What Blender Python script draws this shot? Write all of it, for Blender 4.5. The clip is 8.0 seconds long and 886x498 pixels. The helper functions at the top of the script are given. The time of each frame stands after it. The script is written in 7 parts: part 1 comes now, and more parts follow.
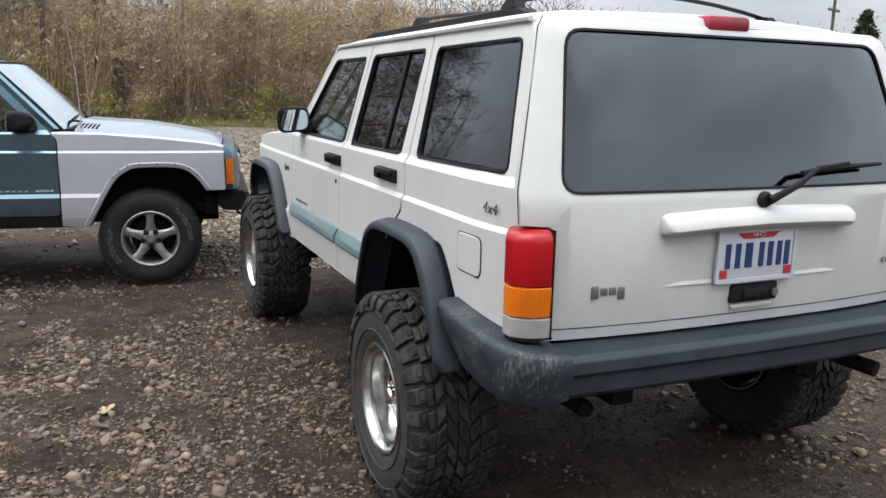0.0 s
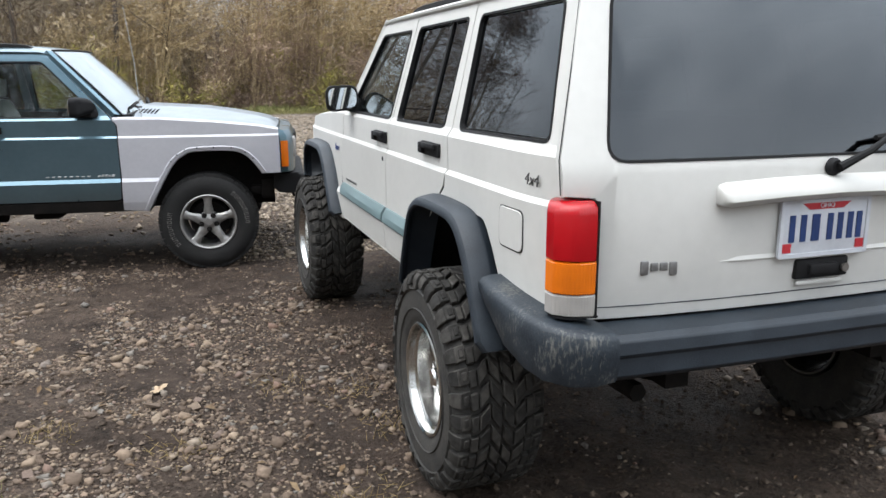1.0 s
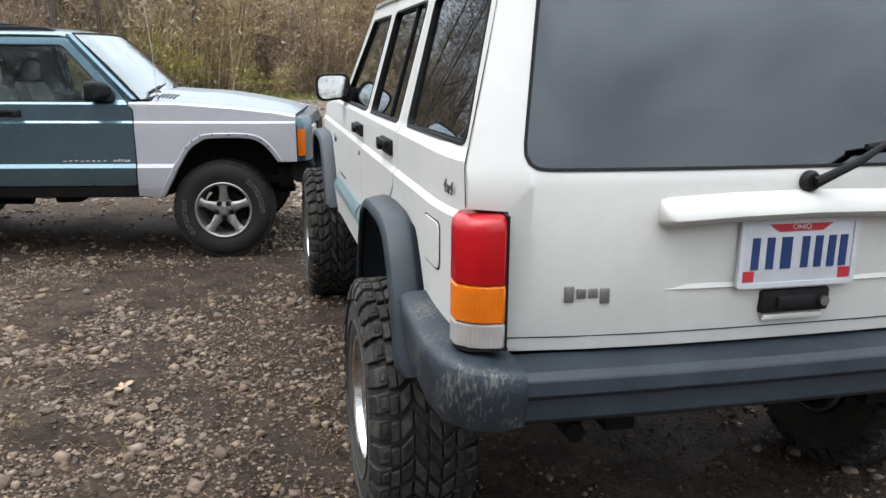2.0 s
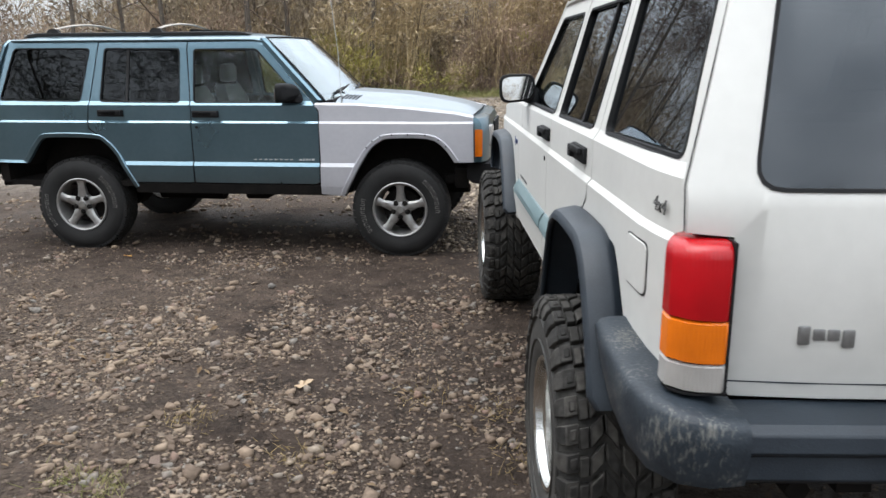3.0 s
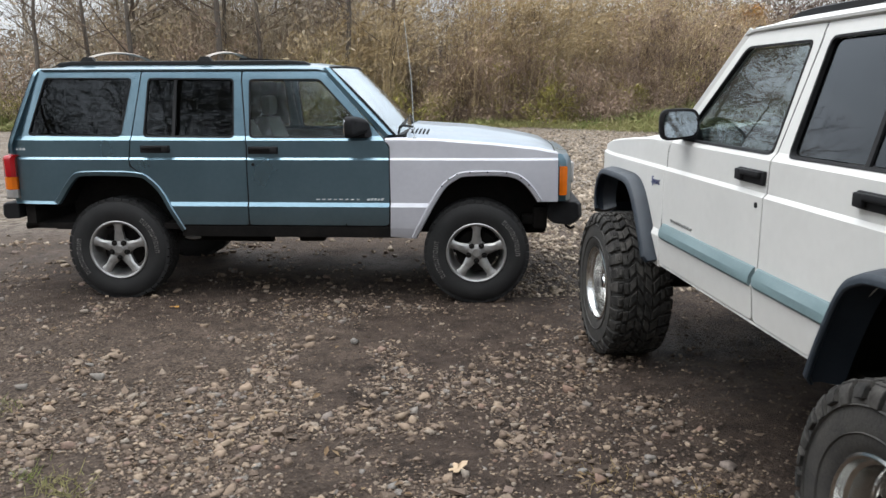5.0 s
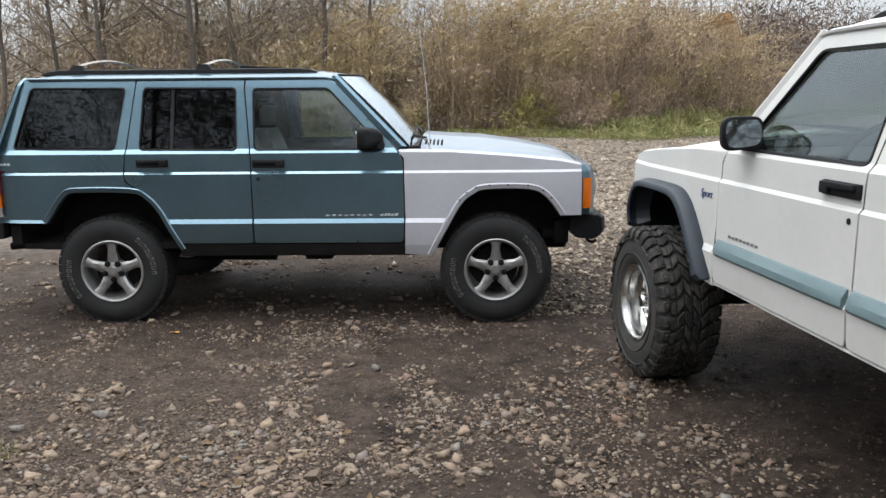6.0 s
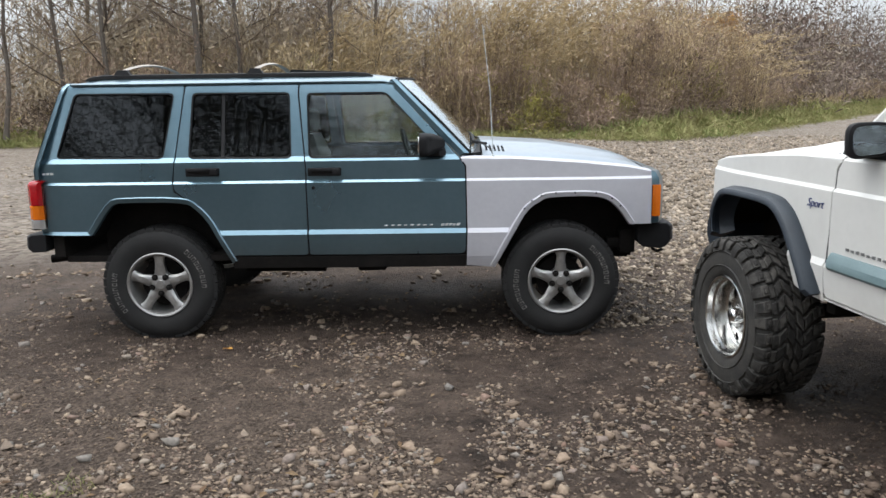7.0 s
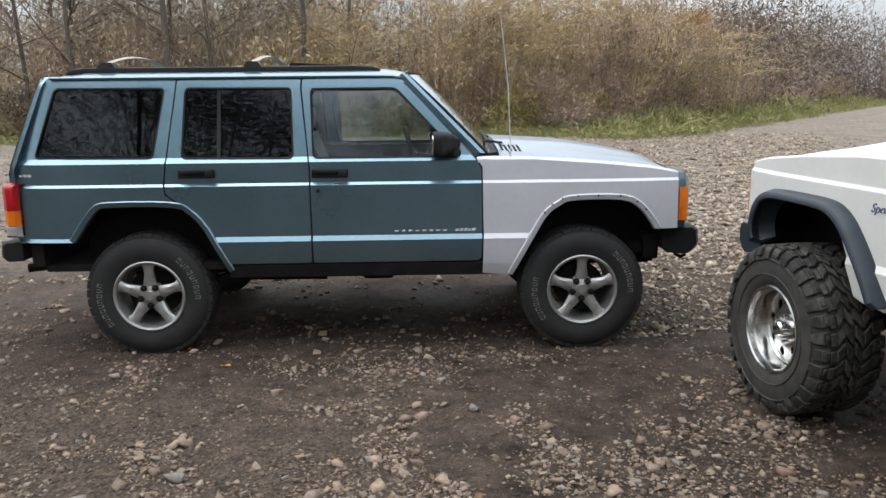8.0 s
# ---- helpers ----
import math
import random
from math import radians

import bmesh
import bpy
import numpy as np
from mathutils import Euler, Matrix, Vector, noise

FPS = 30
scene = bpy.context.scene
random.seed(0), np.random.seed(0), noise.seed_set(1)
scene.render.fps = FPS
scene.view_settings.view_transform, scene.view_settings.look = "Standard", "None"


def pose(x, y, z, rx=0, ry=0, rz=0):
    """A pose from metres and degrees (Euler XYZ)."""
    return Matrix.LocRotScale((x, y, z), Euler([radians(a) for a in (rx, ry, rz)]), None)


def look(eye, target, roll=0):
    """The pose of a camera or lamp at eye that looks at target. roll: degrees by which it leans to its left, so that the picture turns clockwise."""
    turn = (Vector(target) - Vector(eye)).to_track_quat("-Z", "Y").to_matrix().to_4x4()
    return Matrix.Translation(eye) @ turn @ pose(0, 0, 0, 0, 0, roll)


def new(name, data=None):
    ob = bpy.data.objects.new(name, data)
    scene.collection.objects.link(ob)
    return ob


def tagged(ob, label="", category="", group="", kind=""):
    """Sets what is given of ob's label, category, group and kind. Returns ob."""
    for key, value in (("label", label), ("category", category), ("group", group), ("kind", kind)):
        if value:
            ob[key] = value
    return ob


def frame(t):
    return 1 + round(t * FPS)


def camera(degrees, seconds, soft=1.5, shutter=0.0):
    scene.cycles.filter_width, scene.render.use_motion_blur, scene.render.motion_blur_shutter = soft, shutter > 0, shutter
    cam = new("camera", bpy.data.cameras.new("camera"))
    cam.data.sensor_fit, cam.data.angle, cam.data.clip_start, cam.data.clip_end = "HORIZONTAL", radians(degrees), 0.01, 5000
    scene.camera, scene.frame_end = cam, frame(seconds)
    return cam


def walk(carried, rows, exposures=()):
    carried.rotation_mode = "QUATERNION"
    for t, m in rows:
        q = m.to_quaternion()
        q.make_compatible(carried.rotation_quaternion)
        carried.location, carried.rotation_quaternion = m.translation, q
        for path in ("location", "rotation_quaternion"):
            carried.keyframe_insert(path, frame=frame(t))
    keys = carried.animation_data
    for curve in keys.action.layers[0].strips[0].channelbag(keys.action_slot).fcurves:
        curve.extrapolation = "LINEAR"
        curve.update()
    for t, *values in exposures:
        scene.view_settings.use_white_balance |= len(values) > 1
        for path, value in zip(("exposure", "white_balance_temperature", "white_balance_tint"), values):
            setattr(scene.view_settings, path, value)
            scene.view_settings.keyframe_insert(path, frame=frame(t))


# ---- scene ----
# the camera and its walk
cam = camera(59.1, 8.0, 1.5, 0.2)
PATH = [
    (0, (0.086, 0.108, 1.502), (0.897, 1.892, 1.107), 1.2),
    (0.5, (-0.04, 0.081, 1.495), (0.782, 1.856, 1.076), 0.3),
    (1, (0.195, 0.167, 1.452), (0.848, 2.007, 1.018), -0.2),
    (1.2, (0.32, 0.21, 1.459), (0.903, 2.072, 1.021), -0.7),
    (2.3, (0.777, 0.353, 1.463), (1.168, 2.255, 0.987), 0.7),
    (2.5, (0.801, 0.398, 1.47), (1.094, 2.317, 0.989), 0.1),
    (3, (0.642, 0.477, 1.478), (0.696, 2.419, 1.004), -0.3),
    (3.5, (0.37, 0.544, 1.497), (0.456, 2.488, 1.036), 0.4),
    (4, (0.192, 0.725, 1.474), (0.319, 2.67, 1.023), 0.4),
    (4.5, (0.017, 0.908, 1.5), (0.144, 2.86, 1.086), -0.2),
    (4.7, (-0.089, 0.945, 1.494), (0.055, 2.897, 1.085), -0.2),
    (6, (-0.496, 1.345, 1.486), (-0.256, 3.294, 1.106), -0.5),
    (6.5, (-0.67, 1.493, 1.489), (-0.382, 3.435, 1.106), -0.5),
    (7, (-0.884, 1.623, 1.51), (-0.637, 3.571, 1.133), -0.8),
    (7.5, (-0.996, 1.838, 1.496), (-0.729, 3.783, 1.113), -0.9),
    (8, (-1.105, 1.997, 1.51), (-0.78, 3.932, 1.124), -0.6),
]
EXPOSURES = [(0.0, -0.08), (0.5, -0.05), (1.0, 0.14), (2.5, 0.14), (3.0, 0.12), (3.5, 0.10), (4.0, 0.06), (4.5, 0.04), (6.0, 0.0), (6.5, 0.0), (7.0, 0.04), (7.5, 0.14), (8.0, 0.0)]
walk(cam, [(t, look(eye, target, roll)) for t, eye, target, roll in PATH], EXPOSURES)

# ---- light ----
world = bpy.data.worlds.new("overcast_sky")
scene.world = world
world.use_nodes = True
wn, wl = world.node_tree.nodes, world.node_tree.links
wn.clear()
SUN_EL, SUN_ROT = radians(66), radians(258)
sky = wn.new("ShaderNodeTexSky")
sky.sky_type, sky.sun_disc, sky.sun_elevation, sky.sun_rotation = "NISHITA", False, SUN_EL, SUN_ROT
sky.air_density, sky.dust_density, sky.ozone_density = 1.2, 4.0, 1.0
hsv = wn.new("ShaderNodeHueSaturation")
hsv.inputs["Saturation"].default_value = 0.25
wl.new(sky.outputs[0], hsv.inputs["Color"])
wco = wn.new("ShaderNodeTexCoord")
wmap = wn.new("ShaderNodeMapping")
wmap.inputs["Scale"].default_value = (1.0, 1.0, 2.6)
cloud = wn.new("ShaderNodeTexNoise")
cloud.inputs["Scale"].default_value, cloud.inputs["Detail"].default_value = 2.3, 6
wl.new(wco.outputs["Generated"], wmap.inputs[0])
wl.new(wmap.outputs[0], cloud.inputs["Vector"])
cramp = wn.new("ShaderNodeValToRGB")
cramp.color_ramp.elements[0].position, cramp.color_ramp.elements[1].position = 0.34, 0.68
cramp.color_ramp.elements[0].color = (4.5, 4.94, 5.45, 1)
cramp.color_ramp.elements[1].color = (8.75, 9.2, 9.68, 1)
wl.new(cloud.outputs[0], cramp.inputs[0])
wmix = wn.new("ShaderNodeMix")
wmix.data_type = "RGBA"
wmix.inputs[0].default_value = 0.8
wl.new(hsv.outputs[0], wmix.inputs[6])
wl.new(cramp.outputs[0], wmix.inputs[7])
# an overcast sky is brighter overhead than at the horizon
wsep, wup, wmul = wn.new("ShaderNodeSeparateXYZ"), wn.new("ShaderNodeMapRange"), wn.new("ShaderNodeVectorMath")
wl.new(wco.outputs["Generated"], wsep.inputs[0])
wl.new(wsep.outputs[2], wup.inputs[0])
wup.inputs[3].default_value, wup.inputs[4].default_value = 0.55, 3.7
wmul.operation = "MULTIPLY"
wl.new(wmix.outputs[2], wmul.inputs[0])
wl.new(wup.outputs[0], wmul.inputs[1])
wbg = wn.new("ShaderNodeBackground")
wbg.inputs[1].default_value = 0.15
wl.new(wmul.outputs[0], wbg.inputs[0])
wout = wn.new("ShaderNodeOutputWorld")
wl.new(wbg.outputs[0], wout.inputs[0])

sun_data = bpy.data.lights.new("sun", "SUN")
sun_data.energy, sun_data.angle, sun_data.color = 1.05, radians(50), (1.0, 0.98, 0.95)
sun_ob = new("sun", sun_data)
sun_ob.matrix_world = look((0, 0, 40), Vector((0, 0, 40)) - Vector((math.sin(SUN_ROT) * math.cos(SUN_EL), math.cos(SUN_ROT) * math.cos(SUN_EL), math.sin(SUN_EL))))

# ---- materials ----


def nodes_of(name):
    m = bpy.data.materials.new(name)
    m.use_nodes = True
    nt = m.node_tree
    return m, nt.nodes, nt.links, nt.nodes["Principled BSDF"]


def rgba(c):
    return (c[0], c[1], c[2], 1.0)


def mat(name, c1, c2=None, scale=8.0, rough=0.5, metal=0.0, bump=0.0, bscale=60.0, coat=0.0, detail=6.0, rvar=0.1, dirt=None, dirt_z=0.0, spec=0.5):
    """Two-tone surface with noise at two sizes, uneven gloss and fine relief. dirt: a mud colour splashed in patches up to dirt_z."""
    m, n, l, b = nodes_of(name)
    c2 = c2 or tuple(min(1, v * 1.25 + 0.004) for v in c1)
    co = n.new("ShaderNodeTexCoord")
    big, fine = n.new("ShaderNodeTexNoise"), n.new("ShaderNodeTexNoise")
    big.inputs["Scale"].default_value, big.inputs["Detail"].default_value = scale, detail
    fine.inputs["Scale"].default_value, fine.inputs["Detail"].default_value = bscale, 4
    l.new(co.outputs["Object"], big.inputs["Vector"])
    l.new(co.outputs["Object"], fine.inputs["Vector"])
    avg = n.new("ShaderNodeMath")
    avg.operation = "MULTIPLY_ADD"
    avg.inputs[1].default_value, avg.inputs[2].default_value = 0.35, 0.0
    l.new(fine.outputs[0], avg.inputs[0])
    add = n.new("ShaderNodeMath")
    add.operation = "MULTIPLY_ADD"
    add.inputs[1].default_value = 0.65
    l.new(big.outputs[0], add.inputs[0])
    l.new(avg.outputs[0], add.inputs[2])
    ramp = n.new("ShaderNodeValToRGB")
    ramp.color_ramp.elements[0].position, ramp.color_ramp.elements[1].position = 0.34, 0.66
    ramp.color_ramp.elements[0].color, ramp.color_ramp.elements[1].color = rgba(c1), rgba(c2)
    l.new(add.outputs[0], ramp.inputs[0])
    colour = ramp.outputs[0]
    if dirt:
        sep = n.new("ShaderNodeSeparateXYZ")
        l.new(co.outputs["Object"], sep.inputs[0])
        hgt = n.new("ShaderNodeMapRange")
        hgt.inputs[1].default_value, hgt.inputs[2].default_value = dirt_z - 0.32, dirt_z
        hgt.inputs[3].default_value, hgt.inputs[4].default_value = 1.0, 0.0
        l.new(sep.outputs[2], hgt.inputs[0])
        splash = n.new("ShaderNodeTexNoise")
        splash.inputs["Scale"].default_value, splash.inputs["Detail"].default_value, splash.inputs["Roughness"].default_value = 9, 8, 0.7
        l.new(co.outputs["Object"], splash.inputs["Vector"])
        fac = n.new("ShaderNodeMath")
        fac.operation = "MULTIPLY"
        l.new(hgt.outputs[0], fac.inputs[0])
        l.new(splash.outputs[0], fac.inputs[1])
        mx = n.new("ShaderNodeMix")
        mx.data_type = "RGBA"
        l.new(fac.outputs[0], mx.inputs[0])
        l.new(colour, mx.inputs[6])
        mx.inputs[7].default_value = rgba(dirt)
        colour = mx.outputs[2]
    l.new(colour, b.inputs["Base Color"])
    rr = n.new("ShaderNodeMapRange")
    rr.inputs[3].default_value, rr.inputs[4].default_value = max(0.02, rough - rvar), min(1, rough + rvar)
    l.new(big.outputs[0], rr.inputs[0])
    l.new(rr.outputs[0], b.inputs["Roughness"])
    b.inputs["Metallic"].default_value = metal
    b.inputs["Coat Weight"].default_value = coat
    b.inputs["Coat Roughness"].default_value = 0.08
    b.inputs["Specular IOR Level"].default_value = spec
    if bump:
        bp = n.new("ShaderNodeBump")
        bp.inputs["Strength"].default_value, bp.inputs["Distance"].default_value = 1.0, bump
        l.new(fine.outputs[0], bp.inputs["Height"])
        l.new(bp.outputs[0], b.inputs["Normal"])
    return m


def mat_many(name, colours, rough=0.85, by="island", spread=0.25, bump=0.0, grain=40.0, clump=0.0):
    """Natural stuff: each piece takes its own tone out of a row of colours."""
    m, n, l, b = nodes_of(name)
    if by == "island":
        src = n.new("ShaderNodeNewGeometry").outputs["Random Per Island"]
    else:
        src = n.new("ShaderNodeObjectInfo").outputs["Random"]
    ramp = n.new("ShaderNodeValToRGB")
    el = ramp.color_ramp.elements
    while len(el) < len(colours):
        el.new(0.5)
    for i, c in enumerate(colours):
        el[i].position, el[i].color = i / (len(colours) - 1), rgba(c)
    if clump:
        # neighbours share a tone, so that whole boughs stand out from one another
        pos, cn, stretch, join = n.new("ShaderNodeNewGeometry"), n.new("ShaderNodeTexNoise"), n.new("ShaderNodeMapRange"), n.new("ShaderNodeMix")
        cn.inputs["Scale"].default_value, cn.inputs["Detail"].default_value, cn.inputs["Roughness"].default_value = clump, 4, 0.6
        l.new(pos.outputs["Position"], cn.inputs["Vector"])
        stretch.inputs[1].default_value, stretch.inputs[2].default_value = 0.32, 0.68
        l.new(cn.outputs[0], stretch.inputs[0])
        join.inputs[0].default_value = 0.22
        l.new(stretch.outputs[0], join.inputs[2])
        l.new(src, join.inputs[3])
        src = join.outputs[0]
    l.new(src, ramp.inputs[0])
    co, ns = n.new("ShaderNodeTexCoord"), n.new("ShaderNodeTexNoise")
    ns.inputs["Scale"].default_value, ns.inputs["Detail"].default_value = grain, 5
    l.new(co.outputs["Object"], ns.inputs["Vector"])
    mr = n.new("ShaderNodeMapRange")
    mr.inputs[1].default_value, mr.inputs[2].default_value = 0.3, 0.7
    mr.inputs[3].default_value, mr.inputs[4].default_value = 1 - spread, 1 + spread
    l.new(ns.outputs[0], mr.inputs[0])
    h = n.new("ShaderNodeHueSaturation")
    l.new(ramp.outputs[0], h.inputs["Color"])
    l.new(mr.outputs[0], h.inputs["Value"])
    l.new(h.outputs[0], b.inputs["Base Color"])
    b.inputs["Roughness"].default_value = rough
    b.inputs["Specular IOR Level"].default_value = 0.15
    if bump:
        bp = n.new("ShaderNodeBump")
        bp.inputs["Strength"].default_value, bp.inputs["Distance"].default_value = 1.0, bump
        l.new(ns.outputs[0], bp.inputs["Height"])
        l.new(bp.outputs[0], b.inputs["Normal"])
    return m


def mat_glass(name, tint, rough=0.015, gloss=0.05):
    """Clear or tinted pane: light passes tinted, the gloss grows at a slant."""
    m, n, l, b = nodes_of(name)
    n.remove(b)
    tr, gl, fr, mx = n.new("ShaderNodeBsdfTransparent"), n.new("ShaderNodeBsdfGlossy"), n.new("ShaderNodeMapRange"), n.new("ShaderNodeMixShader")
    lw, pw = n.new("ShaderNodeLayerWeight"), n.new("ShaderNodeMath")
    lw.inputs["Blend"].default_value = 0.5
    pw.operation, pw.inputs[1].default_value = "POWER", 3.4
    l.new(lw.outputs["Facing"], pw.inputs[0])
    l.new(pw.outputs[0], fr.inputs[0])
    fr.inputs[3].default_value, fr.inputs[4].default_value = gloss, 1.0
    tr.inputs[0].default_value = rgba(tint)
    gl.inputs["Color"].default_value = (0.88, 0.94, 1.0, 1)
    gl.inputs["Roughness"].default_value = rough
    l.new(fr.outputs[0], mx.inputs[0])
    l.new(tr.outputs[0], mx.inputs[1])
    l.new(gl.outputs[0], mx.inputs[2])
    l.new(mx.outputs[0], n["Material Output"].inputs[0])
    return m


def mat_lens(name, c, bands=0.0):
    """Moulded lamp lens with upright ribs."""
    m, n, l, b = nodes_of(name)
    co, wv = n.new("ShaderNodeTexCoord"), n.new("ShaderNodeTexWave")
    wv.bands_direction = "Y"
    wv.inputs["Scale"].default_value = 40
    l.new(co.outputs["Object"], wv.inputs["Vector"])
    ns = n.new("ShaderNodeTexNoise")
    ns.inputs["Scale"].default_value = 5
    l.new(co.outputs["Object"], ns.inputs["Vector"])
    ramp = n.new("ShaderNodeValToRGB")
    ramp.color_ramp.elements[0].color, ramp.color_ramp.elements[1].color = rgba([v * 0.55 for v in c]), rgba([min(1, v * 1.25) for v in c])
    ramp.color_ramp.elements[0].position, ramp.color_ramp.elements[1].position = 0.3, 0.7
    l.new(ns.outputs[0], ramp.inputs[0])
    l.new(ramp.outputs[0], b.inputs["Base Color"])
    bp = n.new("ShaderNodeBump")
    bp.inputs["Distance"].default_value = 0.0015
    bp.inputs["Strength"].default_value = 0.6 if bands else 0.12
    l.new(wv.outputs[0], bp.inputs["Height"])
    l.new(bp.outputs[0], b.inputs["Normal"])
    b.inputs["Roughness"].default_value = 0.25
    b.inputs["Coat Weight"].default_value = 0.25
    b.inputs["Specular IOR Level"].default_value = 0.3
    b.inputs["Coat Roughness"].default_value = 0.06
    b.inputs["Subsurface Weight"].default_value = 0.0
    return m


MUD = (0.09, 0.07, 0.05)
WHITE_PAINT = mat("white_paint", (0.50, 0.497, 0.476), (0.553, 0.548, 0.526), 3, 0.44, coat=0.08, bscale=25, rvar=0.06, dirt=(0.36, 0.32, 0.26), dirt_z=0.62)
BLUE_PAINT = mat("blue_paint", (0.10, 0.168, 0.208), (0.12, 0.194, 0.238), 2.5, 0.30, coat=0.6, metal=0.85, bscale=30, rvar=0.08, dirt=MUD, dirt_z=0.66)
HOOD_PAINT = mat("hood_paint", (0.165, 0.20, 0.235), (0.215, 0.255, 0.29), 3, 0.34, metal=0.6, coat=0.3, bscale=30, rvar=0.1)
SILVER_PAINT = mat("silver_paint", (0.37, 0.37, 0.40), (0.42, 0.42, 0.45), 4, 0.40, metal=0.15, coat=0.2, bscale=30, dirt=(0.2, 0.18, 0.16), dirt_z=0.6)
TRIM_BLACK = mat("black_trim", (0.007, 0.007, 0.0075), (0.014, 0.014, 0.015), 12, 0.62, spec=0.15, bump=0.0004, bscale=220)
GREY_PLASTIC = mat("grey_plastic", (0.0112, 0.0158, 0.0222), (0.0252, 0.033, 0.0428), 7, 0.46, spec=0.35, bump=0.0006, bscale=260, rvar=0.12)
SCUFFED = mat("scuffed_plastic", (0.0104, 0.01495, 0.0208), (0.0234, 0.0312, 0.0403), 14, 0.5, bump=0.0009, bscale=120, rvar=0.14, spec=0.35)


def add_scratches(m, c):
    """Pale upright scrapes gathered in patches."""
    n, l = m.node_tree.nodes, m.node_tree.links
    b = n["Principled BSDF"]
    old = b.inputs["Base Color"].links[0].from_socket
    co, mp, fine, big = n.new("ShaderNodeTexCoord"), n.new("ShaderNodeMapping"), n.new("ShaderNodeTexNoise"), n.new("ShaderNodeTexNoise")
    mp.inputs["Scale"].default_value, mp.inputs["Rotation"].default_value = (130, 130, 42), (0.5, 0.7, 0.3)
    l.new(co.outputs["Object"], mp.inputs[0])
    l.new(mp.outputs[0], fine.inputs["Vector"])
    l.new(co.outputs["Object"], big.inputs["Vector"])
    fine.inputs["Scale"].default_value, fine.inputs["Detail"].default_value, fine.inputs["Roughness"].default_value = 1.0, 6, 0.65
    big.inputs["Scale"].default_value, big.inputs["Detail"].default_value = 7.0, 4
    su, up, mx = n.new("ShaderNodeMath"), n.new("ShaderNodeMapRange"), n.new("ShaderNodeMix")
    l.new(fine.outputs[0], su.inputs[0])
    l.new(big.outputs[0], su.inputs[1])
    up.inputs[1].default_value, up.inputs[2].default_value = 1.06, 1.22
    l.new(su.outputs[0], up.inputs[0])
    mx.data_type = "RGBA"
    l.new(up.outputs[0], mx.inputs[0])
    l.new(old, mx.inputs[6])
    mx.inputs[7].default_value = rgba(c)
    l.new(mx.outputs[2], b.inputs["Base Color"])


add_scratches(SCUFFED, (0.095, 0.095, 0.088))
TEAL_STRIP = mat("teal_strip", (0.10, 0.15, 0.16), (0.125, 0.178, 0.188), 10, 0.5, bscale=80)
RUBBER = mat("tyre_rubber", (0.008, 0.008, 0.0085), (0.018, 0.0175, 0.017), 10, 0.75, spec=0.3, bump=0.0008, bscale=120, rvar=0.12)
MUDDY_RUBBER = mat("muddy_rubber", (0.014, 0.01372, 0.0133), (0.042, 0.0385, 0.0336), 14, 0.8, bump=0.0015, bscale=90)
POLISHED = mat("polished_alloy", (0.50, 0.50, 0.485), (0.60, 0.60, 0.585), 15, 0.20, metal=1.0, bscale=60, rvar=0.08)
ALLOY = mat("painted_alloy", (0.25, 0.245, 0.24), (0.33, 0.325, 0.315), 18, 0.36, metal=0.7, bscale=70)
DARK_METAL = mat("dark_metal", (0.005, 0.0048, 0.0045), (0.014, 0.012, 0.011), 9, 0.8, spec=0.12, bump=0.001, bscale=60)
STEEL = mat("worn_steel", (0.25, 0.24, 0.23), (0.35, 0.34, 0.33), 20, 0.4, metal=0.9)
CHROME = mat("chrome", (0.7, 0.7, 0.7), (0.8, 0.8, 0.8), 5, 0.1, metal=1.0, rvar=0.03)
MIRROR = mat("mirror_glass", (0.85, 0.87, 0.88), (0.88, 0.9, 0.9), 5, 0.03, metal=1.0, rvar=0.01)
SEAT_CLOTH = mat("seat_cloth", (0.24, 0.24, 0.24), (0.34, 0.34, 0.33), 20, 0.9, bump=0.001, bscale=300)
DASH = mat("dash_plastic", (0.035, 0.036, 0.038), (0.05, 0.05, 0.052), 10, 0.6)
GLASS_DARK = mat_glass("tinted_glass", (0.09, 0.095, 0.10), 0.018, 0.025)
GLASS_REAR = mat_glass("smoked_glass", (0.13, 0.15, 0.175), 0.04, 0.07)
GLASS_CLEAR = mat_glass("clear_glass", (0.78, 0.82, 0.80), 0.016, 0.044)
GLASS_SCREEN = mat_glass("screen_glass", (0.66, 0.71, 0.70), 0.02, 0.13)
RED_LENS = mat_lens("red_lens", (0.30, 0.0025, 0.006))
AMBER_LENS = mat_lens("amber_lens", (0.60, 0.135, 0.006), 1)
CLEAR_LENS = mat_lens("clear_lens", (0.30, 0.285, 0.27), 1)
LAMP_RED = mat_lens("brake_lens", (0.36, 0.03, 0.05))
BADGE_GREY = mat("badge_grey", (0.19, 0.19, 0.19), (0.27, 0.27, 0.27), 30, 0.35, metal=0.6)
BADGE_DARK = mat("badge_dark", (0.05, 0.05, 0.05), (0.07, 0.07, 0.07), 30, 0.4)
BADGE_PALE = mat("badge_pale", (0.34, 0.37, 0.38), (0.42, 0.45, 0.46), 30, 0.4)
BADGE_BLUE = mat("badge_blue", (0.02, 0.04, 0.14), (0.03, 0.05, 0.18), 30, 0.4)
PLATE_WHITE = mat("plate_white", (0.46, 0.48, 0.52), (0.54, 0.56, 0.60), 12, 0.4)
PLATE_NAVY = mat("plate_navy", (0.01, 0.03, 0.11), (0.015, 0.04, 0.14), 12, 0.4)
PLATE_RED = mat("plate_red", (0.38, 0.02, 0.03), (0.45, 0.03, 0.04), 12, 0.4)
TYRE_LETTER = mat("tyre_letter", (0.06, 0.058, 0.055), (0.20, 0.19, 0.18), 40, 0.8)
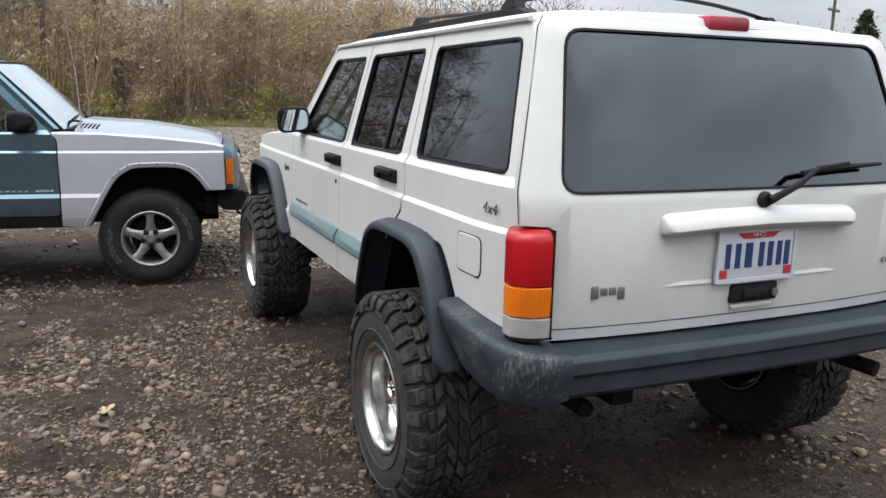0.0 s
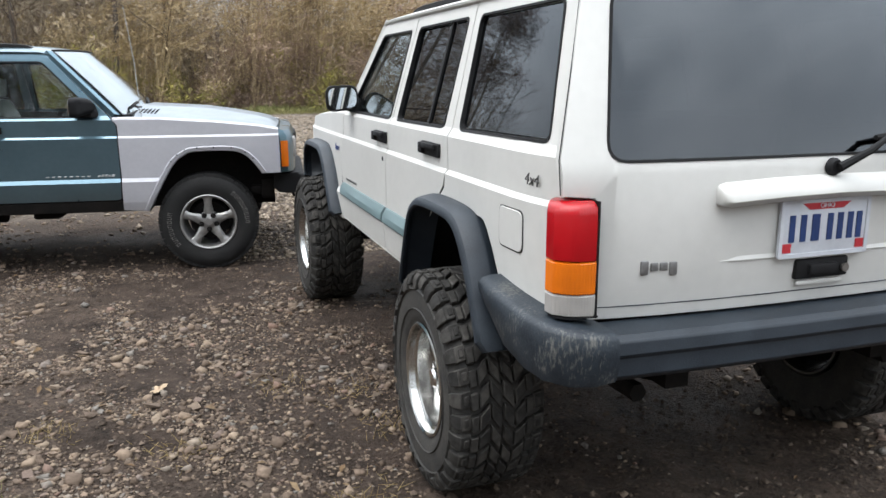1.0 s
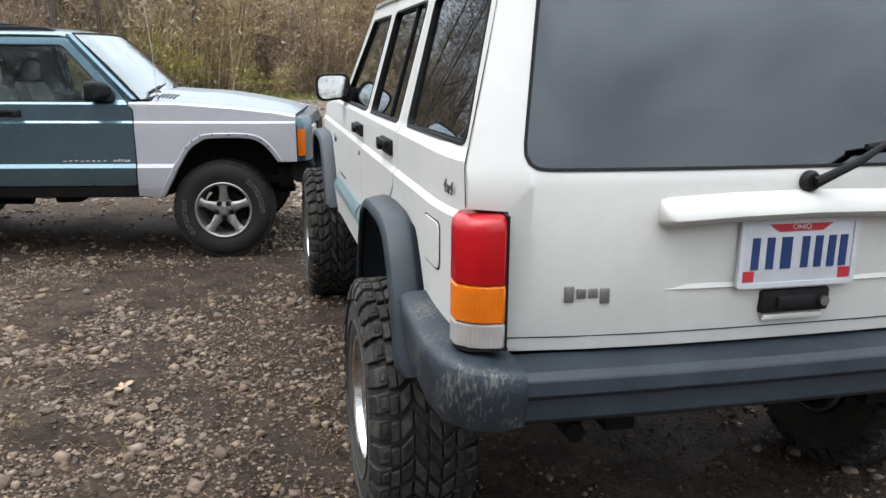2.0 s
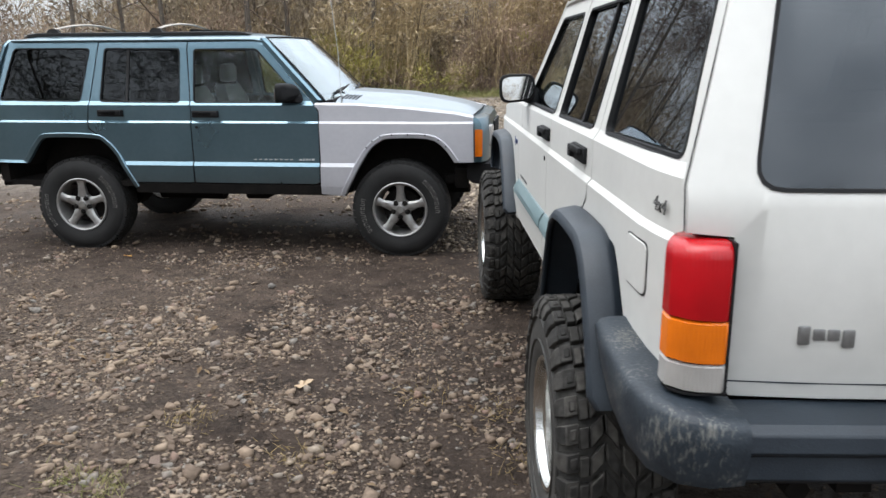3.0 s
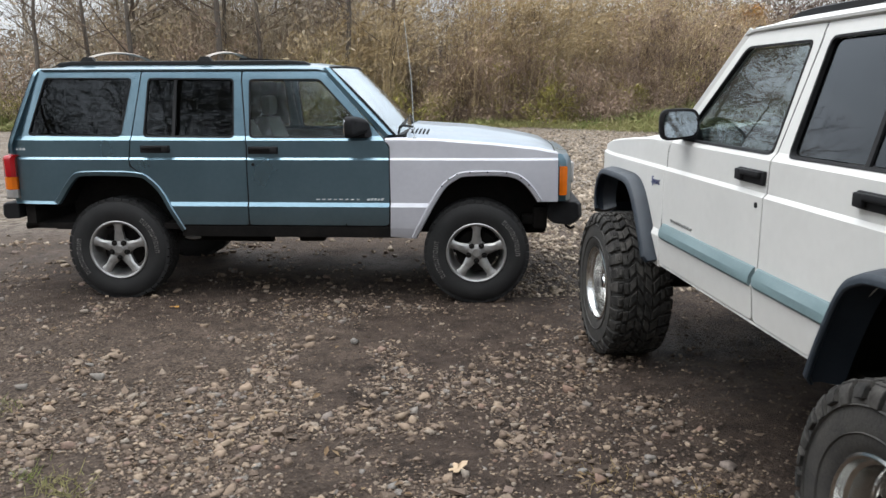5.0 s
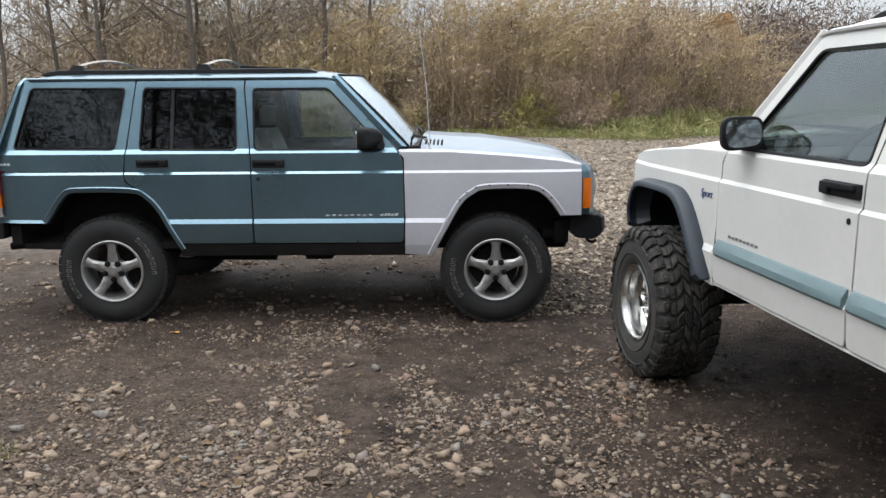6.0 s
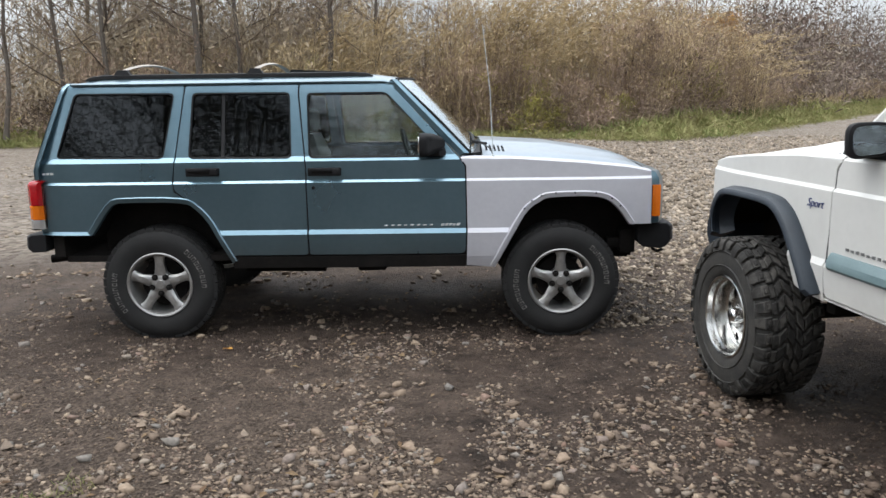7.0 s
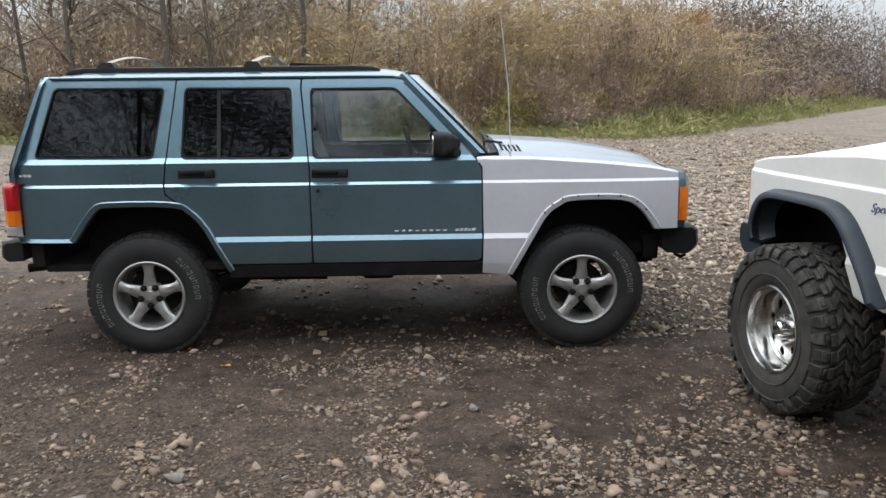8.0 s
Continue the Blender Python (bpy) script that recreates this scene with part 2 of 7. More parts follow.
RACK_TAN = mat("rack_bar", (0.20, 0.17, 0.14), (0.32, 0.28, 0.24), 15, 0.5)
BARK = mat("bark", (0.045, 0.036, 0.0285), (0.09, 0.07425, 0.06), 14, 0.9, bump=0.004, bscale=40)
BARK_GREY = mat("bark_grey", (0.06, 0.05025, 0.04125), (0.1125, 0.096, 0.08025), 12, 0.9, bump=0.004, bscale=40)
TWIG = mat_many("twigs", [(0.063, 0.048, 0.038), (0.119, 0.090, 0.070), (0.182, 0.137, 0.105)])
BRUSH = mat_many("brush", [(0.095, 0.068, 0.052), (0.185, 0.131, 0.099), (0.246, 0.179, 0.134), (0.146, 0.103, 0.081), (0.370, 0.258, 0.166)], 0.9, spread=0.85, grain=0.55, clump=0.8)
BRUSH_TAN = mat_many("tan_brush", [(0.2878, 0.2128, 0.1165), (0.3618, 0.2766, 0.159), (0.4894, 0.3886, 0.2498), (0.308, 0.2229, 0.1277)], 0.9, spread=0.6, grain=0.55, clump=1.0)
BRUSH_GREY = mat_many("grey_brush", [(0.1082, 0.08424, 0.07245), (0.143, 0.1092, 0.09352), (0.1869, 0.1498, 0.1289), (0.1037, 0.07644, 0.06571)], 0.9, spread=0.6, grain=0.55, clump=0.7)
ORANGE_LEAF = mat_many("orange_leaves", [(0.30, 0.15, 0.045), (0.40, 0.22, 0.07), (0.24, 0.13, 0.05)])
DARK_LEAF = mat_many("dark_leaves", [(0.0525, 0.0435, 0.0225), (0.0945, 0.0735, 0.0375), (0.0675, 0.0675, 0.0315)])
LUGS = mat_many("tread_lugs", [(0.020, 0.0193, 0.0185), (0.034, 0.0323, 0.030), (0.054, 0.0505, 0.046)], 0.8, spread=0.4, bump=0.0025)
# THICKET and FAR_WOODS are lightened: distance haze put into their colours
THICKET = mat_many("thicket", [(0.179, 0.143, 0.100), (0.272, 0.222, 0.161), (0.372, 0.304, 0.215), (0.229, 0.183, 0.138)])
FAR_BRUSH = mat_many("far_brush", [(0.086, 0.063, 0.053), (0.138, 0.103, 0.087), (0.184, 0.144, 0.115), (0.109, 0.081, 0.069)])
FAR_WOODS = mat_many("far_woods", [(0.163, 0.138, 0.106), (0.231, 0.200, 0.156), (0.300, 0.256, 0.200), (0.188, 0.159, 0.125), (0.125, 0.104, 0.083)])
REED = mat_many("reeds", [(0.255, 0.184, 0.093), (0.361, 0.273, 0.150), (0.468, 0.367, 0.223), (0.213, 0.147, 0.078)])
OLIVE = mat_many("olive_leaves", [(0.156, 0.150, 0.042), (0.228, 0.210, 0.060), (0.312, 0.264, 0.072), (0.192, 0.228, 0.048)], 0.9, spread=0.6, grain=0.55, clump=0.9)
GRASS = mat_many("grass", [(0.09, 0.105, 0.036), (0.15, 0.16, 0.055), (0.23, 0.205, 0.095), (0.12, 0.145, 0.045), (0.27, 0.235, 0.125)], clump=0.6)
PINE = mat_many("pine", [(0.015, 0.03, 0.014), (0.035, 0.055, 0.025), (0.05, 0.07, 0.03)])
STONES = mat_many("stones", [(0.072, 0.053, 0.04), (0.135, 0.1, 0.075), (0.215, 0.161, 0.118), (0.105, 0.078, 0.06), (0.175, 0.132, 0.098), (0.25, 0.193, 0.14), (0.155, 0.142, 0.128), (0.165, 0.108, 0.082)], 0.85, bump=0.002)
GRIT = mat_many("grit", [(0.03, 0.022, 0.0165), (0.07, 0.052, 0.039), (0.115, 0.087, 0.067), (0.05, 0.036, 0.028), (0.17, 0.135, 0.105)], 0.85)
APRON = mat_many("apron_stones", [(0.075, 0.060, 0.046), (0.20, 0.161, 0.121), (0.345, 0.286, 0.222), (0.13, 0.103, 0.078), (0.27, 0.221, 0.168)], 0.85)
STONE_ONE = mat_many("stone", [(0.078, 0.057, 0.043), (0.13, 0.096, 0.072), (0.20, 0.15, 0.112), (0.105, 0.078, 0.06), (0.165, 0.126, 0.096), (0.22, 0.171, 0.126), (0.16, 0.147, 0.132), (0.165, 0.108, 0.082)], 0.85, by="object", bump=0.002)
LEAVES = mat_many("fallen_leaves", [(0.06, 0.036, 0.022), (0.11, 0.07, 0.038), (0.15, 0.105, 0.06), (0.085, 0.055, 0.035), (0.19, 0.135, 0.08)], 0.7)
DRY_GRASS = mat_many("dry_grass", [(0.20, 0.145, 0.07), (0.30, 0.225, 0.11), (0.15, 0.115, 0.05)])


def mat_ground():
    """Wet dark dirt with fine gravel; drier and paler, stonier lanes."""
    m, n, l, b = nodes_of("dirt")
    geo = n.new("ShaderNodeNewGeometry")

    def noise_tex(scale, detail=6, rough=0.6):
        t = n.new("ShaderNodeTexNoise")
        t.inputs["Scale"].default_value, t.inputs["Detail"].default_value, t.inputs["Roughness"].default_value = scale, detail, rough
        l.new(geo.outputs["Position"], t.inputs["Vector"])
        return t

    def ramp_of(src, p0, c0, p1, c1):
        r = n.new("ShaderNodeValToRGB")
        r.color_ramp.elements[0].position, r.color_ramp.elements[1].position = p0, p1
        r.color_ramp.elements[0].color, r.color_ramp.elements[1].color = rgba(c0), rgba(c1)
        l.new(src, r.inputs[0])
        return r.outputs[0]

    def mixed(fac, a, c):
        x = n.new("ShaderNodeMix")
        x.data_type = "RGBA"
        l.new(fac, x.inputs[0])
        for s, i in ((a, 6), (c, 7)):
            l.new(s, x.inputs[i])
        return x.outputs[2]
    big, mid, fine = noise_tex(0.55, 5), noise_tex(5, 10, 0.75), noise_tex(38, 8, 0.75)
    vor = n.new("ShaderNodeTexVoronoi")
    vor.inputs["Scale"].default_value = 70
    l.new(geo.outputs["Position"], vor.inputs["Vector"])
    dirt = ramp_of(mid.outputs[0], 0.35, (0.018, 0.0132, 0.0103), 0.66, (0.12, 0.088, 0.069))
    grit = ramp_of(vor.outputs["Color"], 0.2, (0.022, 0.0165, 0.013), 0.9, (0.125, 0.096, 0.075))
    wet = ramp_of(big.outputs[0], 0.42, (0.38, 0.38, 0.38), 0.62, (0.8, 0.8, 0.8))
    col = mixed(wet, dirt, grit)
    # damp, churned mud where the wagons drove in, plus their painted-in shade
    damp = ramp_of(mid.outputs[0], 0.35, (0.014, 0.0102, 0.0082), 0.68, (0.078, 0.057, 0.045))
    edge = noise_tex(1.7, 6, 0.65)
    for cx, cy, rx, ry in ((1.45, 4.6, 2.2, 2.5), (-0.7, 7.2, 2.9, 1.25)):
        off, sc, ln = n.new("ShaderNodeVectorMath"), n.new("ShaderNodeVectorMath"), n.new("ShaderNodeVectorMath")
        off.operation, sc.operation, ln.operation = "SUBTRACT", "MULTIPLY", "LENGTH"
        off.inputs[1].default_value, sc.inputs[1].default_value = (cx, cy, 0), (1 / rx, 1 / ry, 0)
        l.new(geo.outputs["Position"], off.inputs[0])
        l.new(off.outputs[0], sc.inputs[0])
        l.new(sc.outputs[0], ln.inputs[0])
        wv, damp_shade = n.new("ShaderNodeMath"), n.new("ShaderNodeMapRange")
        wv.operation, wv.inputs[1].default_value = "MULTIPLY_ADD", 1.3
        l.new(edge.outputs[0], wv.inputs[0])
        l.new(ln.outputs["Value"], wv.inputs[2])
        damp_shade.inputs[1].default_value, damp_shade.inputs[2].default_value, damp_shade.inputs[3].default_value, damp_shade.inputs[4].default_value = 1.35, 1.75, 0.95, 0.0
        l.new(wv.outputs[0], damp_shade.inputs[0])
        col = mixed(damp_shade.outputs[0], col, damp)
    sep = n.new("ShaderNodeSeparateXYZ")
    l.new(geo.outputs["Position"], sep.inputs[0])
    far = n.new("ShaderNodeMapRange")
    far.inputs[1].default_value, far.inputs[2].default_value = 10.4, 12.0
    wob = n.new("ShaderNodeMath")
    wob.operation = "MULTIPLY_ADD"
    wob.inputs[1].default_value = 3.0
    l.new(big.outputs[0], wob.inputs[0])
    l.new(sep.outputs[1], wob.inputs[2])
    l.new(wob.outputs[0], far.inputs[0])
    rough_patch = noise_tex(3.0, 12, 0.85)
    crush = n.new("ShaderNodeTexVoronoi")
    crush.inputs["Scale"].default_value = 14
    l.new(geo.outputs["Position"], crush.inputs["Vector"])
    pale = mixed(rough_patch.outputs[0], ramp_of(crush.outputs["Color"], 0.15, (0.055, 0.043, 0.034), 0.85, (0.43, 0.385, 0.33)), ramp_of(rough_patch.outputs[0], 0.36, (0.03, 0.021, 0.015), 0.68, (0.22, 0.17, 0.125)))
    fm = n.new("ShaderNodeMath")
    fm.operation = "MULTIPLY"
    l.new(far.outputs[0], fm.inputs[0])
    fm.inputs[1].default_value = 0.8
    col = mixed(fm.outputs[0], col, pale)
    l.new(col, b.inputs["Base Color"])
    rr = ramp_of(big.outputs[0], 0.35, (0.55, 0.55, 0.55), 0.6, (0.9, 0.9, 0.9))
    l.new(rr, b.inputs["Roughness"])
    b.inputs["Specular IOR Level"].default_value = 0.1
    h = n.new("ShaderNodeMath")
    h.operation = "MULTIPLY_ADD"
    h.inputs[1].default_value = 0.4
    l.new(vor.outputs["Distance"], h.inputs[0])
    l.new(fine.outputs[0], h.inputs[2])
    bp = n.new("ShaderNodeBump")
    bp.inputs["Distance"].default_value, bp.inputs["Strength"].default_value = 0.022, 1.0
    l.new(h.outputs[0], bp.inputs["Height"])
    l.new(bp.outputs[0], b.inputs["Normal"])
    return m


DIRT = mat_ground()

# ---- mesh helpers ----


def finish(bm, name, material, sharp=32):
    me = bpy.data.meshes.new(name)
    bm.normal_update()
    bm.to_mesh(me)
    bm.free()
    me.materials.append(material)
    me.polygons.foreach_set("use_smooth", [True] * len(me.polygons))
    me.set_sharp_from_angle(angle=radians(sharp))
    return me


def part(name, bm, material, parent, label="", lift=0.0, bevel=0.0, sharp=32):
    """Links a bmesh as one mesh object under a thing or a part."""
    ob = new(name, finish(bm, name, material, sharp))
    ob.parent = parent
    ob.location.z = lift
    if bevel:
        md = ob.modifiers.new("edge", "BEVEL")
        md.width, md.segments, md.limit_method, md.angle_limit = bevel, 2, "ANGLE", radians(40)
    return tagged(ob, label)


def thing(name, m, label, category, group=""):
    ob = new(name)
    ob.matrix_world = m
    ob.empty_display_size = 0.2
    return tagged(ob, label, category, group)


def single(name, bm, material, m, label, category, group="", kind="", sharp=32):
    ob = new(name, finish(bm, name, material, sharp))
    ob.matrix_world = m
    return tagged(ob, label, category, group, kind)


def box(bm, x0, x1, y0, y1, z0, z1, bev=0.0, seg=2):
    r = bmesh.ops.create_cube(bm, size=1)
    for v in r["verts"]:
        v.co = Vector(((x0 + x1) / 2 + v.co.x * (x1 - x0), (y0 + y1) / 2 + v.co.y * (y1 - y0), (z0 + z1) / 2 + v.co.z * (z1 - z0)))
    if bev:
        es = list({e for v in r["verts"] for e in v.link_edges})
        bmesh.ops.bevel(bm, geom=es, offset=bev, segments=seg, profile=0.5, affect="EDGES")
    return r


def boxes(*rows):
    bm = bmesh.new()
    for r in rows:
        box(bm, *r)
    return bm


def loft(loops, closed=True, caps=True, bm=None):
    """Skin through loops of points."""
    bm = bm or bmesh.new()
    rings = [[bm.verts.new(p) for p in lp] for lp in loops]
    k = len(rings[0])
    for a, b in zip(rings, rings[1:]):
        for i in range(k if closed else k - 1):
            j = (i + 1) % k
            bm.faces.new((a[i], a[j], b[j], b[i]))
    if caps and closed:
        bm.faces.new(rings[0][::-1])
        bm.faces.new(rings[-1])
    bmesh.ops.recalc_face_normals(bm, faces=bm.faces)
    return bm


def tube(pts, r, n=8, bm=None, flat=1.0):
    """Round bar through points; r may be a list."""
    bm = bm or bmesh.new()
    pts = [Vector(p) for p in pts]
    loops = []
    for i, p in enumerate(pts):
        d = (pts[min(i + 1, len(pts) - 1)] - pts[max(i - 1, 0)]).normalized()
        a = d.orthogonal().normalized() if abs(d.z) > 0.9 else d.cross(Vector((0, 0, 1))).normalized()
        c = d.cross(a)
        rr = r[i] if isinstance(r, (list, tuple)) else r
        loops.append([p + rr * (math.cos(2 * math.pi * k / n) * a + math.sin(2 * math.pi * k / n) * c * flat) for k in range(n)])
    return loft(loops, bm=bm)


def lathe(profile, n=48, bm=None, closed=True):
    """Turns (radius, y) points about the y axis."""
    bm = bm or bmesh.new()
    rings = []
    for r, y in profile:
        rings.append([bm.verts.new((r * math.cos(2 * math.pi * k / n), y, r * math.sin(2 * math.pi * k / n))) for k in range(n)])
    seq = list(zip(rings, rings[1:] + rings[:1])) if closed else list(zip(rings, rings[1:]))
    for a, b in seq:
        for i in range(n):
            j = (i + 1) % n
            bm.faces.new((a[i], a[j], b[j], b[i]))
    bmesh.ops.recalc_face_normals(bm, faces=bm.faces)
    return bm


def rounded(pts, r, seg=4):
    """A polygon with its corners rounded; r one radius or one for each corner."""
    out = []
    k = len(pts)
    for i in range(k):
        p, a, b = (Vector((*pts[j % k], 0)) for j in (i, i - 1, i + 1))
        rr = r[i] if isinstance(r, (list, tuple)) else r
        u, w = (a - p), (b - p)
        t = min(rr, u.length * 0.45, w.length * 0.45)
        if t < 1e-5:
            out.append((p.x, p.y))
            continue
        s, e = p + u.normalized() * t, p + w.normalized() * t
        for q in range(seg + 1):
            f = q / seg
            c = s * (1 - f) ** 2 + p * 2 * f * (1 - f) + e * f * f
            out.append((c.x, c.y))
    return out


def sheet(outer, holes, place, depth, ub=(), vb=()):
    """A plate cut out of the u-v plane, with holes through it, bent into space by place(u, v) and given thickness by the vector depth(u, v)."""
    bm = bmesh.new()
    edges = []
    for ring in (outer, *holes):
        vs = [bm.verts.new((u, v, 0)) for u, v in ring]
        edges += [bm.edges.new((vs[i], vs[(i + 1) % len(vs)])) for i in range(len(vs))]
    bmesh.ops.triangle_fill(bm, edges=edges, use_beauty=True, use_dissolve=False)
    for axis, cuts in ((0, ub), (1, vb)):
        for c in cuts:
            co, no = [0, 0, 0], [0, 0, 0]
            co[axis], no[axis] = c, 1
            bmesh.ops.bisect_plane(bm, geom=bm.verts[:] + bm.edges[:] + bm.faces[:], plane_co=co, plane_no=no, dist=1e-5)
    bmesh.ops.recalc_face_normals(bm, faces=bm.faces)
    front = bm.faces[:]
    res = bmesh.ops.extrude_face_region(bm, geom=front)
    back = {g for g in res["geom"] if isinstance(g, bmesh.types.BMVert)}
    for v in bm.verts:
        u, w = v.co.x, v.co.y
        p = Vector(place(u, w))
        v.co = p + Vector(depth(u, w)) if v in back else p
    bmesh.ops.recalc_face_normals(bm, faces=bm.faces)
    return bm


def lettering(text, size, m, material, parent, name, label="", slant=0.0):
    """Raised letters in the built-in font."""
    cu = bpy.data.curves.new(name, "FONT")
    cu.shear, cu.offset = slant, -0.012 * size
    cu.body, cu.size, cu.extrude, cu.align_x, cu.align_y = text, size, 0.0015, "CENTER", "CENTER"
    tmp = bpy.data.objects.new(name, cu)
    me = bpy.data.meshes.new_from_object(tmp)
    bpy.data.objects.remove(tmp)
    me.materials.clear()
    me.materials.append(material)
    me.transform(m)
    ob = new(name, me)
    ob.parent = parent
    return tagged(ob, label)


def lerp_table(table, v):
    if v <= table[0][0]:
        return table[0][1]
    for (a, p), (b, q) in zip(table, table[1:]):
        if v <= b:
            return p + (q - p) * (v - a) / (b - a)
    return table[-1][1]

# ---- the two wagons: one body shape, x ahead, y to the left, z up from the ground ----
SIDE = [(0.44, 0.845), (0.53, 0.866), (0.682, 0.879), (0.710, 0.862), (1.007, 0.863), (1.022, 0.849), (1.140, 0.847), (1.170, 0.826), (1.585, 0.712), (1.63, 0.696)]
ZCUTS = [z for z, _ in SIDE]
REAR = [(0.55, -2.050), (0.69, -2.065), (0.80, -2.080), (1.10, -2.090), (1.14, -2.075), (1.57, -1.920), (1.62, -1.895), (1.66, -1.835)]


def plan_in(x):
    return 0.22 * max(0, x - 1.45) ** 2 + 0.45 * max(0, -1.72 - x) ** 2


def side_y(x, z):
    return lerp_table(SIDE, z) - plan_in(x)


def panel(outer, holes, s, inset=0.0, thick=0.03, xb=()):
    return sheet(outer, holes, lambda x, z: (x, s * (side_y(x, z) - inset), z), lambda x, z: (0, -s * thick, 0), ub=xb, vb=ZCUTS)


def pane_side(outer, s, inset, thick=0.004):
    """A window pane: flat from sill to roof, following the lean of the side."""
    return sheet(outer, [], lambda x, z: (x, s * (0.826 - 0.114 * (z - 1.17) / 0.415 - plan_in(x) - inset), z), lambda x, z: (0, -s * thick, 0))


def rear_x(y, z):
    return lerp_table(REAR, z) + 0.065 * (abs(y) / 0.86) ** 3


def rear_sheet(outer, holes, inset=0.0, thick=0.03):
    return sheet(outer, holes, lambda y, z: (rear_x(y, z) + inset, y, z), lambda y, z: (thick, 0, 0), ub=(-0.7, -0.55, -0.35, -0.15, 0, 0.15, 0.35, 0.55, 0.7), vb=[z for z, _ in REAR])


def inset_poly(pts, d):
    """Shrinks a convex polygon by d."""
    k = len(pts)
    c = Vector((sum(p[0] for p in pts) / k, sum(p[1] for p in pts) / k))
    out = []
    for p in pts:
        v = Vector(p) - c
        out.append(tuple(c + Vector((v.x * (1 - d / max(abs(v.x), 0.05)), v.y * (1 - d / max(abs(v.y), 0.05))))))
    return out


def smooth_path(pts, n=4):
    """Extra points along a path, by a cubic through its points."""
    out = []
    P = [Vector(p) for p in pts]
    for i in range(len(P) - 1):
        p0, p1, p2, p3 = P[max(i - 1, 0)], P[i], P[i + 1], P[min(i + 2, len(P) - 1)]
        for k in range(n):
            t = k / n
            out.append(tuple(0.5 * ((2 * p1) + (p2 - p0) * t + (2 * p0 - 5 * p1 + 4 * p2 - p3) * t * t + (3 * p1 - p0 - 3 * p2 + p3) * t ** 3)))
    out.append(tuple(P[-1]))
    return out


FRONT_GLASS = [(-0.292, 1.158), (0.575, 1.158), (0.195, 1.560), (-0.306, 1.560)]
REAR_GLASS = [(-1.050, 1.163), (-0.398, 1.158), (-0.412, 1.565), (-1.030, 1.570)]
QUARTER_GLASS = [(-1.893, 1.172), (-1.206, 1.165), (-1.142, 1.570), (-1.782, 1.574)]
ARCH_R = [(-0.800, 0.50), (-0.930, 0.745), (-1.020, 0.850), (-1.115, 0.889), (-1.456, 0.893), (-1.556, 0.862), (-1.680, 0.690)]
ARCH_F = [(0.870, 0.455), (1.050, 0.782), (1.150, 0.872), (1.234, 0.900), (1.514, 0.899), (1.632, 0.838), (1.720, 0.72)]


ARCH_R, ARCH_F = smooth_path(ARCH_R, 3), smooth_path(ARCH_F, 3)


def rim_strip(name, hole, s, parent, lift, wide=0.009):
    part(name, panel(rounded(hole, 0.035), [rounded(inset_poly(hole, wide), 0.03)], s, -0.003, 0.02), TRIM_BLACK, parent, "black rubber window seal", lift)


def door_handle(x, z, s, parent):
    y = side_y(x, z)
    bm = bmesh.new()
    box(bm, x - 0.105, x + 0.105, s * (y + 0.004) - 0.01, s * (y + 0.004) + 0.01, z - 0.026, z + 0.026, 0.006)
    box(bm, x - 0.09, x + 0.055, s * (y + 0.022) - 0.008, s * (y + 0.022) + 0.008, z + 0.002, z + 0.024, 0.005)
    box(bm, x + 0.05, x + 0.098, s * (y + 0.018) - 0.011, s * (y + 0.018) + 0.011, z - 0.02, z + 0.022, 0.005)
    return part("door_handle", bm, TRIM_BLACK, parent, "black plastic pull handle")


def text_bars(name, x0, widths, gap, z, h, s, parent, material, label="", slant=0.0):
    """Lettering that is not to be spelt out: a row of low bars on the side."""
    bm = bmesh.new()
    x = x0
    for i, w in enumerate(widths):
        y = side_y(x, z) + 0.002
        hh = h * (1.0 if i % 3 else 0.8)
        loop = lambda yy: [(x, yy, z), (x + w, yy, z), (x + w + slant * hh, yy, z + hh), (x + slant * hh, yy, z + hh)]
        loft([loop(s * (y - 0.003)), loop(s * (y + 0.002))], bm=bm)
        x += w + gap
    return part(name, bm, material, parent, label)


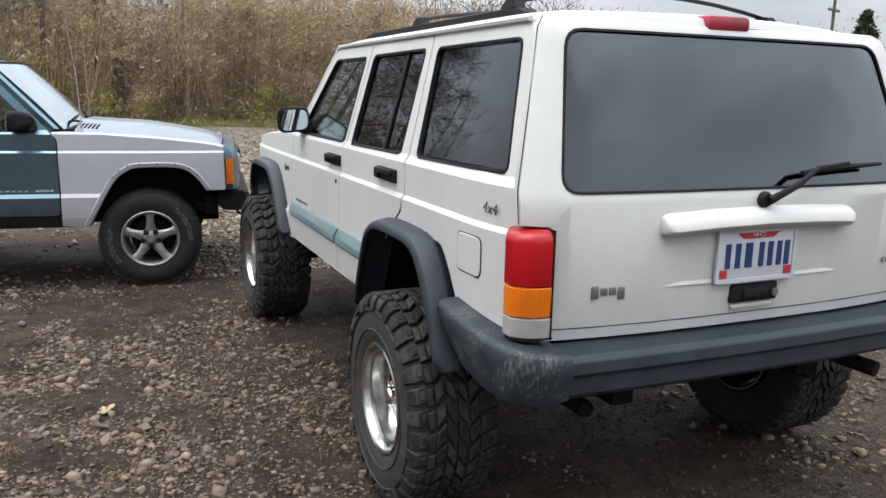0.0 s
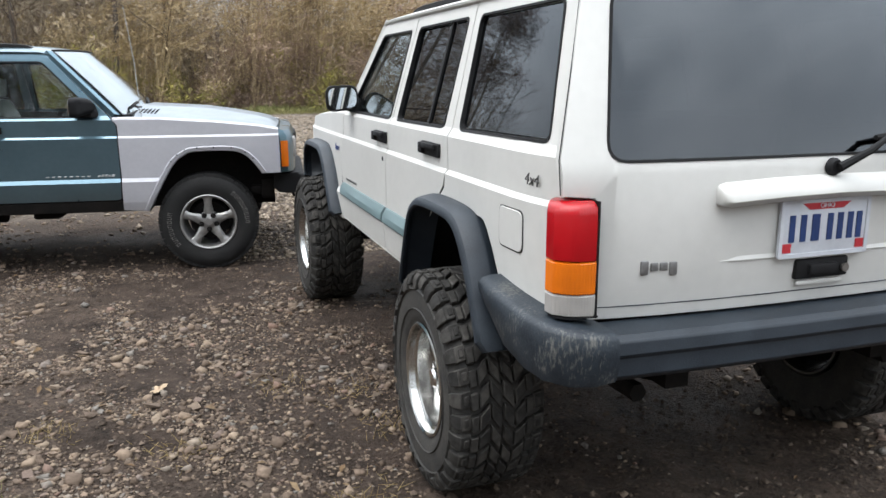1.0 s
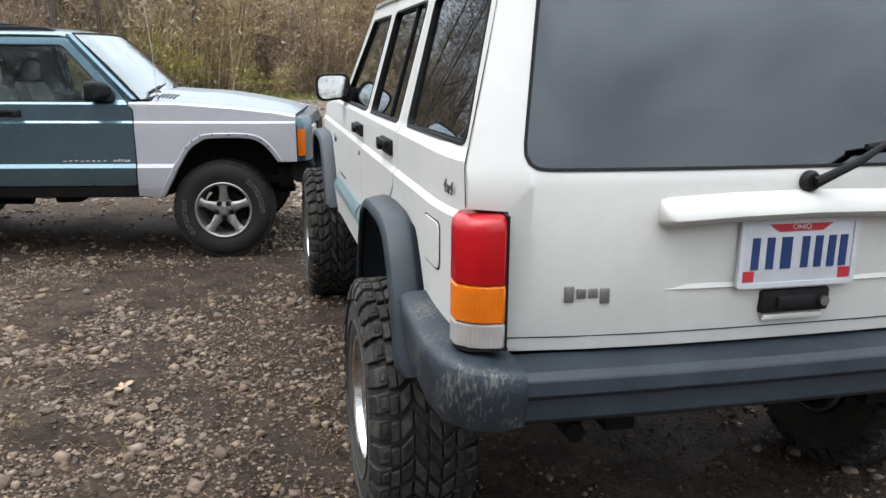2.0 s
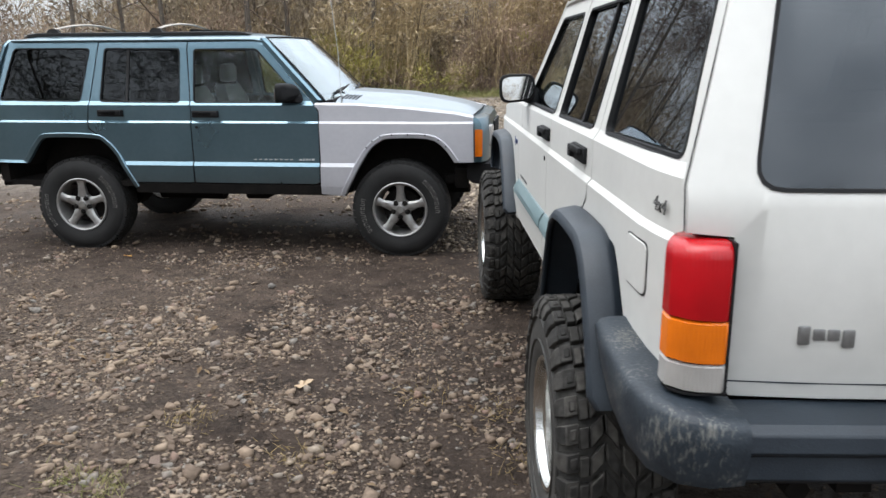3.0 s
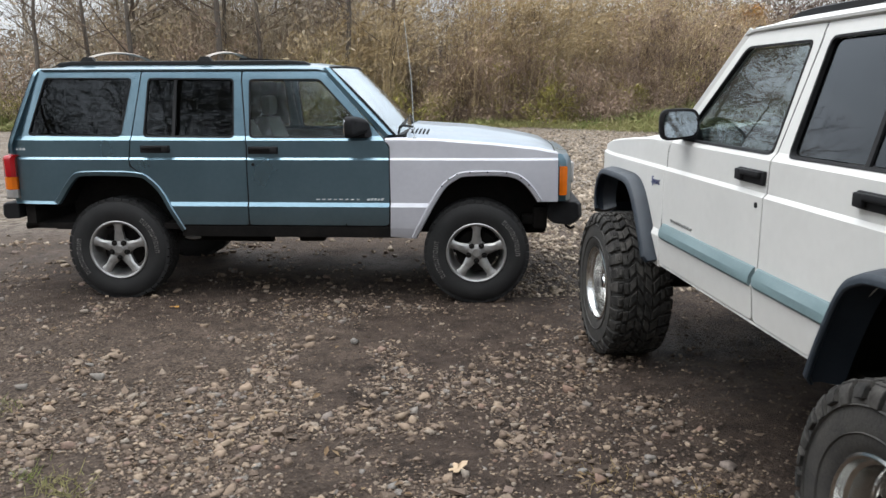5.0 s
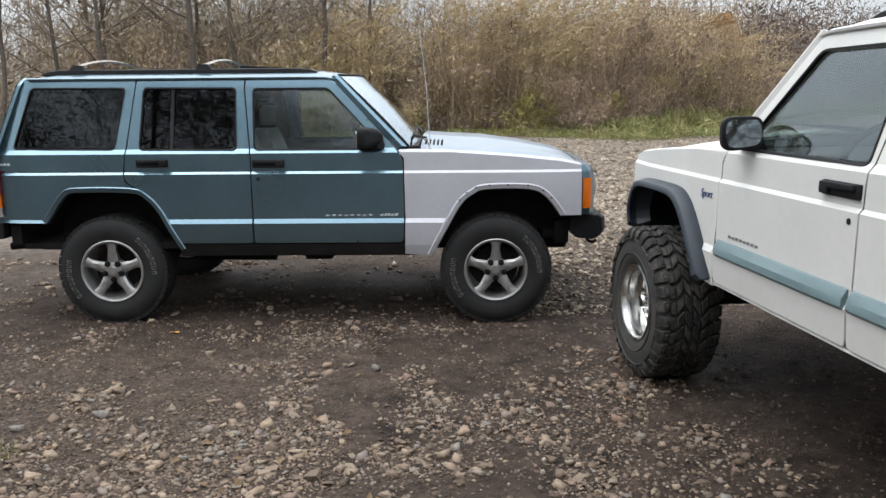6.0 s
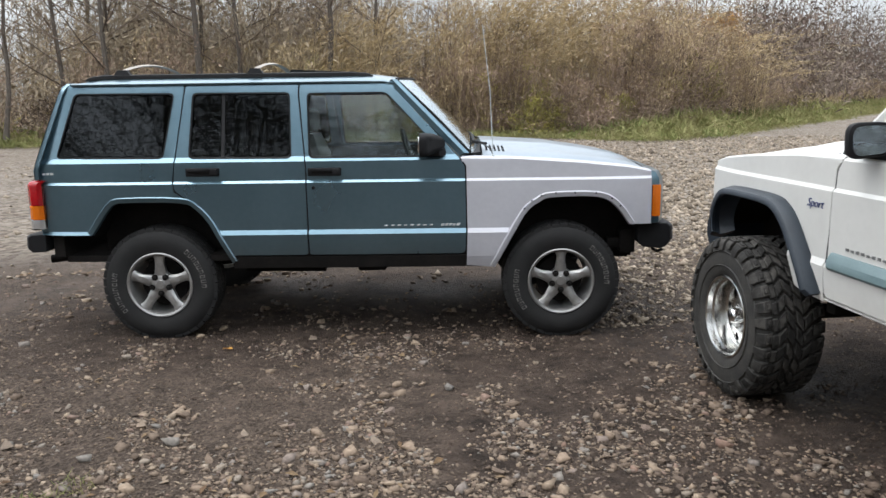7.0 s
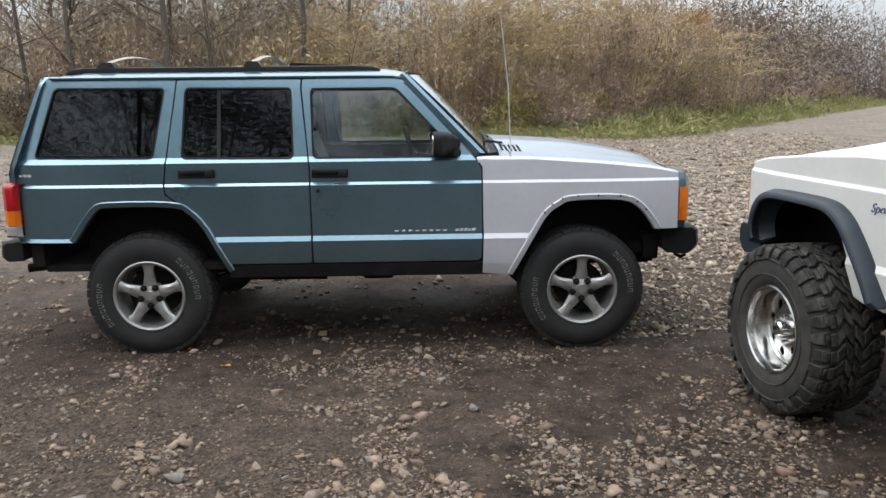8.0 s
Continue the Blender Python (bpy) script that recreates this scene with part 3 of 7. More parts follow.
def wagon_doors(car, s, paint, lift, strip):
    fd = [(-0.302, 0.550), (0.684, 0.550), (0.690, 0.70), (0.686, 1.095), (0.648, 1.152), (0.628, 1.172), (0.215, 1.612), (-0.350, 1.612), (-0.352, 1.55), (-0.306, 1.10)]
    d = part("front_door", panel(rounded(fd, [0.02, 0.03, 0, 0.02, 0.02, 0, 0.06, 0.01, 0, 0]), [rounded(FRONT_GLASS, 0.03)], s, xb=(0.2,)), paint, car, "", lift, 0.004, 7)
    rim_strip("window_seal", FRONT_GLASS, s, d, 0)
    part("window_pane", pane_side(rounded(inset_poly(FRONT_GLASS, 0.012), 0.03), s, 0.012), GLASS_CLEAR, d, "clear side window glass").visible_shadow = False
    door_handle(-0.192, 1.074, s, d)
    bm = lathe([(0.0005, 0.0), (0.011, 0.0), (0.011, -0.006), (0.0005, -0.006)], 12)
    bm.transform(Matrix.Translation((-0.262, s * (side_y(-0.26, 0.975) + 0.003), 0.975)))
    part("door_lock", bm, TRIM_BLACK, d)
    rd = [(-0.806, 0.550), (-0.313, 0.550), (-0.314, 1.10), (-0.362, 1.55), (-0.360, 1.612), (-1.072, 1.612), (-1.086, 1.50), (-1.146, 1.02), (-1.138, 0.965), (-1.085, 0.925), (-1.0, 0.885), (-0.905, 0.775)]
    d = part("rear_door", panel(rounded(rd, [0.02, 0.02, 0, 0, 0.01, 0.01, 0, 0.05, 0.04, 0, 0.05, 0.03]), [rounded(REAR_GLASS, 0.03)], s), paint, car, "", lift, 0.004, 7)
    rim_strip("window_seal", REAR_GLASS, s, d, 0)
    part("window_pane", pane_side(rounded(inset_poly(REAR_GLASS, 0.012), 0.03), s, 0.012), GLASS_DARK, d, "dark tinted side window glass").visible_shadow = False
    part("window_divider", panel([(-0.842, 1.165), (-0.822, 1.165), (-0.822, 1.56), (-0.842, 1.56)], [], s, 0.004, 0.012), TRIM_BLACK, d)
    door_handle(-0.958, 1.080, s, d)
    if strip:
        for nm, x0, x1 in (("front", -0.292, 0.66), ("rear", -0.86, -0.318)):
            bm = bmesh.new()
            y = 0.862
            sec = lambda x, q=1.0: [(x, s * (y - 0.01), 0.674), (x, s * (y + 0.022 * q), 0.678), (x, s * (y + 0.032 * q), 0.690), (x, s * (y + 0.030 * q), 0.718), (x, s * (y + 0.008 * q), 0.748), (x, s * (y - 0.006), 0.753)]
            loft([sec(x0, 0.85), sec(x0 + 0.02), sec((x0 + x1) / 2), sec(x1 - 0.03), sec(x1, 0.8)], bm=bm)
            host = [o for o in car.children if o.name.startswith(nm + "_door")][-1]
            part("side_moulding", bm, TEAL_STRIP, host, "teal-grey rubbing strip")
    return


def wagon_side(car, s, paint, fender_paint, lift):
    trim_up = 0.016 if paint is WHITE_PAINT else 0.0
    arch_r = [(-1.29 + (x + 1.29) * (1 + trim_up), z + trim_up) if z > 0.6 else (x, z) for x, z in ARCH_R]
    arch_f = [(1.29 + (x - 1.29) * (1 + trim_up), z + trim_up) if z > 0.6 else (x, z) for x, z in ARCH_F]
    q = [(-1.080, 1.625), (-1.094, 1.50), (-1.154, 1.02), (-1.146, 0.955), (-1.09, 0.917), (-1.005, 0.877), (-0.912, 0.768), (-0.79, 0.50), *arch_r, (-2.015, 0.69), (-2.03, 0.722), (-1.978, 0.727), (-1.978, 1.036), (-2.018, 1.042), (-2.020, 1.14), (-1.856, 1.60), (-1.84, 1.625)]
    if paint is WHITE_PAINT:
        q = [(x, max(z, 0.535)) for x, z in q]
    o = part("rear_quarter_panel", panel(q, [rounded(QUARTER_GLASS, 0.035)], s, xb=(-1.75, -1.85, -1.93)), paint, car, "", lift, 0.004, 7)
    rim_strip("window_seal", QUARTER_GLASS, s, o, 0, 0.008)
    part("window_pane", pane_side(rounded(inset_poly(QUARTER_GLASS, 0.012), 0.03), s, 0.010), GLASS_DARK, o, "dark tinted quarter window glass").visible_shadow = False
    f = [(0.693, 0.47), (0.699, 0.70), (0.694, 1.10), (0.657, 1.152), (0.90, 1.148), (1.40, 1.112), (1.70, 1.080), (1.852, 1.050), (1.858, 0.72), *arch_f[::-1]]
    if paint is WHITE_PAINT:
        f = [(x, max(z, 0.525 + 0.0004 * k)) for k, (x, z) in enumerate(f)]
    fo = part("front_fender", panel(f, [], s, xb=(1.5, 1.6, 1.7, 1.78)), fender_paint, car, "", lift, 0.005, 7)
    # shadow gaps between doors, wing and quarter
    for nm, line in (("door_gap", [(-0.3075, 0.556), (-0.3095, 1.10), (-0.357, 1.55), (-0.355, 1.605)]), ("door_gap", [(-1.076, 1.605), (-1.090, 1.50), (-1.150, 1.02), (-1.142, 0.962), (-1.086, 0.921), (-1.004, 0.881), (-0.908, 0.772), (-0.815, 0.556)]), ("door_gap", [(0.6895, 0.556), (0.6945, 0.70), (0.690, 1.095), (0.655, 1.150)])):
        pts = [Vector((x, s * (side_y(x, z) - 0.009), z)) for x, z in line]
        part(nm, tube(pts, 0.0075, 6), TRIM_BLACK, car, "", lift)
    # turned-out lip round the front and rear openings
    for host, arch, pnt in () if paint is WHITE_PAINT else ((fo, ARCH_F, fender_paint), (o, ARCH_R, paint)):
        loops = []
        for i, (x, z) in enumerate(arch):
            a, b = arch[max(i - 1, 0)], arch[min(i + 1, len(arch) - 1)]
            t = Vector((b[0] - a[0], b[1] - a[1])).normalized()
            nx, nz = t.y, -t.x
            if nz < 0 and z > 0.8 or (nx * (x - (1.28 if x > 0 else -1.29)) < 0 and z <= 0.8):
                nx, nz = -nx, -nz
            y = side_y(x, z)
            pts = [(0.0, 0.004), (0.028, 0.012), (0.034, 0.004), (0.034, -0.02), (0.0, -0.03), (-0.006, -0.02)]
            loops.append([(x + nx * u, s * (y + w), z + nz * u) for u, w in pts])
        part("arch_lip", loft(loops), pnt, host)
    # sill under the doors
    low = 0.520 if paint is WHITE_PAINT else 0.456
    sec = lambda x: [(x, s * 0.60, low + 0.01), (x, s * 0.825, low), (x, s * 0.850, low + 0.008), (x, s * 0.862, 0.536), (x, s * 0.855, 0.543), (x, s * 0.60, 0.543)]
    part("sill", loft([sec(-0.80), sec(-0.3), sec(0.3), sec(0.88)]), paint if paint is WHITE_PAINT else DARK_METAL, car, "", lift)
    # windscreen pillar
    base, top = Vector((0.712, s * 0.815, 1.16)), Vector((0.262, s * 0.695, 1.618))
    loops = []
    for f_ in (0, 0.25, 0.5, 0.75, 1.0):
        p = base.lerp(top, f_)
        loops.append([p + Vector(d) for d in ((-0.058, -s * 0.002, 0.0), (-0.03, s * 0.006, 0.02), (0.0, -s * 0.004, 0.017), (0.004, -s * 0.05, 0.014), (-0.03, -s * 0.06, -0.01))])
    part("windscreen_pillar", loft(loops), paint, car, "", lift)
    return o, fo


def roof_z(x, y):
    a = abs(y) / 0.70
    return 1.685 - 0.022 * a ** 2 - 0.032 * a ** 10 - 0.055 * max(0, (x - 0.05) / 0.3) ** 2 - 0.035 * max(0, (-1.62 - x) / 0.26) ** 2


def wagon_roof(car, paint, lift):
    bm = bmesh.new()
    xs = [-1.893, -1.88, -1.84, -1.77, -1.66, -1.5, -1.0, -0.5, 0, 0.1, 0.2, 0.27, 0.31, 0.325]
    ys = [-0.706, -0.70, -0.685, -0.66, -0.62, -0.5, -0.3, 0, 0.3, 0.5, 0.62, 0.66, 0.685, 0.70, 0.706]
    rows = []
    for x in xs:
        row = []
        for y in ys:
            z = roof_z(x, y)
            xx = x - (0.03 if x > 0 else -0.05 * min(1.0, max(0.0, -x - 1.2) / 0.6)) * (abs(y) / 0.7) ** 2
            if x <= -1.89 or x >= 0.325:
                z -= 0.02
            row.append(bm.verts.new((xx, y, z if abs(y) < 0.705 else z - 0.012)))
        rows.append(row)
    for a, b in zip(rows, rows[1:]):
        for i in range(len(ys) - 1):
            bm.faces.new((a[i], a[i + 1], b[i + 1], b[i]))
    bmesh.ops.recalc_face_normals(bm, faces=bm.faces)
    if sum(f.normal.z for f in bm.faces) < 0:
        bmesh.ops.reverse_faces(bm, faces=bm.faces)
    bmesh.ops.solidify(bm, geom=bm.faces[:], thickness=0.02)
    r = part("roof", bm, paint, car, "", lift, sharp=40)
    for s in (-1, 1):
        gut = [[(x, s * (0.698 + dy * q), 1.617 - drop + dz * q) for dy, dz in ((0, 0), (0.016, 0.002), (0.018, 0.012), (0.008, 0.015), (0, 0.02))] for x, q, drop in ((-1.80, 1, 0), (-1.0, 1, 0), (0.0, 1, 0), (0.18, 0.9, 0.002), (0.262, 0.5, 0.012))]
        part("roof_gutter", loft(gut), paint, r)
    return r


def wagon_front(car, paint, hood_paint, lift):
    """Hood, cowl, header panel with grille and lamps, windscreen."""
    bm = bmesh.new()
    xs = [0.80, 0.83, 1.0, 1.25, 1.5, 1.68, 1.78, 1.835, 1.855]
    rows = []
    for x in xs:
        f = (x - 0.80) / 1.055
        w = 0.765 - 0.075 * f
        edge = lerp_table([(0.8, 1.158), (1.4, 1.120), (1.7, 1.088), (1.855, 1.055)], x)
        mid = lerp_table([(0.8, 1.232), (1.25, 1.205), (1.6, 1.155), (1.78, 1.112), (1.855, 1.068)], x)
        row = []
        for k in range(-10, 11):
            u = k / 10
            a = abs(u)
            bulge = 1.0 if a < 0.45 else max(0.0, 1 - (a - 0.45) / 0.12)
            bulge = bulge * bulge * (3 - 2 * bulge) * 0.32
            z = edge + (mid - edge) * (0.68 * (1 - a ** 4) + bulge) - (0.012 if a == 1 else 0)
            row.append(bm.verts.new((x - 0.02 * a * a * f, u * w, z)))
        rows.append(row)
    for a, b in zip(rows, rows[1:]):
        for i in range(20):
            bm.faces.new((a[i], b[i], b[i + 1], a[i + 1]))
    bmesh.ops.recalc_face_normals(bm, faces=bm.faces)
    if sum(f.normal.z for f in bm.faces) < 0:
        bmesh.ops.reverse_faces(bm, faces=bm.faces)
    bmesh.ops.solidify(bm, geom=bm.faces[:], thickness=0.02)
    hood = part("hood", bm, hood_paint, car, "", lift, sharp=38)
    for s in (-1, 1):
        seam = [(x, s * (0.768 - 0.075 * (x - 0.80) / 1.055), lerp_table([(0.8, 1.158), (1.4, 1.120), (1.7, 1.088), (1.855, 1.055)], x) - 0.003) for x in (0.80, 1.0, 1.25, 1.5, 1.7, 1.85)]
        part("hood_gap", tube(seam, 0.0045, 6), TRIM_BLACK, hood)
    part("hood_gap", tube([(1.858 - 0.02 * (k / 5) ** 2, k / 5 * 0.688, 1.066 - 0.012 * abs(k / 5) ** 3) for k in range(-5, 6)], 0.0045, 6), TRIM_BLACK, hood)
    # fender tops beside the hood
    for s in (-1, 1):
        rows = []
        for x in (0.665, 0.80, 1.0, 1.25, 1.5, 1.7, 1.80, 1.852):
            f = (x - 0.80) / 1.055
            yo, zo = side_y(x, 1.1), lerp_table([(0.66, 1.150), (0.9, 1.148), (1.4, 1.112), (1.7, 1.080), (1.852, 1.050)], x)
            yi = 0.765 - 0.075 * f + 0.005
            rows.append([(x, s * yo, zo - 0.02), (x, s * (yo - 0.002), zo - 0.004), (x, s * (yo - 0.014), zo + 0.006), (x, s * (yi + 0.02), zo + 0.010), (x, s * yi, zo + 0.004), (x, s * yi, zo - 0.05), (x, s * (yo - 0.04), zo - 0.05)])
        host = [o for o in car.children if o.name.startswith("front_fender")][0 if s < 0 else 1]
        part("fender_top", loft(rows), host.data.materials[0], host)
    # cowl with vents and its grid of slots
    bm = bmesh.new()
    loft([[(0.66, y, 1.13), (0.665, y, 1.165), (0.80 - 0.02 * abs(y), y, 1.208 - 0.05 * y * y), (0.81, y, 1.12)] for y in (-0.76, -0.4, 0, 0.4, 0.76)], bm=bm)
    cowl = part("cowl", bm, TRIM_BLACK, car, "black plastic cowl below the windscreen", lift)
    for s in (-1, 1):
        bm = bmesh.new()
        for i in range(5):
            for k in range(6):
                x, y = 0.822 + 0.027 * i, 0.42 + 0.042 * k
                w_ = 0.765 - 0.075 * (x - 0.80) / 1.055
                edge = lerp_table([(0.8, 1.158), (1.4, 1.120)], x)
                mid = lerp_table([(0.8, 1.232), (1.25, 1.205)], x)
                q = y / w_
                bulge = max(0.0, 1 - max(0.0, q - 0.45) / 0.12)
                z = edge + (mid - edge) * (0.68 * (1 - q ** 4) + bulge * bulge * (3 - 2 * bulge) * 0.32)
                box(bm, x, x + 0.014, s * y - 0.014, s * y + 0.014, z - 0.004, z + 0.0035, 0.002, 1)
        part("hood_vent", bm, TRIM_BLACK, hood, "black slotted hood vent")
        def on_screen(y, z):
            return (0.824 - 0.47 * (z - 1.185) / 0.463 - 0.078 * (y / 0.75) ** 2, y, z)
        bm = tube([(0.83, s * 0.30 - 0.28, 1.222), on_screen(s * 0.30 - 0.18, 1.232), on_screen(s * 0.30 + 0.06, 1.256)], [0.008, 0.006, 0.0045], 6)
        tube([on_screen(s * 0.30 - 0.17, 1.226), on_screen(s * 0.30 + 0.06, 1.248), on_screen(s * 0.30 + 0.27, 1.268)], [0.006, 0.008, 0.005], 6, bm)
        part("windscreen_wiper", bm, TRIM_BLACK, cowl, "black wiper arm and blade")
    # header panel
    bm = bmesh.new()
    plan = [(-0.80, 1.864), (-0.78, 1.915), (-0.70, 1.955), (-0.4, 1.975), (0, 1.98), (0.4, 1.975), (0.70, 1.955), (0.78, 1.915), (0.80, 1.864)]
    loops = []
    for y, x in plan:
        loops.append([(x, y, 0.72), (x + 0.004, y, 0.90), (x - 0.004, y, 1.00), (x - 0.03, y, 1.043), (1.862, y * 0.995, 1.05), (1.80, y * 0.95, 1.04), (1.80, y * 0.95, 0.72)])
    loft(loops, bm=bm)
    hp = part("header_panel", bm, paint, car, "", lift)
    bm = bmesh.new()
    for k in range(8):
        y = -0.26 + 0.074 * k
        box(bm, 1.955, 1.993, y - 0.022, y + 0.022, 0.80, 0.99, 0.008)
    part("grille", bm, TRIM_BLACK, hp, "dark grille slots")
    for s in (-1, 1):
        bm = boxes((1.94, 1.985, s * 0.50 - 0.12, s * 0.50 + 0.12, 0.82, 0.98, 0.02))
        part("headlight", bm, CLEAR_LENS, hp, "rectangular headlight")
        sh = sheet(rounded([(1.868, 0.762), (1.922, 0.762), (1.922, 0.962), (1.868, 0.962)], 0.008), [], lambda x, z: (x, s * (lerp_table([(1.86, 0.812), (1.89, 0.806), (1.925, 0.788)], x)), z), lambda x, z: (-0.01, -s * 0.03, 0), ub=(1.88, 1.89, 1.9, 1.91))
        part("marker_lamp", sh, AMBER_LENS, hp, "amber side marker lamp")
    # windscreen
    bm = bmesh.new()
    rows = []
    for f in (0, 0.2, 0.4, 0.6, 0.8, 1):
        row = []
        for k in range(-6, 7):
            u = k / 6
            w = 0.775 + (0.655 - 0.775) * f
            x = 0.805 + (0.335 - 0.805) * f - 0.078 * u * u
            row.append(bm.verts.new((x, u * w, 1.185 + (1.648 - 1.185) * f + 0.012 * math.sin(math.pi * f) - 0.01 * u * u)))
        rows.append(row)
    for a, b in zip(rows, rows[1:]):
        for i in range(12):
            bm.faces.new((a[i], a[i + 1], b[i + 1], b[i]))
    bmesh.ops.recalc_face_normals(bm, faces=bm.faces)
    bmesh.ops.solidify(bm, geom=bm.faces[:], thickness=0.005)
    ws = part("windscreen", bm, GLASS_SCREEN, car, "clear windscreen", lift)
    ws.visible_shadow = False
    for s in (-1, 1):
        edge = [(0.805 - 0.47 * f - 0.080, s * (0.777 - 0.12 * f), 1.175 + 0.463 * f + 0.012 * math.sin(math.pi * f)) for f in (0, 0.25, 0.5, 0.75, 1)]
        part("screen_seal", tube(edge, 0.008, 6), TRIM_BLACK, ws)
    top = [(0.335 - 0.078 * (k / 6) ** 2, k / 6 * 0.655, 1.650 - 0.01 * (k / 6) ** 2) for k in range(-6, 7)]
    part("screen_seal", tube(top, 0.007, 6), TRIM_BLACK, ws)


def wagon_gate(car, paint, lift, badge):
    half = [(0.752, 0.70), (0.752, 1.040), (0.842, 1.046), (0.842, 1.14), (0.716, 1.60), (0.68, 1.636)]
    outer = half + [(-y, z) for y, z in half[::-1]]
    glass = [(-0.722, 1.130), (0.722, 1.130), (0.640, 1.598), (-0.640, 1.598)]
    g = part("tailgate", rear_sheet(outer, [rounded(glass, 0.06)]), paint, car, "", lift, 0.004)
    part("rear_window", rear_sheet(rounded(inset_poly(glass, 0.006), 0.06), [], 0.004, 0.005), GLASS_REAR, g, "dark smoked rear window").visible_shadow = False
    part("window_seal", rear_sheet(rounded(glass, 0.06), [rounded(inset_poly(glass, 0.007), 0.055)], -0.003, 0.012), TRIM_BLACK, g, "black rubber window seal")
    # grey strip that paints in the shading of the gate's hem line
    part("gate_seam", sheet([(-0.745, 0.7335), (0.745, 0.7335), (0.745, 0.7365), (-0.745, 0.7365)], [], lambda y, z: (rear_x(y, z) - 0.0012, y, z), lambda y, z: (0.004, 0, 0), ub=(-0.6, -0.4, -0.2, 0, 0.2, 0.4, 0.6)), GREY_PLASTIC, g)
    # gap between the gate and the body
    for s in (-1, 1):
        part("gate_gap", tube([(rear_x(y, z) + 0.001, s * y, z) for y, z in ((0.846, 1.05), (0.846, 1.14), (0.785, 1.36), (0.721, 1.595), (0.690, 1.632))], 0.0016, 6), TRIM_BLACK, g)
    # recess panel for the plate: a raised rim that fades at its sides
    for z, y0, y1 in ((0.848, -0.345, 0.37),):
        bm = bmesh.new()
        loft([[(rear_x(y, z) + 0.003, y, z - 0.006 * q), (rear_x(y, z) - 0.0045 * q, y, z - 0.002), (rear_x(y, z) + 0.003, y, z + 0.016 * q)] for y, q in [(y0 + (y1 - y0) * u, 0.15 if u in (0, 1) else 1) for u in (0, 0.08, 0.2, 0.35, 0.5, 0.65, 0.8, 0.92, 1)]], bm=bm)
        part("pressed_edge", bm, paint, g)
    # grab bar above the plate
    loops = []
    for y in [-0.385, -0.38, -0.36, -0.2, 0, 0.2, 0.36, 0.38, 0.385]:
        q = 1.0 if abs(y) < 0.37 else (0.85 if abs(y) < 0.383 else 0.6)
        x, z = rear_x(y, 1.03) + 0.002, 1.035 + 0.012 * (1 - (y / 0.385) ** 2)
        loops.append([(x, y, z - 0.034 * q), (x - 0.034 * q, y, z - 0.032 * q), (x - 0.048 * q, y, z - 0.016 * q), (x - 0.042 * q, y, z + 0.008 * q), (x - 0.02 * q, y, z + 0.026 * q), (x, y, z + 0.034 * q)])
    part("plate_light_bar", loft(loops), paint, g, "", 0, sharp=50).location.y = 0.014
    # latch handle
    x = rear_x(0, 0.80)
    bm = boxes((x - 0.012, x + 0.01, -0.097, 0.097, 0.772, 0.832, 0.008), (x - 0.024, x, -0.05, 0.055, 0.785, 0.818, 0.006))
    part("latch", bm, TRIM_BLACK, g, "black tailgate latch").location.y = 0.016
    bm = lathe([(0.0005, 0.0), (0.013, 0.0), (0.013, 0.008), (0.0005, 0.008)], 14)
    bm.transform(Matrix.Translation((x - 0.016, -0.075, 0.80)) @ Matrix.Rotation(radians(90), 4, "Z"))
    part("lock_barrel", bm, STEEL, g, "round metal lock").location.y = 0.016
    bm = boxes((x - 0.006, x + 0.01, -0.085, 0.085, 0.752, 0.768, 0.005))
    part("latch_scoop", bm, paint, g).location.y = 0.016
    # number plate
    pl = part("number_plate", boxes((x - 0.016, x - 0.012, -0.153, 0.153, 0.842, 0.995, 0.0015)), PLATE_WHITE, car, "white number plate with navy character bars", lift)
    pl.location.y, pl.location.z = 0.028, lift + 0.008
    part("plate_frame", sheet(rounded([(-0.162, 0.834), (0.162, 0.834), (0.162, 1.003), (-0.162, 1.003)], 0.008), [rounded([(-0.150, 0.846), (0.150, 0.846), (0.150, 0.991), (-0.150, 0.991)], 0.006)], lambda y, z: (x - 0.02, y, z), lambda y, z: (0.010, 0, 0)), PLATE_WHITE, pl)
    for i, y in enumerate((0.118, 0.078, 0.034, -0.018, -0.055, -0.092, -0.125)):
        w = 0.010 if i != 2 else 0.014
        part("plate_bar", boxes((x - 0.0185, x - 0.0158, y - w, y + w, 0.880, 0.958)), PLATE_NAVY, pl)
    for y in (0.133, -0.133):
        part("plate_sticker", boxes((x - 0.0185, x - 0.0158, y - 0.015, y + 0.015, 0.850, 0.876)), PLATE_RED, pl, "red date sticker")
    banner = sheet([(-0.09, 0.992), (0.09, 0.992), (0.06, 0.972), (-0.06, 0.972)], [], lambda y, z: (x - 0.0185, y, z), lambda y, z: (0.002, 0, 0))
    part("plate_banner", banner, PLATE_RED, pl, "red banner on the plate")
    turn = Matrix(((0, 0, -1, 0), (-1, 0, 0, 0), (0, 1, 0, 0), (0, 0, 0, 1)))
    lettering("OHIO", 0.02, Matrix.Translation((x - 0.0195, 0, 0.982)) @ turn, PLATE_WHITE, pl, "plate_word", "white state word")
    # wiper
    px, pz = rear_x(-0.02, 1.10), 1.100
    bm = lathe([(0.0005, 0.02), (0.02, 0.02), (0.026, 0.008), (0.026, 0.0), (0.0005, 0.0)], 16)
    bm.transform(Matrix.Translation((px - 0.002, 0.02, pz)) @ Matrix.Rotation(radians(90), 4, "Z"))
    wp = part("rear_wiper", bm, TRIM_BLACK, car, "black rear wiper", lift)
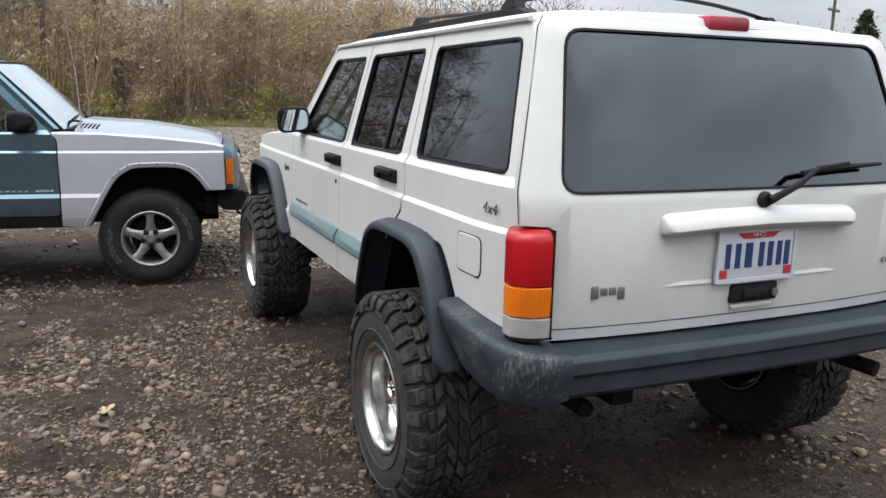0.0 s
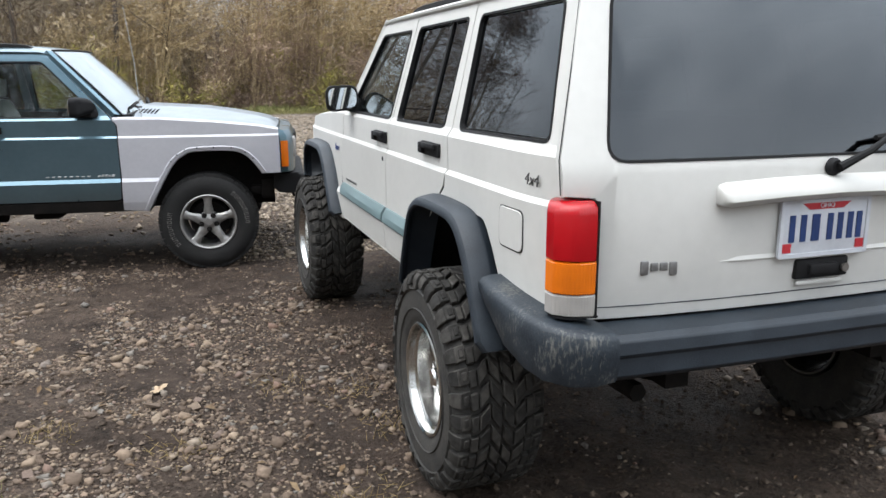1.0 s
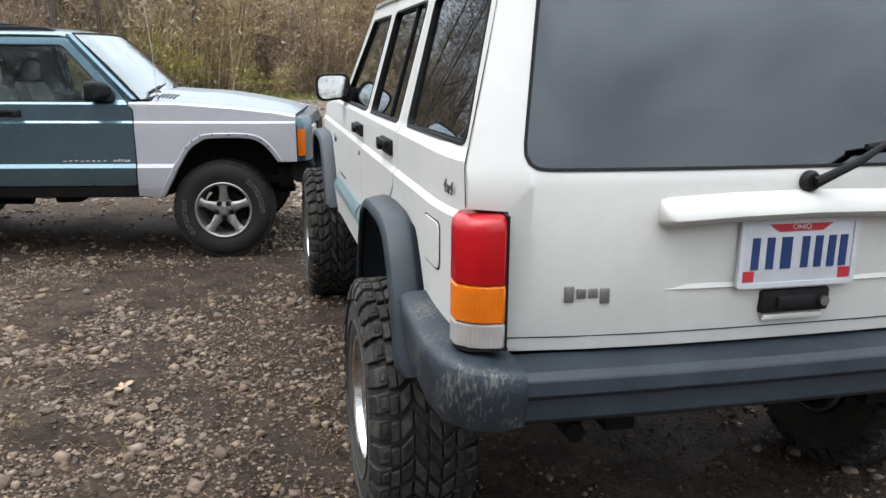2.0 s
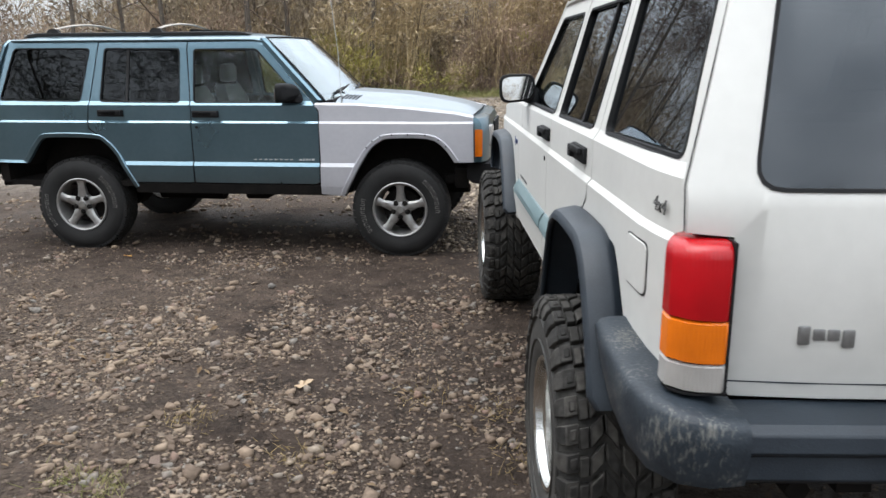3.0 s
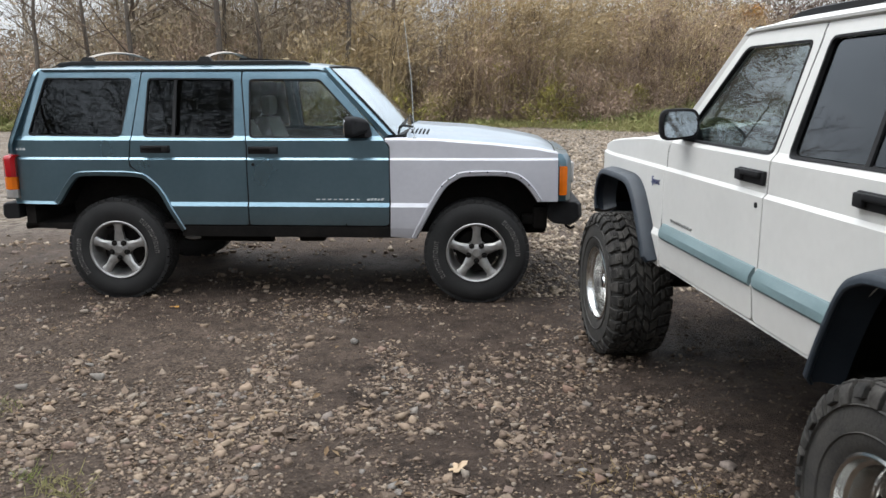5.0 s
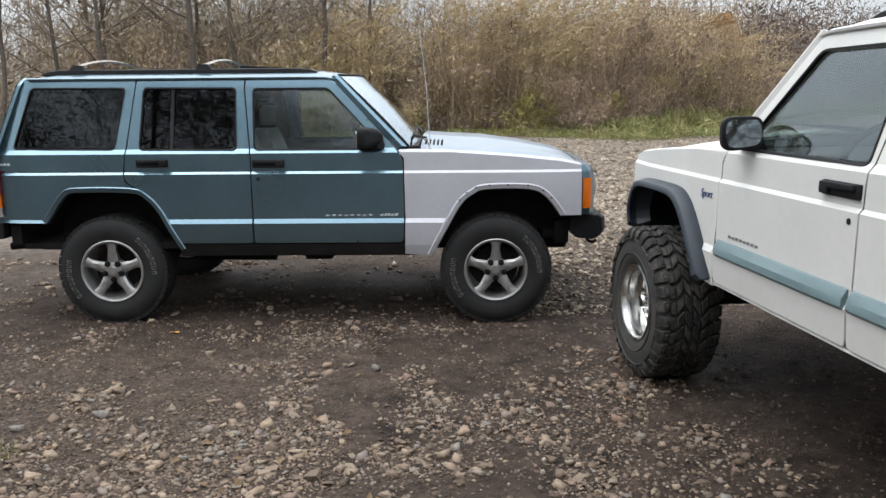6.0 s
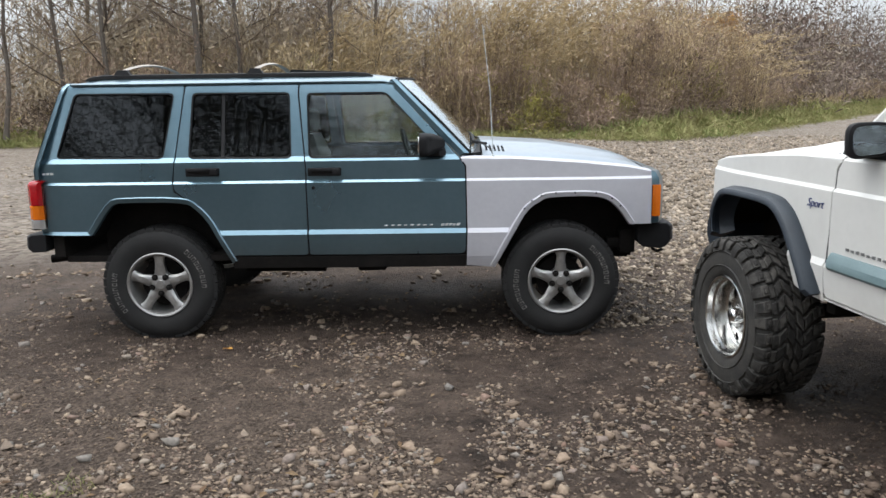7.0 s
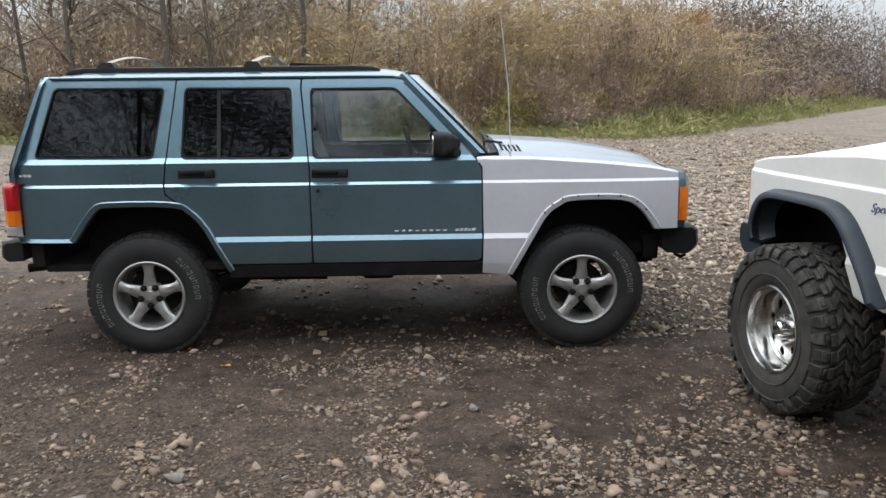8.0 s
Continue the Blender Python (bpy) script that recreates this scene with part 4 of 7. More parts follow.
    bm = tube([(px - 0.03, 0.02, pz), (px - 0.045, -0.07, pz + 0.045), (px - 0.03, -0.17, pz + 0.095), (px - 0.022, -0.31, pz + 0.108)], [0.014, 0.010, 0.008, 0.006], 8)
    part("wiper_arm", bm, TRIM_BLACK, wp)
    bm = tube([(px - 0.002, -0.13, pz + 0.078), (px + 0.006, -0.29, pz + 0.092), (px + 0.010, -0.50, pz + 0.100)], [0.008, 0.011, 0.006], 6)
    part("wiper_blade", bm, TRIM_BLACK, wp)
    # high brake lamp on the roof edge
    bm = boxes((-1.903, -1.80, -0.048, 0.126, 1.612, 1.661, 0.014))
    part("high_brake_lamp", bm, LAMP_RED, g, "faded red high brake lamp")
    # badges
    if badge:
        bm = bmesh.new()
        for y, w, z0, z1 in ((0.602, 0.012, 0.822, 0.862), (0.573, 0.012, 0.832, 0.856), (0.545, 0.012, 0.832, 0.856), (0.516, 0.012, 0.818, 0.856)):
            xx = rear_x(y, 0.84)
            box(bm, xx - 0.004, xx + 0.004, y - w, y + w, z0, z1, 0.003)
        part("maker_badge", bm, BADGE_GREY, g, "grey raised badge bars")
        xx = rear_x(-0.56, 0.86)
        lettering("4.0L", 0.032, Matrix.Translation((xx - 0.003, -0.605, 0.862)) @ turn, BADGE_GREY, g, "engine_badge", "small grey engine badge")
    # tail lamps in three stacked lenses
    for s in (-1, 1):
        lamp = None
        for nm, z0, z1, m_ in (("red_lens", 0.881, 1.034, RED_LENS), ("amber_lens", 0.792, 0.880, AMBER_LENS), ("clear_lens", 0.732, 0.791, CLEAR_LENS)):
            path = [(-1.985, 0.85), (-2.006, 0.874), (-2.046, 0.873), (-2.076, 0.845), (-2.088, 0.82), (-2.092, 0.79), (-2.092, 0.772), (-2.084, 0.765), (-2.030, 0.765), (-2.006, 0.78)]
            loops = []
            top = ((z1 - 0.030, 0), (z1 - 0.012, 0.004), (z1 - 0.003, 0.013), (z1 + 0.002, 0.026)) if lamp is None else ((z1 - 0.004, 0), (z1, 0.004))
            for z, q in ((z0, 0.004), (z0 + 0.004, 0)) + top:
                loops.append([(x_ + q, s * (y_ - (q if y_ > 0.8 else 0)), z) for x_, y_ in path])
            bm = loft(loops)
            if lamp is None:
                lamp = part("tail_lamp", bm, m_, car, "stacked red, amber and clear tail lamp", lift, sharp=40)
            else:
                part(nm, bm, m_, lamp, sharp=40)
        path = [(-2.002, 0.855), (-2.025, 0.872), (-2.054, 0.868), (-2.078, 0.848), (-2.087, 0.822), (-2.088, 0.757), (-2.030, 0.757), (-2.002, 0.78)]
        bm = loft([[(x_, s * y_, z) for x_, y_ in path] for z in (0.727, 0.7315)])
        loft([[(-2.085, s * 0.759, z), (-2.085, s * 0.7645, z), (-2.02, s * 0.7645, z), (-2.02, s * 0.759, z)] for z in (0.724, 1.038)], bm=bm)
        part("lamp_gasket", bm, TRIM_BLACK, lamp)


def wagon_inside(car, lift, cloth=SEAT_CLOTH):
    """Floor, wheel houses, engine bay, seats, dash and wheel."""
    part("floor_pan", boxes((-1.90, 0.72, -0.78, 0.78, 0.50, 0.54)), DARK_METAL, car, "", lift)
    for s in (-1, 1):
        bm = bmesh.new()
        box(bm, -1.72, -0.88, s * 0.56 - 0.02, s * 0.56 + 0.02, 0.46, 0.93)
        loft([[(x, s * 0.55, z), (x, s * 0.835, z), (x, s * 0.835, z + 0.02), (x, s * 0.55, z + 0.02)] for x, z in ((-1.715, 0.66), (-1.58, 0.885), (-1.46, 0.905), (-1.115, 0.90), (-1.0, 0.86), (-0.86, 0.66), (-0.80, 0.50))], bm=bm)
        part("rear_wheel_house", bm, DARK_METAL, car, "", lift)
        bm = bmesh.new()
        box(bm, 0.80, 1.80, s * 0.52 - 0.02, s * 0.52 + 0.02, 0.46, 1.05)
        loft([[(x, s * 0.5, z), (x, s * 0.825, z), (x, s * 0.825, z + 0.02), (x, s * 0.5, z + 0.02)] for x, z in ((1.75, 0.70), (1.63, 0.86), (1.5, 0.915), (1.24, 0.915), (1.14, 0.885), (1.02, 0.76), (0.88, 0.50))], bm=bm)
        part("front_wheel_house", bm, DARK_METAL, car, "", lift)
    part("bulkhead", boxes((0.70, 0.76, -0.80, 0.80, 0.46, 1.14)), DARK_METAL, car, "", lift)
    part("engine", boxes((0.76, 1.84, -0.50, 0.50, 0.62, 0.98, 0.03)), DARK_METAL, car, "", lift)
    part("rear_crossmember", boxes((-1.97, -1.90, -0.80, 0.80, 0.54, 0.74)), DARK_METAL, car, "", lift)
    for s in (-1, 1):
        part("door_lining", panel([(0.66, 0.52), (0.66, 1.14), (-1.86, 1.15), (-1.86, 0.93), (-1.06, 0.93), (-0.96, 0.86), (-0.77, 0.52)], [], s, 0.05, 0.03), DASH, car, "", lift)
    for s in (-1, 1):
        y = s * 0.38
        bm = bmesh.new()
        loft([[(x, y - 0.24, z0), (x, y + 0.24, z0), (x, y + 0.24, z1), (x, y, z1 + 0.01), (x, y - 0.24, z1)] for x, z0, z1 in ((0.12, 0.60, 0.78), (0.0, 0.58, 0.80), (-0.38, 0.56, 0.76))], bm=bm)
        seat = part("front_seat", bm, cloth, car, "grey cloth front seat", lift)
        bm = bmesh.new()
        loft([[(x, y - w, z), (x, y + w, z), (x - 0.11, y + w * 0.9, z - 0.01), (x - 0.13, y, z), (x - 0.11, y - w * 0.9, z - 0.01)] for x, z, w in ((-0.28, 0.70, 0.24), (-0.32, 0.90, 0.25), (-0.40, 1.15, 0.23), (-0.44, 1.26, 0.17))], bm=bm)
        part("backrest", bm, cloth, seat, sharp=60)
        bm = boxes((-0.52, -0.43, y - 0.13, y + 0.13, 1.28, 1.44, 0.04))
        part("headrest", bm, cloth, seat)
    bm = bmesh.new()
    loft([[(x, -0.52, z), (x, 0.52, z), (x - 0.12, 0.52, z - 0.02), (x - 0.12, -0.52, z - 0.02)] for x, z in ((-1.02, 0.68), (-1.10, 0.95), (-1.18, 1.22))], bm=bm)
    box(bm, -1.10, -0.60, -0.52, 0.52, 0.58, 0.76, 0.04)
    part("rear_bench", bm, cloth, car, "grey cloth rear bench", lift)
    bm = bmesh.new()
    loft([[(0.70, y, 0.80), (0.70, y, 1.14), (0.52, y, 1.17), (0.42, y, 1.12), (0.46, y, 0.85)] for y in (-0.76, -0.3, 0.2, 0.36, 0.5, 0.76)], bm=bm)
    dash = part("dashboard", bm, DASH, car, "", lift)
    bm = bmesh.new()
    ring = []
    for k in range(28):
        a = 2 * math.pi * k / 28
        c = Vector((0.27 + 0.05 * math.sin(a) * -1, 0.38 + 0.185 * math.cos(a), 1.10 + 0.175 * math.sin(a)))
        ring.append(c)
    ring.append(ring[0])
    tube(ring, 0.014, 6, bm)
    tube([(0.27, 0.21, 1.10), (0.29, 0.38, 1.09), (0.27, 0.55, 1.10)], 0.02, 6, bm)
    tube([(0.29, 0.38, 1.09), (0.50, 0.38, 1.02)], 0.03, 6, bm)
    part("steering_wheel", bm, DASH, dash, "dark steering wheel")
    bm = boxes((0.38, 0.41, -0.11, 0.11, 1.50, 1.56, 0.01))
    part("rear_view_mirror", bm, DASH, car, "", lift)


def side_mirror(car, s, lift):
    y0 = s * 0.794
    bm = bmesh.new()
    loops = []
    for x, q in ((0.405, 0.95), (0.412, 1.0), (0.455, 1.0), (0.505, 0.93), (0.545, 0.76), (0.568, 0.42)):
        lp = []
        for u, w in rounded([(-0.092, -0.060), (0.084, -0.076), (0.090, 0.066), (-0.088, 0.070)], 0.05, 5):
            taper = 1 - 0.62 * (u + 0.092) / 0.182
            lp.append((0.405 + (x - 0.405) * taper + 0.03 * u, y0 + s * (0.115 + u * q), 1.238 + w * q))
        loops.append(lp)
    loft(loops, bm=bm)
    m_ = part("door_mirror", bm, TRIM_BLACK, car, "black door mirror", lift, sharp=50)
    lp = [(0.400 + 0.06 * w + 0.03 * u, y0 + s * (0.115 + u), 1.238 + w) for u, w in rounded([(-0.079, -0.048), (0.071, -0.063), (0.077, 0.053), (-0.075, 0.057)], 0.042, 5)]
    bm = loft([lp, [(x + 0.02, y, z) for x, y, z in lp]])
    part("mirror_glass", bm, MIRROR, m_, "mirror glass")
    bm = loft([[(0.43, s * 0.78, 1.155), (0.60, s * 0.80, 1.155), (0.56, s * 0.80, 1.235), (0.46, s * 0.80, 1.24)], [(0.43, s * 0.86, 1.165), (0.53, s * 0.86, 1.165), (0.52, s * 0.86, 1.235), (0.43, s * 0.86, 1.24)]])
    part("mirror_arm", bm, TRIM_BLACK, m_)


def roof_rack(car, bars, lift, bar_mat, x0=-1.76, x1=0.10):
    rack = None
    for s in (-1, 1):
        loops = []
        for x, h in ((x0, 0.005), (x0 + 0.03, 0.022), (x0 + 0.12, 0.028), (x1 - 0.15, 0.028), (x1 - 0.04, 0.02), (x1, 0.005)):
            zb = roof_z(x, 0.56) - 0.004
            loops.append([(x, s * 0.535, zb), (x, s * 0.60, zb), (x, s * 0.597, zb + h * 0.8), (x, s * 0.585, zb + h), (x, s * 0.55, zb + h), (x, s * 0.538, zb + h * 0.8)])
        o = loft(loops)
        if rack is None:
            rack = part("roof_rack", o, TRIM_BLACK, car, "black roof rack rails", lift)
        else:
            part("rack_rail", o, TRIM_BLACK, rack)
    for x in bars:
        zb = roof_z(x, 0.56) + 0.025
        pts = [(x, y, zb + 0.020 + 0.058 * (1 - (y / 0.58) ** 2)) for y in (-0.57, -0.45, -0.3, -0.15, 0, 0.15, 0.3, 0.45, 0.57)]
        loops = [[(px - 0.022, py, pz), (px, py, pz + 0.008), (px + 0.022, py, pz), (px, py, pz - 0.008)] for px, py, pz in pts]
        part("cross_bar", loft(loops), bar_mat, rack, "bowed cross bar")
        for s in (-1, 1):
            bm = loft([[(x - 0.055, s * 0.55, zb - 0.004), (x + 0.055, s * 0.55, zb - 0.004), (x + 0.055, s * 0.592, zb - 0.004), (x - 0.055, s * 0.592, zb - 0.004)], [(x - 0.028, s * 0.55, zb + 0.028), (x + 0.028, s * 0.55, zb + 0.028), (x + 0.028, s * 0.585, zb + 0.028), (x - 0.028, s * 0.585, zb + 0.028)]])
            part("bar_foot", bm, TRIM_BLACK, rack)
    return rack


def under_parts(car, lift, r):
    for x in (-1.288, 1.288):
        bm = bmesh.new()
        tube([(x, -0.72, r), (x, 0.72, r)], 0.04, 10, bm)
        c = 0.0 if x < 0 else -0.22
        loft([[(x + 0.16 * math.cos(a) * q, c + dy, r + 0.15 * math.sin(a) * q) for a in [2 * math.pi * k / 12 for k in range(12)]] for dy, q in ((-0.14, 0.4), (-0.08, 0.95), (0.08, 0.95), (0.14, 0.4))], bm=bm)
        part("axle", bm, DARK_METAL, car)
    for k in (-0.4, 0.4):
        part("frame_rail", boxes((-1.96, 1.8, k - 0.04, k + 0.04, 0.43, 0.49)), DARK_METAL, car, "", lift)
    part("crossmember", boxes((-0.05, 0.15, -0.5, 0.5, 0.36, 0.42, 0.02)), DARK_METAL, car, "", lift)
    part("fuel_tank", boxes((-1.90, -1.50, -0.35, 0.35, 0.43, 0.52, 0.04)), DARK_METAL, car, "", lift)
    part("driveshaft", tube([(-1.2, 0, r + 0.02), (0.0, 0.05, 0.44)], 0.035, 8), DARK_METAL, car, "", lift)
    part("transmission", boxes((0.0, 0.8, -0.18, 0.2, 0.36, 0.47, 0.05)), DARK_METAL, car, "", lift)
    for x in (-1.288, 1.288):
        for s in (-1, 1):
            bm = tube([(x + 0.08, s * 0.46, r - 0.02), (x + 0.10, s * 0.50, 0.80)], 0.028, 8)
            if x < 0:
                tube([(x - 0.62, s * 0.50, 0.50), (x - 0.2, s * 0.5, r + 0.09), (x, s * 0.5, r + 0.07), (x + 0.25, s * 0.5, r + 0.09), (x + 0.62, s * 0.5, 0.47)], 0.03, 6, bm)
            part("suspension", bm, DARK_METAL, car)
    bm = tube([(0.6, -0.25, 0.40), (-0.5, -0.30, 0.40), (-1.0, -0.32, 0.42), (-1.25, -0.34, r + 0.22), (-1.6, -0.42, 0.46), (-1.86, -0.50, 0.50), (-2.12, -0.56, 0.48)], 0.028, 10)
    tube([(-0.85, -0.31, 0.41), (-0.3, -0.29, 0.40)], 0.085, 12, bm)
    part("exhaust", bm, DARK_METAL, car, "dark exhaust pipe", lift)


def tread_block(bm, r0, r1, a, da, y0, y1, skew=0.0, taper=0.8):
    vs = []
    for r, q in ((r0, 1.0), (r1, taper)):
        for aa, yy in ((a - da * q, y0), (a + da * q, y0), (a + da * q + skew, y1), (a - da * q + skew, y1)):
            ym = (y0 + y1) / 2
            y = ym + (yy - ym) * (1 if q == 1 else 0.9)
            vs.append(bm.verts.new((r * math.cos(aa), y, r * math.sin(aa))))
    for f in ((0, 1, 2, 3), (4, 7, 6, 5), (0, 4, 5, 1), (1, 5, 6, 2), (2, 6, 7, 3), (3, 7, 4, 0)):
        bm.faces.new([vs[i] for i in f])


def mud_wheel(name, car, m):
    """Wide mud tyre on a deep polished rim; +y is the outer face."""
    w, R = 0.155, 0.384
    hub = new(name)
    hub.parent = car
    hub.matrix_local = m
    tagged(hub, "wide mud-terrain tyre on polished deep-dish rim")
    prof = [(0.205, w - 0.022), (0.215, w - 0.008), (0.245, w + 0.004), (0.295, w + 0.008), (0.345, w + 0.002), (0.374, w - 0.008), (R + 0.006, w - 0.030), (R + 0.005, 0.05), (R + 0.005, -0.05), (R + 0.006, -w + 0.030), (0.374, -w + 0.008), (0.345, -w - 0.002), (0.295, -w - 0.008), (0.215, -w + 0.008), (0.205, -w + 0.022)]
    part("tyre", lathe(prof, 72), MUDDY_RUBBER, hub, sharp=40)
    bm = bmesh.new()
    N = 33
    for k in range(N):
        a = 2 * math.pi * k / N
        for s in (-1, 1):
            aa = a + (0.5 if s > 0 else 0) * 2 * math.pi / N
            long = k % 2
            # shoulder lug in two steps, close to its neighbours, wrapping on to the sidewall
            tread_block(bm, R - 0.004, R + 0.023, aa + 0.026, 0.070, s * 0.084, s * 0.112, s * 0.012, 0.965)
            tread_block(bm, R - 0.004, R + 0.020, aa, 0.070, s * 0.110, s * (w - 0.006), s * 0.016, 0.965)
            tread_block(bm, R + 0.012, R + 0.0235, aa + 0.004, 0.040, s * 0.118, s * (w - 0.018), s * 0.010, 0.9)
            r_in = 0.338 if long else 0.356
            vs = []
            for r, y, q in ((R + 0.017, w - 0.012, 0.066), (R + 0.004, w + 0.002, 0.067), (R - 0.014, w + 0.010, 0.066), (r_in, w + 0.014, 0.052), (r_in - 0.004, w - 0.01, 0.052), (R - 0.02, w - 0.04, 0.066)):
                vs.append([bm.verts.new((r * math.cos(aa + s * 0.014 + e), s * y, r * math.sin(aa + s * 0.014 + e))) for e in (-q, q)])
            for i in range(6):
                p, q2 = vs[i], vs[(i + 1) % 6]
                bm.faces.new((p[0], p[1], q2[1], q2[0]))
            bm.faces.new([v[0] for v in vs])
            bm.faces.new([v[1] for v in vs][::-1])
            # centre blocks, hooked into one another
            tread_block(bm, R - 0.014, R + 0.025, aa + 0.045, 0.069, s * 0.003, s * 0.041, -s * 0.11, 0.965)
            tread_block(bm, R - 0.014, R + 0.0245, aa + 0.13, 0.068, s * 0.044, s * 0.083, s * 0.09, 0.965)
    bmesh.ops.recalc_face_normals(bm, faces=bm.faces)
    part("tread", bm, LUGS, hub, "chunky interlocking tread lugs", 0.0, 0.0035)
    bm = bmesh.new()
    for r in (0.262, 0.335):
        lathe([(r, w + 0.004), (r + 0.003, w + 0.011), (r + 0.006, w + 0.004)], 72, bm)
    part("sidewall_rib", bm, MUDDY_RUBBER, hub)
    # rim: lip, stepped barrel, centre disc with round ports
    part("rim", lathe([(0.212, w - 0.012), (0.214, w - 0.004), (0.206, w), (0.198, w - 0.006), (0.192, w - 0.03), (0.180, w - 0.038), (0.176, w - 0.10), (0.168, w - 0.112), (0.160, w - 0.20), (0.19, -w), (0.20, -w), (0.20, w - 0.03)], 64), POLISHED, hub, sharp=28)
    bm = bmesh.new()
    outer = [(0.166 * math.cos(2 * math.pi * k / 60), 0.166 * math.sin(2 * math.pi * k / 60)) for k in range(60)]
    holes = []
    for k in range(8):
        a = 2 * math.pi * k / 8 + 0.2
        holes.append([(0.123 * math.cos(a) + 0.025 * math.cos(b) * math.cos(a) - 0.019 * math.sin(b) * math.sin(a), 0.123 * math.sin(a) + 0.025 * math.cos(b) * math.sin(a) + 0.019 * math.sin(b) * math.cos(a)) for b in [2 * math.pi * q / 12 for q in range(12)]])
    bm = sheet(outer, holes, lambda u, v: (u, w - 0.105 + 0.03 * max(0, 1 - (u * u + v * v) ** 0.5 / 0.166) ** 0.7, v), lambda u, v: (0, -0.016, 0))
    part("rim_disc", bm, POLISHED, hub, "polished disc with round ports", sharp=40)
    part("brake_drum", lathe([(0.0005, w - 0.15), (0.145, w - 0.15), (0.15, w - 0.165), (0.15, w - 0.24), (0.0005, w - 0.24)], 32, closed=False), DARK_METAL, hub)
    part("hub_cap", lathe([(0.0005, w - 0.035), (0.03, w - 0.037), (0.036, w - 0.045), (0.040, w - 0.10), (0.0005, w - 0.10)], 24, closed=False), CHROME, hub, "chrome hub cap")
    for k in range(5):
        a = 2 * math.pi * k / 5 + 0.5
        bm = lathe([(0.0005, w - 0.058), (0.008, w - 0.058), (0.012, w - 0.068), (0.012, w - 0.10)], 6, closed=False)
        bm.transform(Matrix.Translation((0.062 * math.cos(a), 0, 0.062 * math.sin(a))))
        part("lug_nut", bm, CHROME, hub)
    return hub


def road_wheel(name, car, m, spin=0.0):
    """All-terrain tyre with pale sidewall letters on a five-spoke alloy."""
    w, R = 0.110, 0.367
    hub = new(name)
    hub.parent = car
    hub.matrix_local = m
    tagged(hub, "all-terrain tyre with pale sidewall bars on five-spoke alloy")
    prof = [(0.208, w - 0.020), (0.216, w - 0.006), (0.25, w + 0.006), (0.29, w + 0.008), (0.328, w + 0.001), (0.350, w - 0.014), (R - 0.002, w - 0.030), (R, 0.04), (R, -0.04), (R - 0.002, -w + 0.03), (0.322, -w), (0.29, -w - 0.008), (0.216, -w + 0.006), (0.208, -w + 0.02)]
    part("tyre", lathe(prof, 72), RUBBER, hub, sharp=40)
    bm = bmesh.new()
    N = 40
    for k in range(N):
        a = 2 * math.pi * k / N
        for s in (-1, 1):
            tread_block(bm, R - 0.010, R + 0.007, a + s * 0.03, 0.070, s * 0.062, s * (w - 0.018), s * 0.02, 0.96)
            tread_block(bm, R - 0.010, R + 0.0075, a + s * 0.05, 0.068, s * 0.004, s * 0.056, -s * 0.05, 0.96)
            tread_block(bm, 0.346, R + 0.001, a + s * 0.05, 0.070, s * (w - 0.032), s * (w - 0.013), 0, 0.96)
    bmesh.ops.recalc_face_normals(bm, faces=bm.faces)
    part("tread", bm, RUBBER, hub)
    # raised lettering, too worn to be spelt out: each sign a pair of thin strokes, some joined at the top or the foot
    for start, count in ((2.30 + spin, 9), (-0.62 + spin, 9)):
        for k in range(count):
            bm = bmesh.new()
            a = start + k * 0.108
            rows = [(-0.034, -0.024, 0.274, 0.306), (0.022, 0.032, 0.274, 0.306)]
            if k % 3 != 1:
                rows.append((-0.034, 0.032, 0.301, 0.306))
            if k % 3 != 2:
                rows.append((-0.034, 0.032, 0.274, 0.279))
            for e0, e1, r0, r1 in rows:
                vs = [bm.verts.new((r * math.cos(a + e), y, r * math.sin(a + e))) for y in (w + 0.004, w + 0.0092) for r, e in ((r0, e0), (r0, e1), (r1, e1), (r1, e0))]
                for f in ((0, 1, 2, 3), (4, 7, 6, 5), (0, 4, 5, 1), (1, 5, 6, 2), (2, 6, 7, 3), (3, 7, 4, 0)):
                    bm.faces.new([vs[i] for i in f])
            bmesh.ops.recalc_face_normals(bm, faces=bm.faces)
            part("sidewall_bar", bm, TYRE_LETTER, hub)
    part("rim", lathe([(0.212, w - 0.010), (0.214, w - 0.002), (0.207, w + 0.002), (0.196, w - 0.004), (0.190, w - 0.02), (0.182, w - 0.07), (0.176, -w), (0.20, -w), (0.20, w - 0.03)], 64), ALLOY, hub, sharp=30)
    for k in range(5):
        a = 2 * math.pi * k / 5 + spin + math.pi / 2
        loops = []
        for r, hw, y, th in ((0.05, 0.040, w - 0.022, 0.05), (0.085, 0.036, w - 0.016, 0.05), (0.13, 0.028, w - 0.012, 0.045), (0.165, 0.029, w - 0.012, 0.04), (0.192, 0.042, w - 0.010, 0.035)):
            loops.append([(r, y - 0.012, -hw), (r, y, -hw * 0.55), (r, y, hw * 0.55), (r, y - 0.012, hw), (r, y - th, hw * 0.9), (r, y - th, -hw * 0.9)])
        bm = loft(loops)
        bm.transform(Matrix.Rotation(-a, 4, "Y"))
        part("spoke", bm, ALLOY, hub, sharp=40)
    part("wheel_centre", lathe([(0.0005, w - 0.006), (0.028, w - 0.007), (0.033, w - 0.014), (0.058, w - 0.020), (0.078, w - 0.028), (0.082, w - 0.07), (0.0005, w - 0.07)], 30, closed=False), ALLOY, hub)
    part("brake_disc", lathe([(0.0005, w - 0.10), (0.15, w - 0.10), (0.15, w - 0.16), (0.0005, w - 0.16)], 30, closed=False), DARK_METAL, hub)
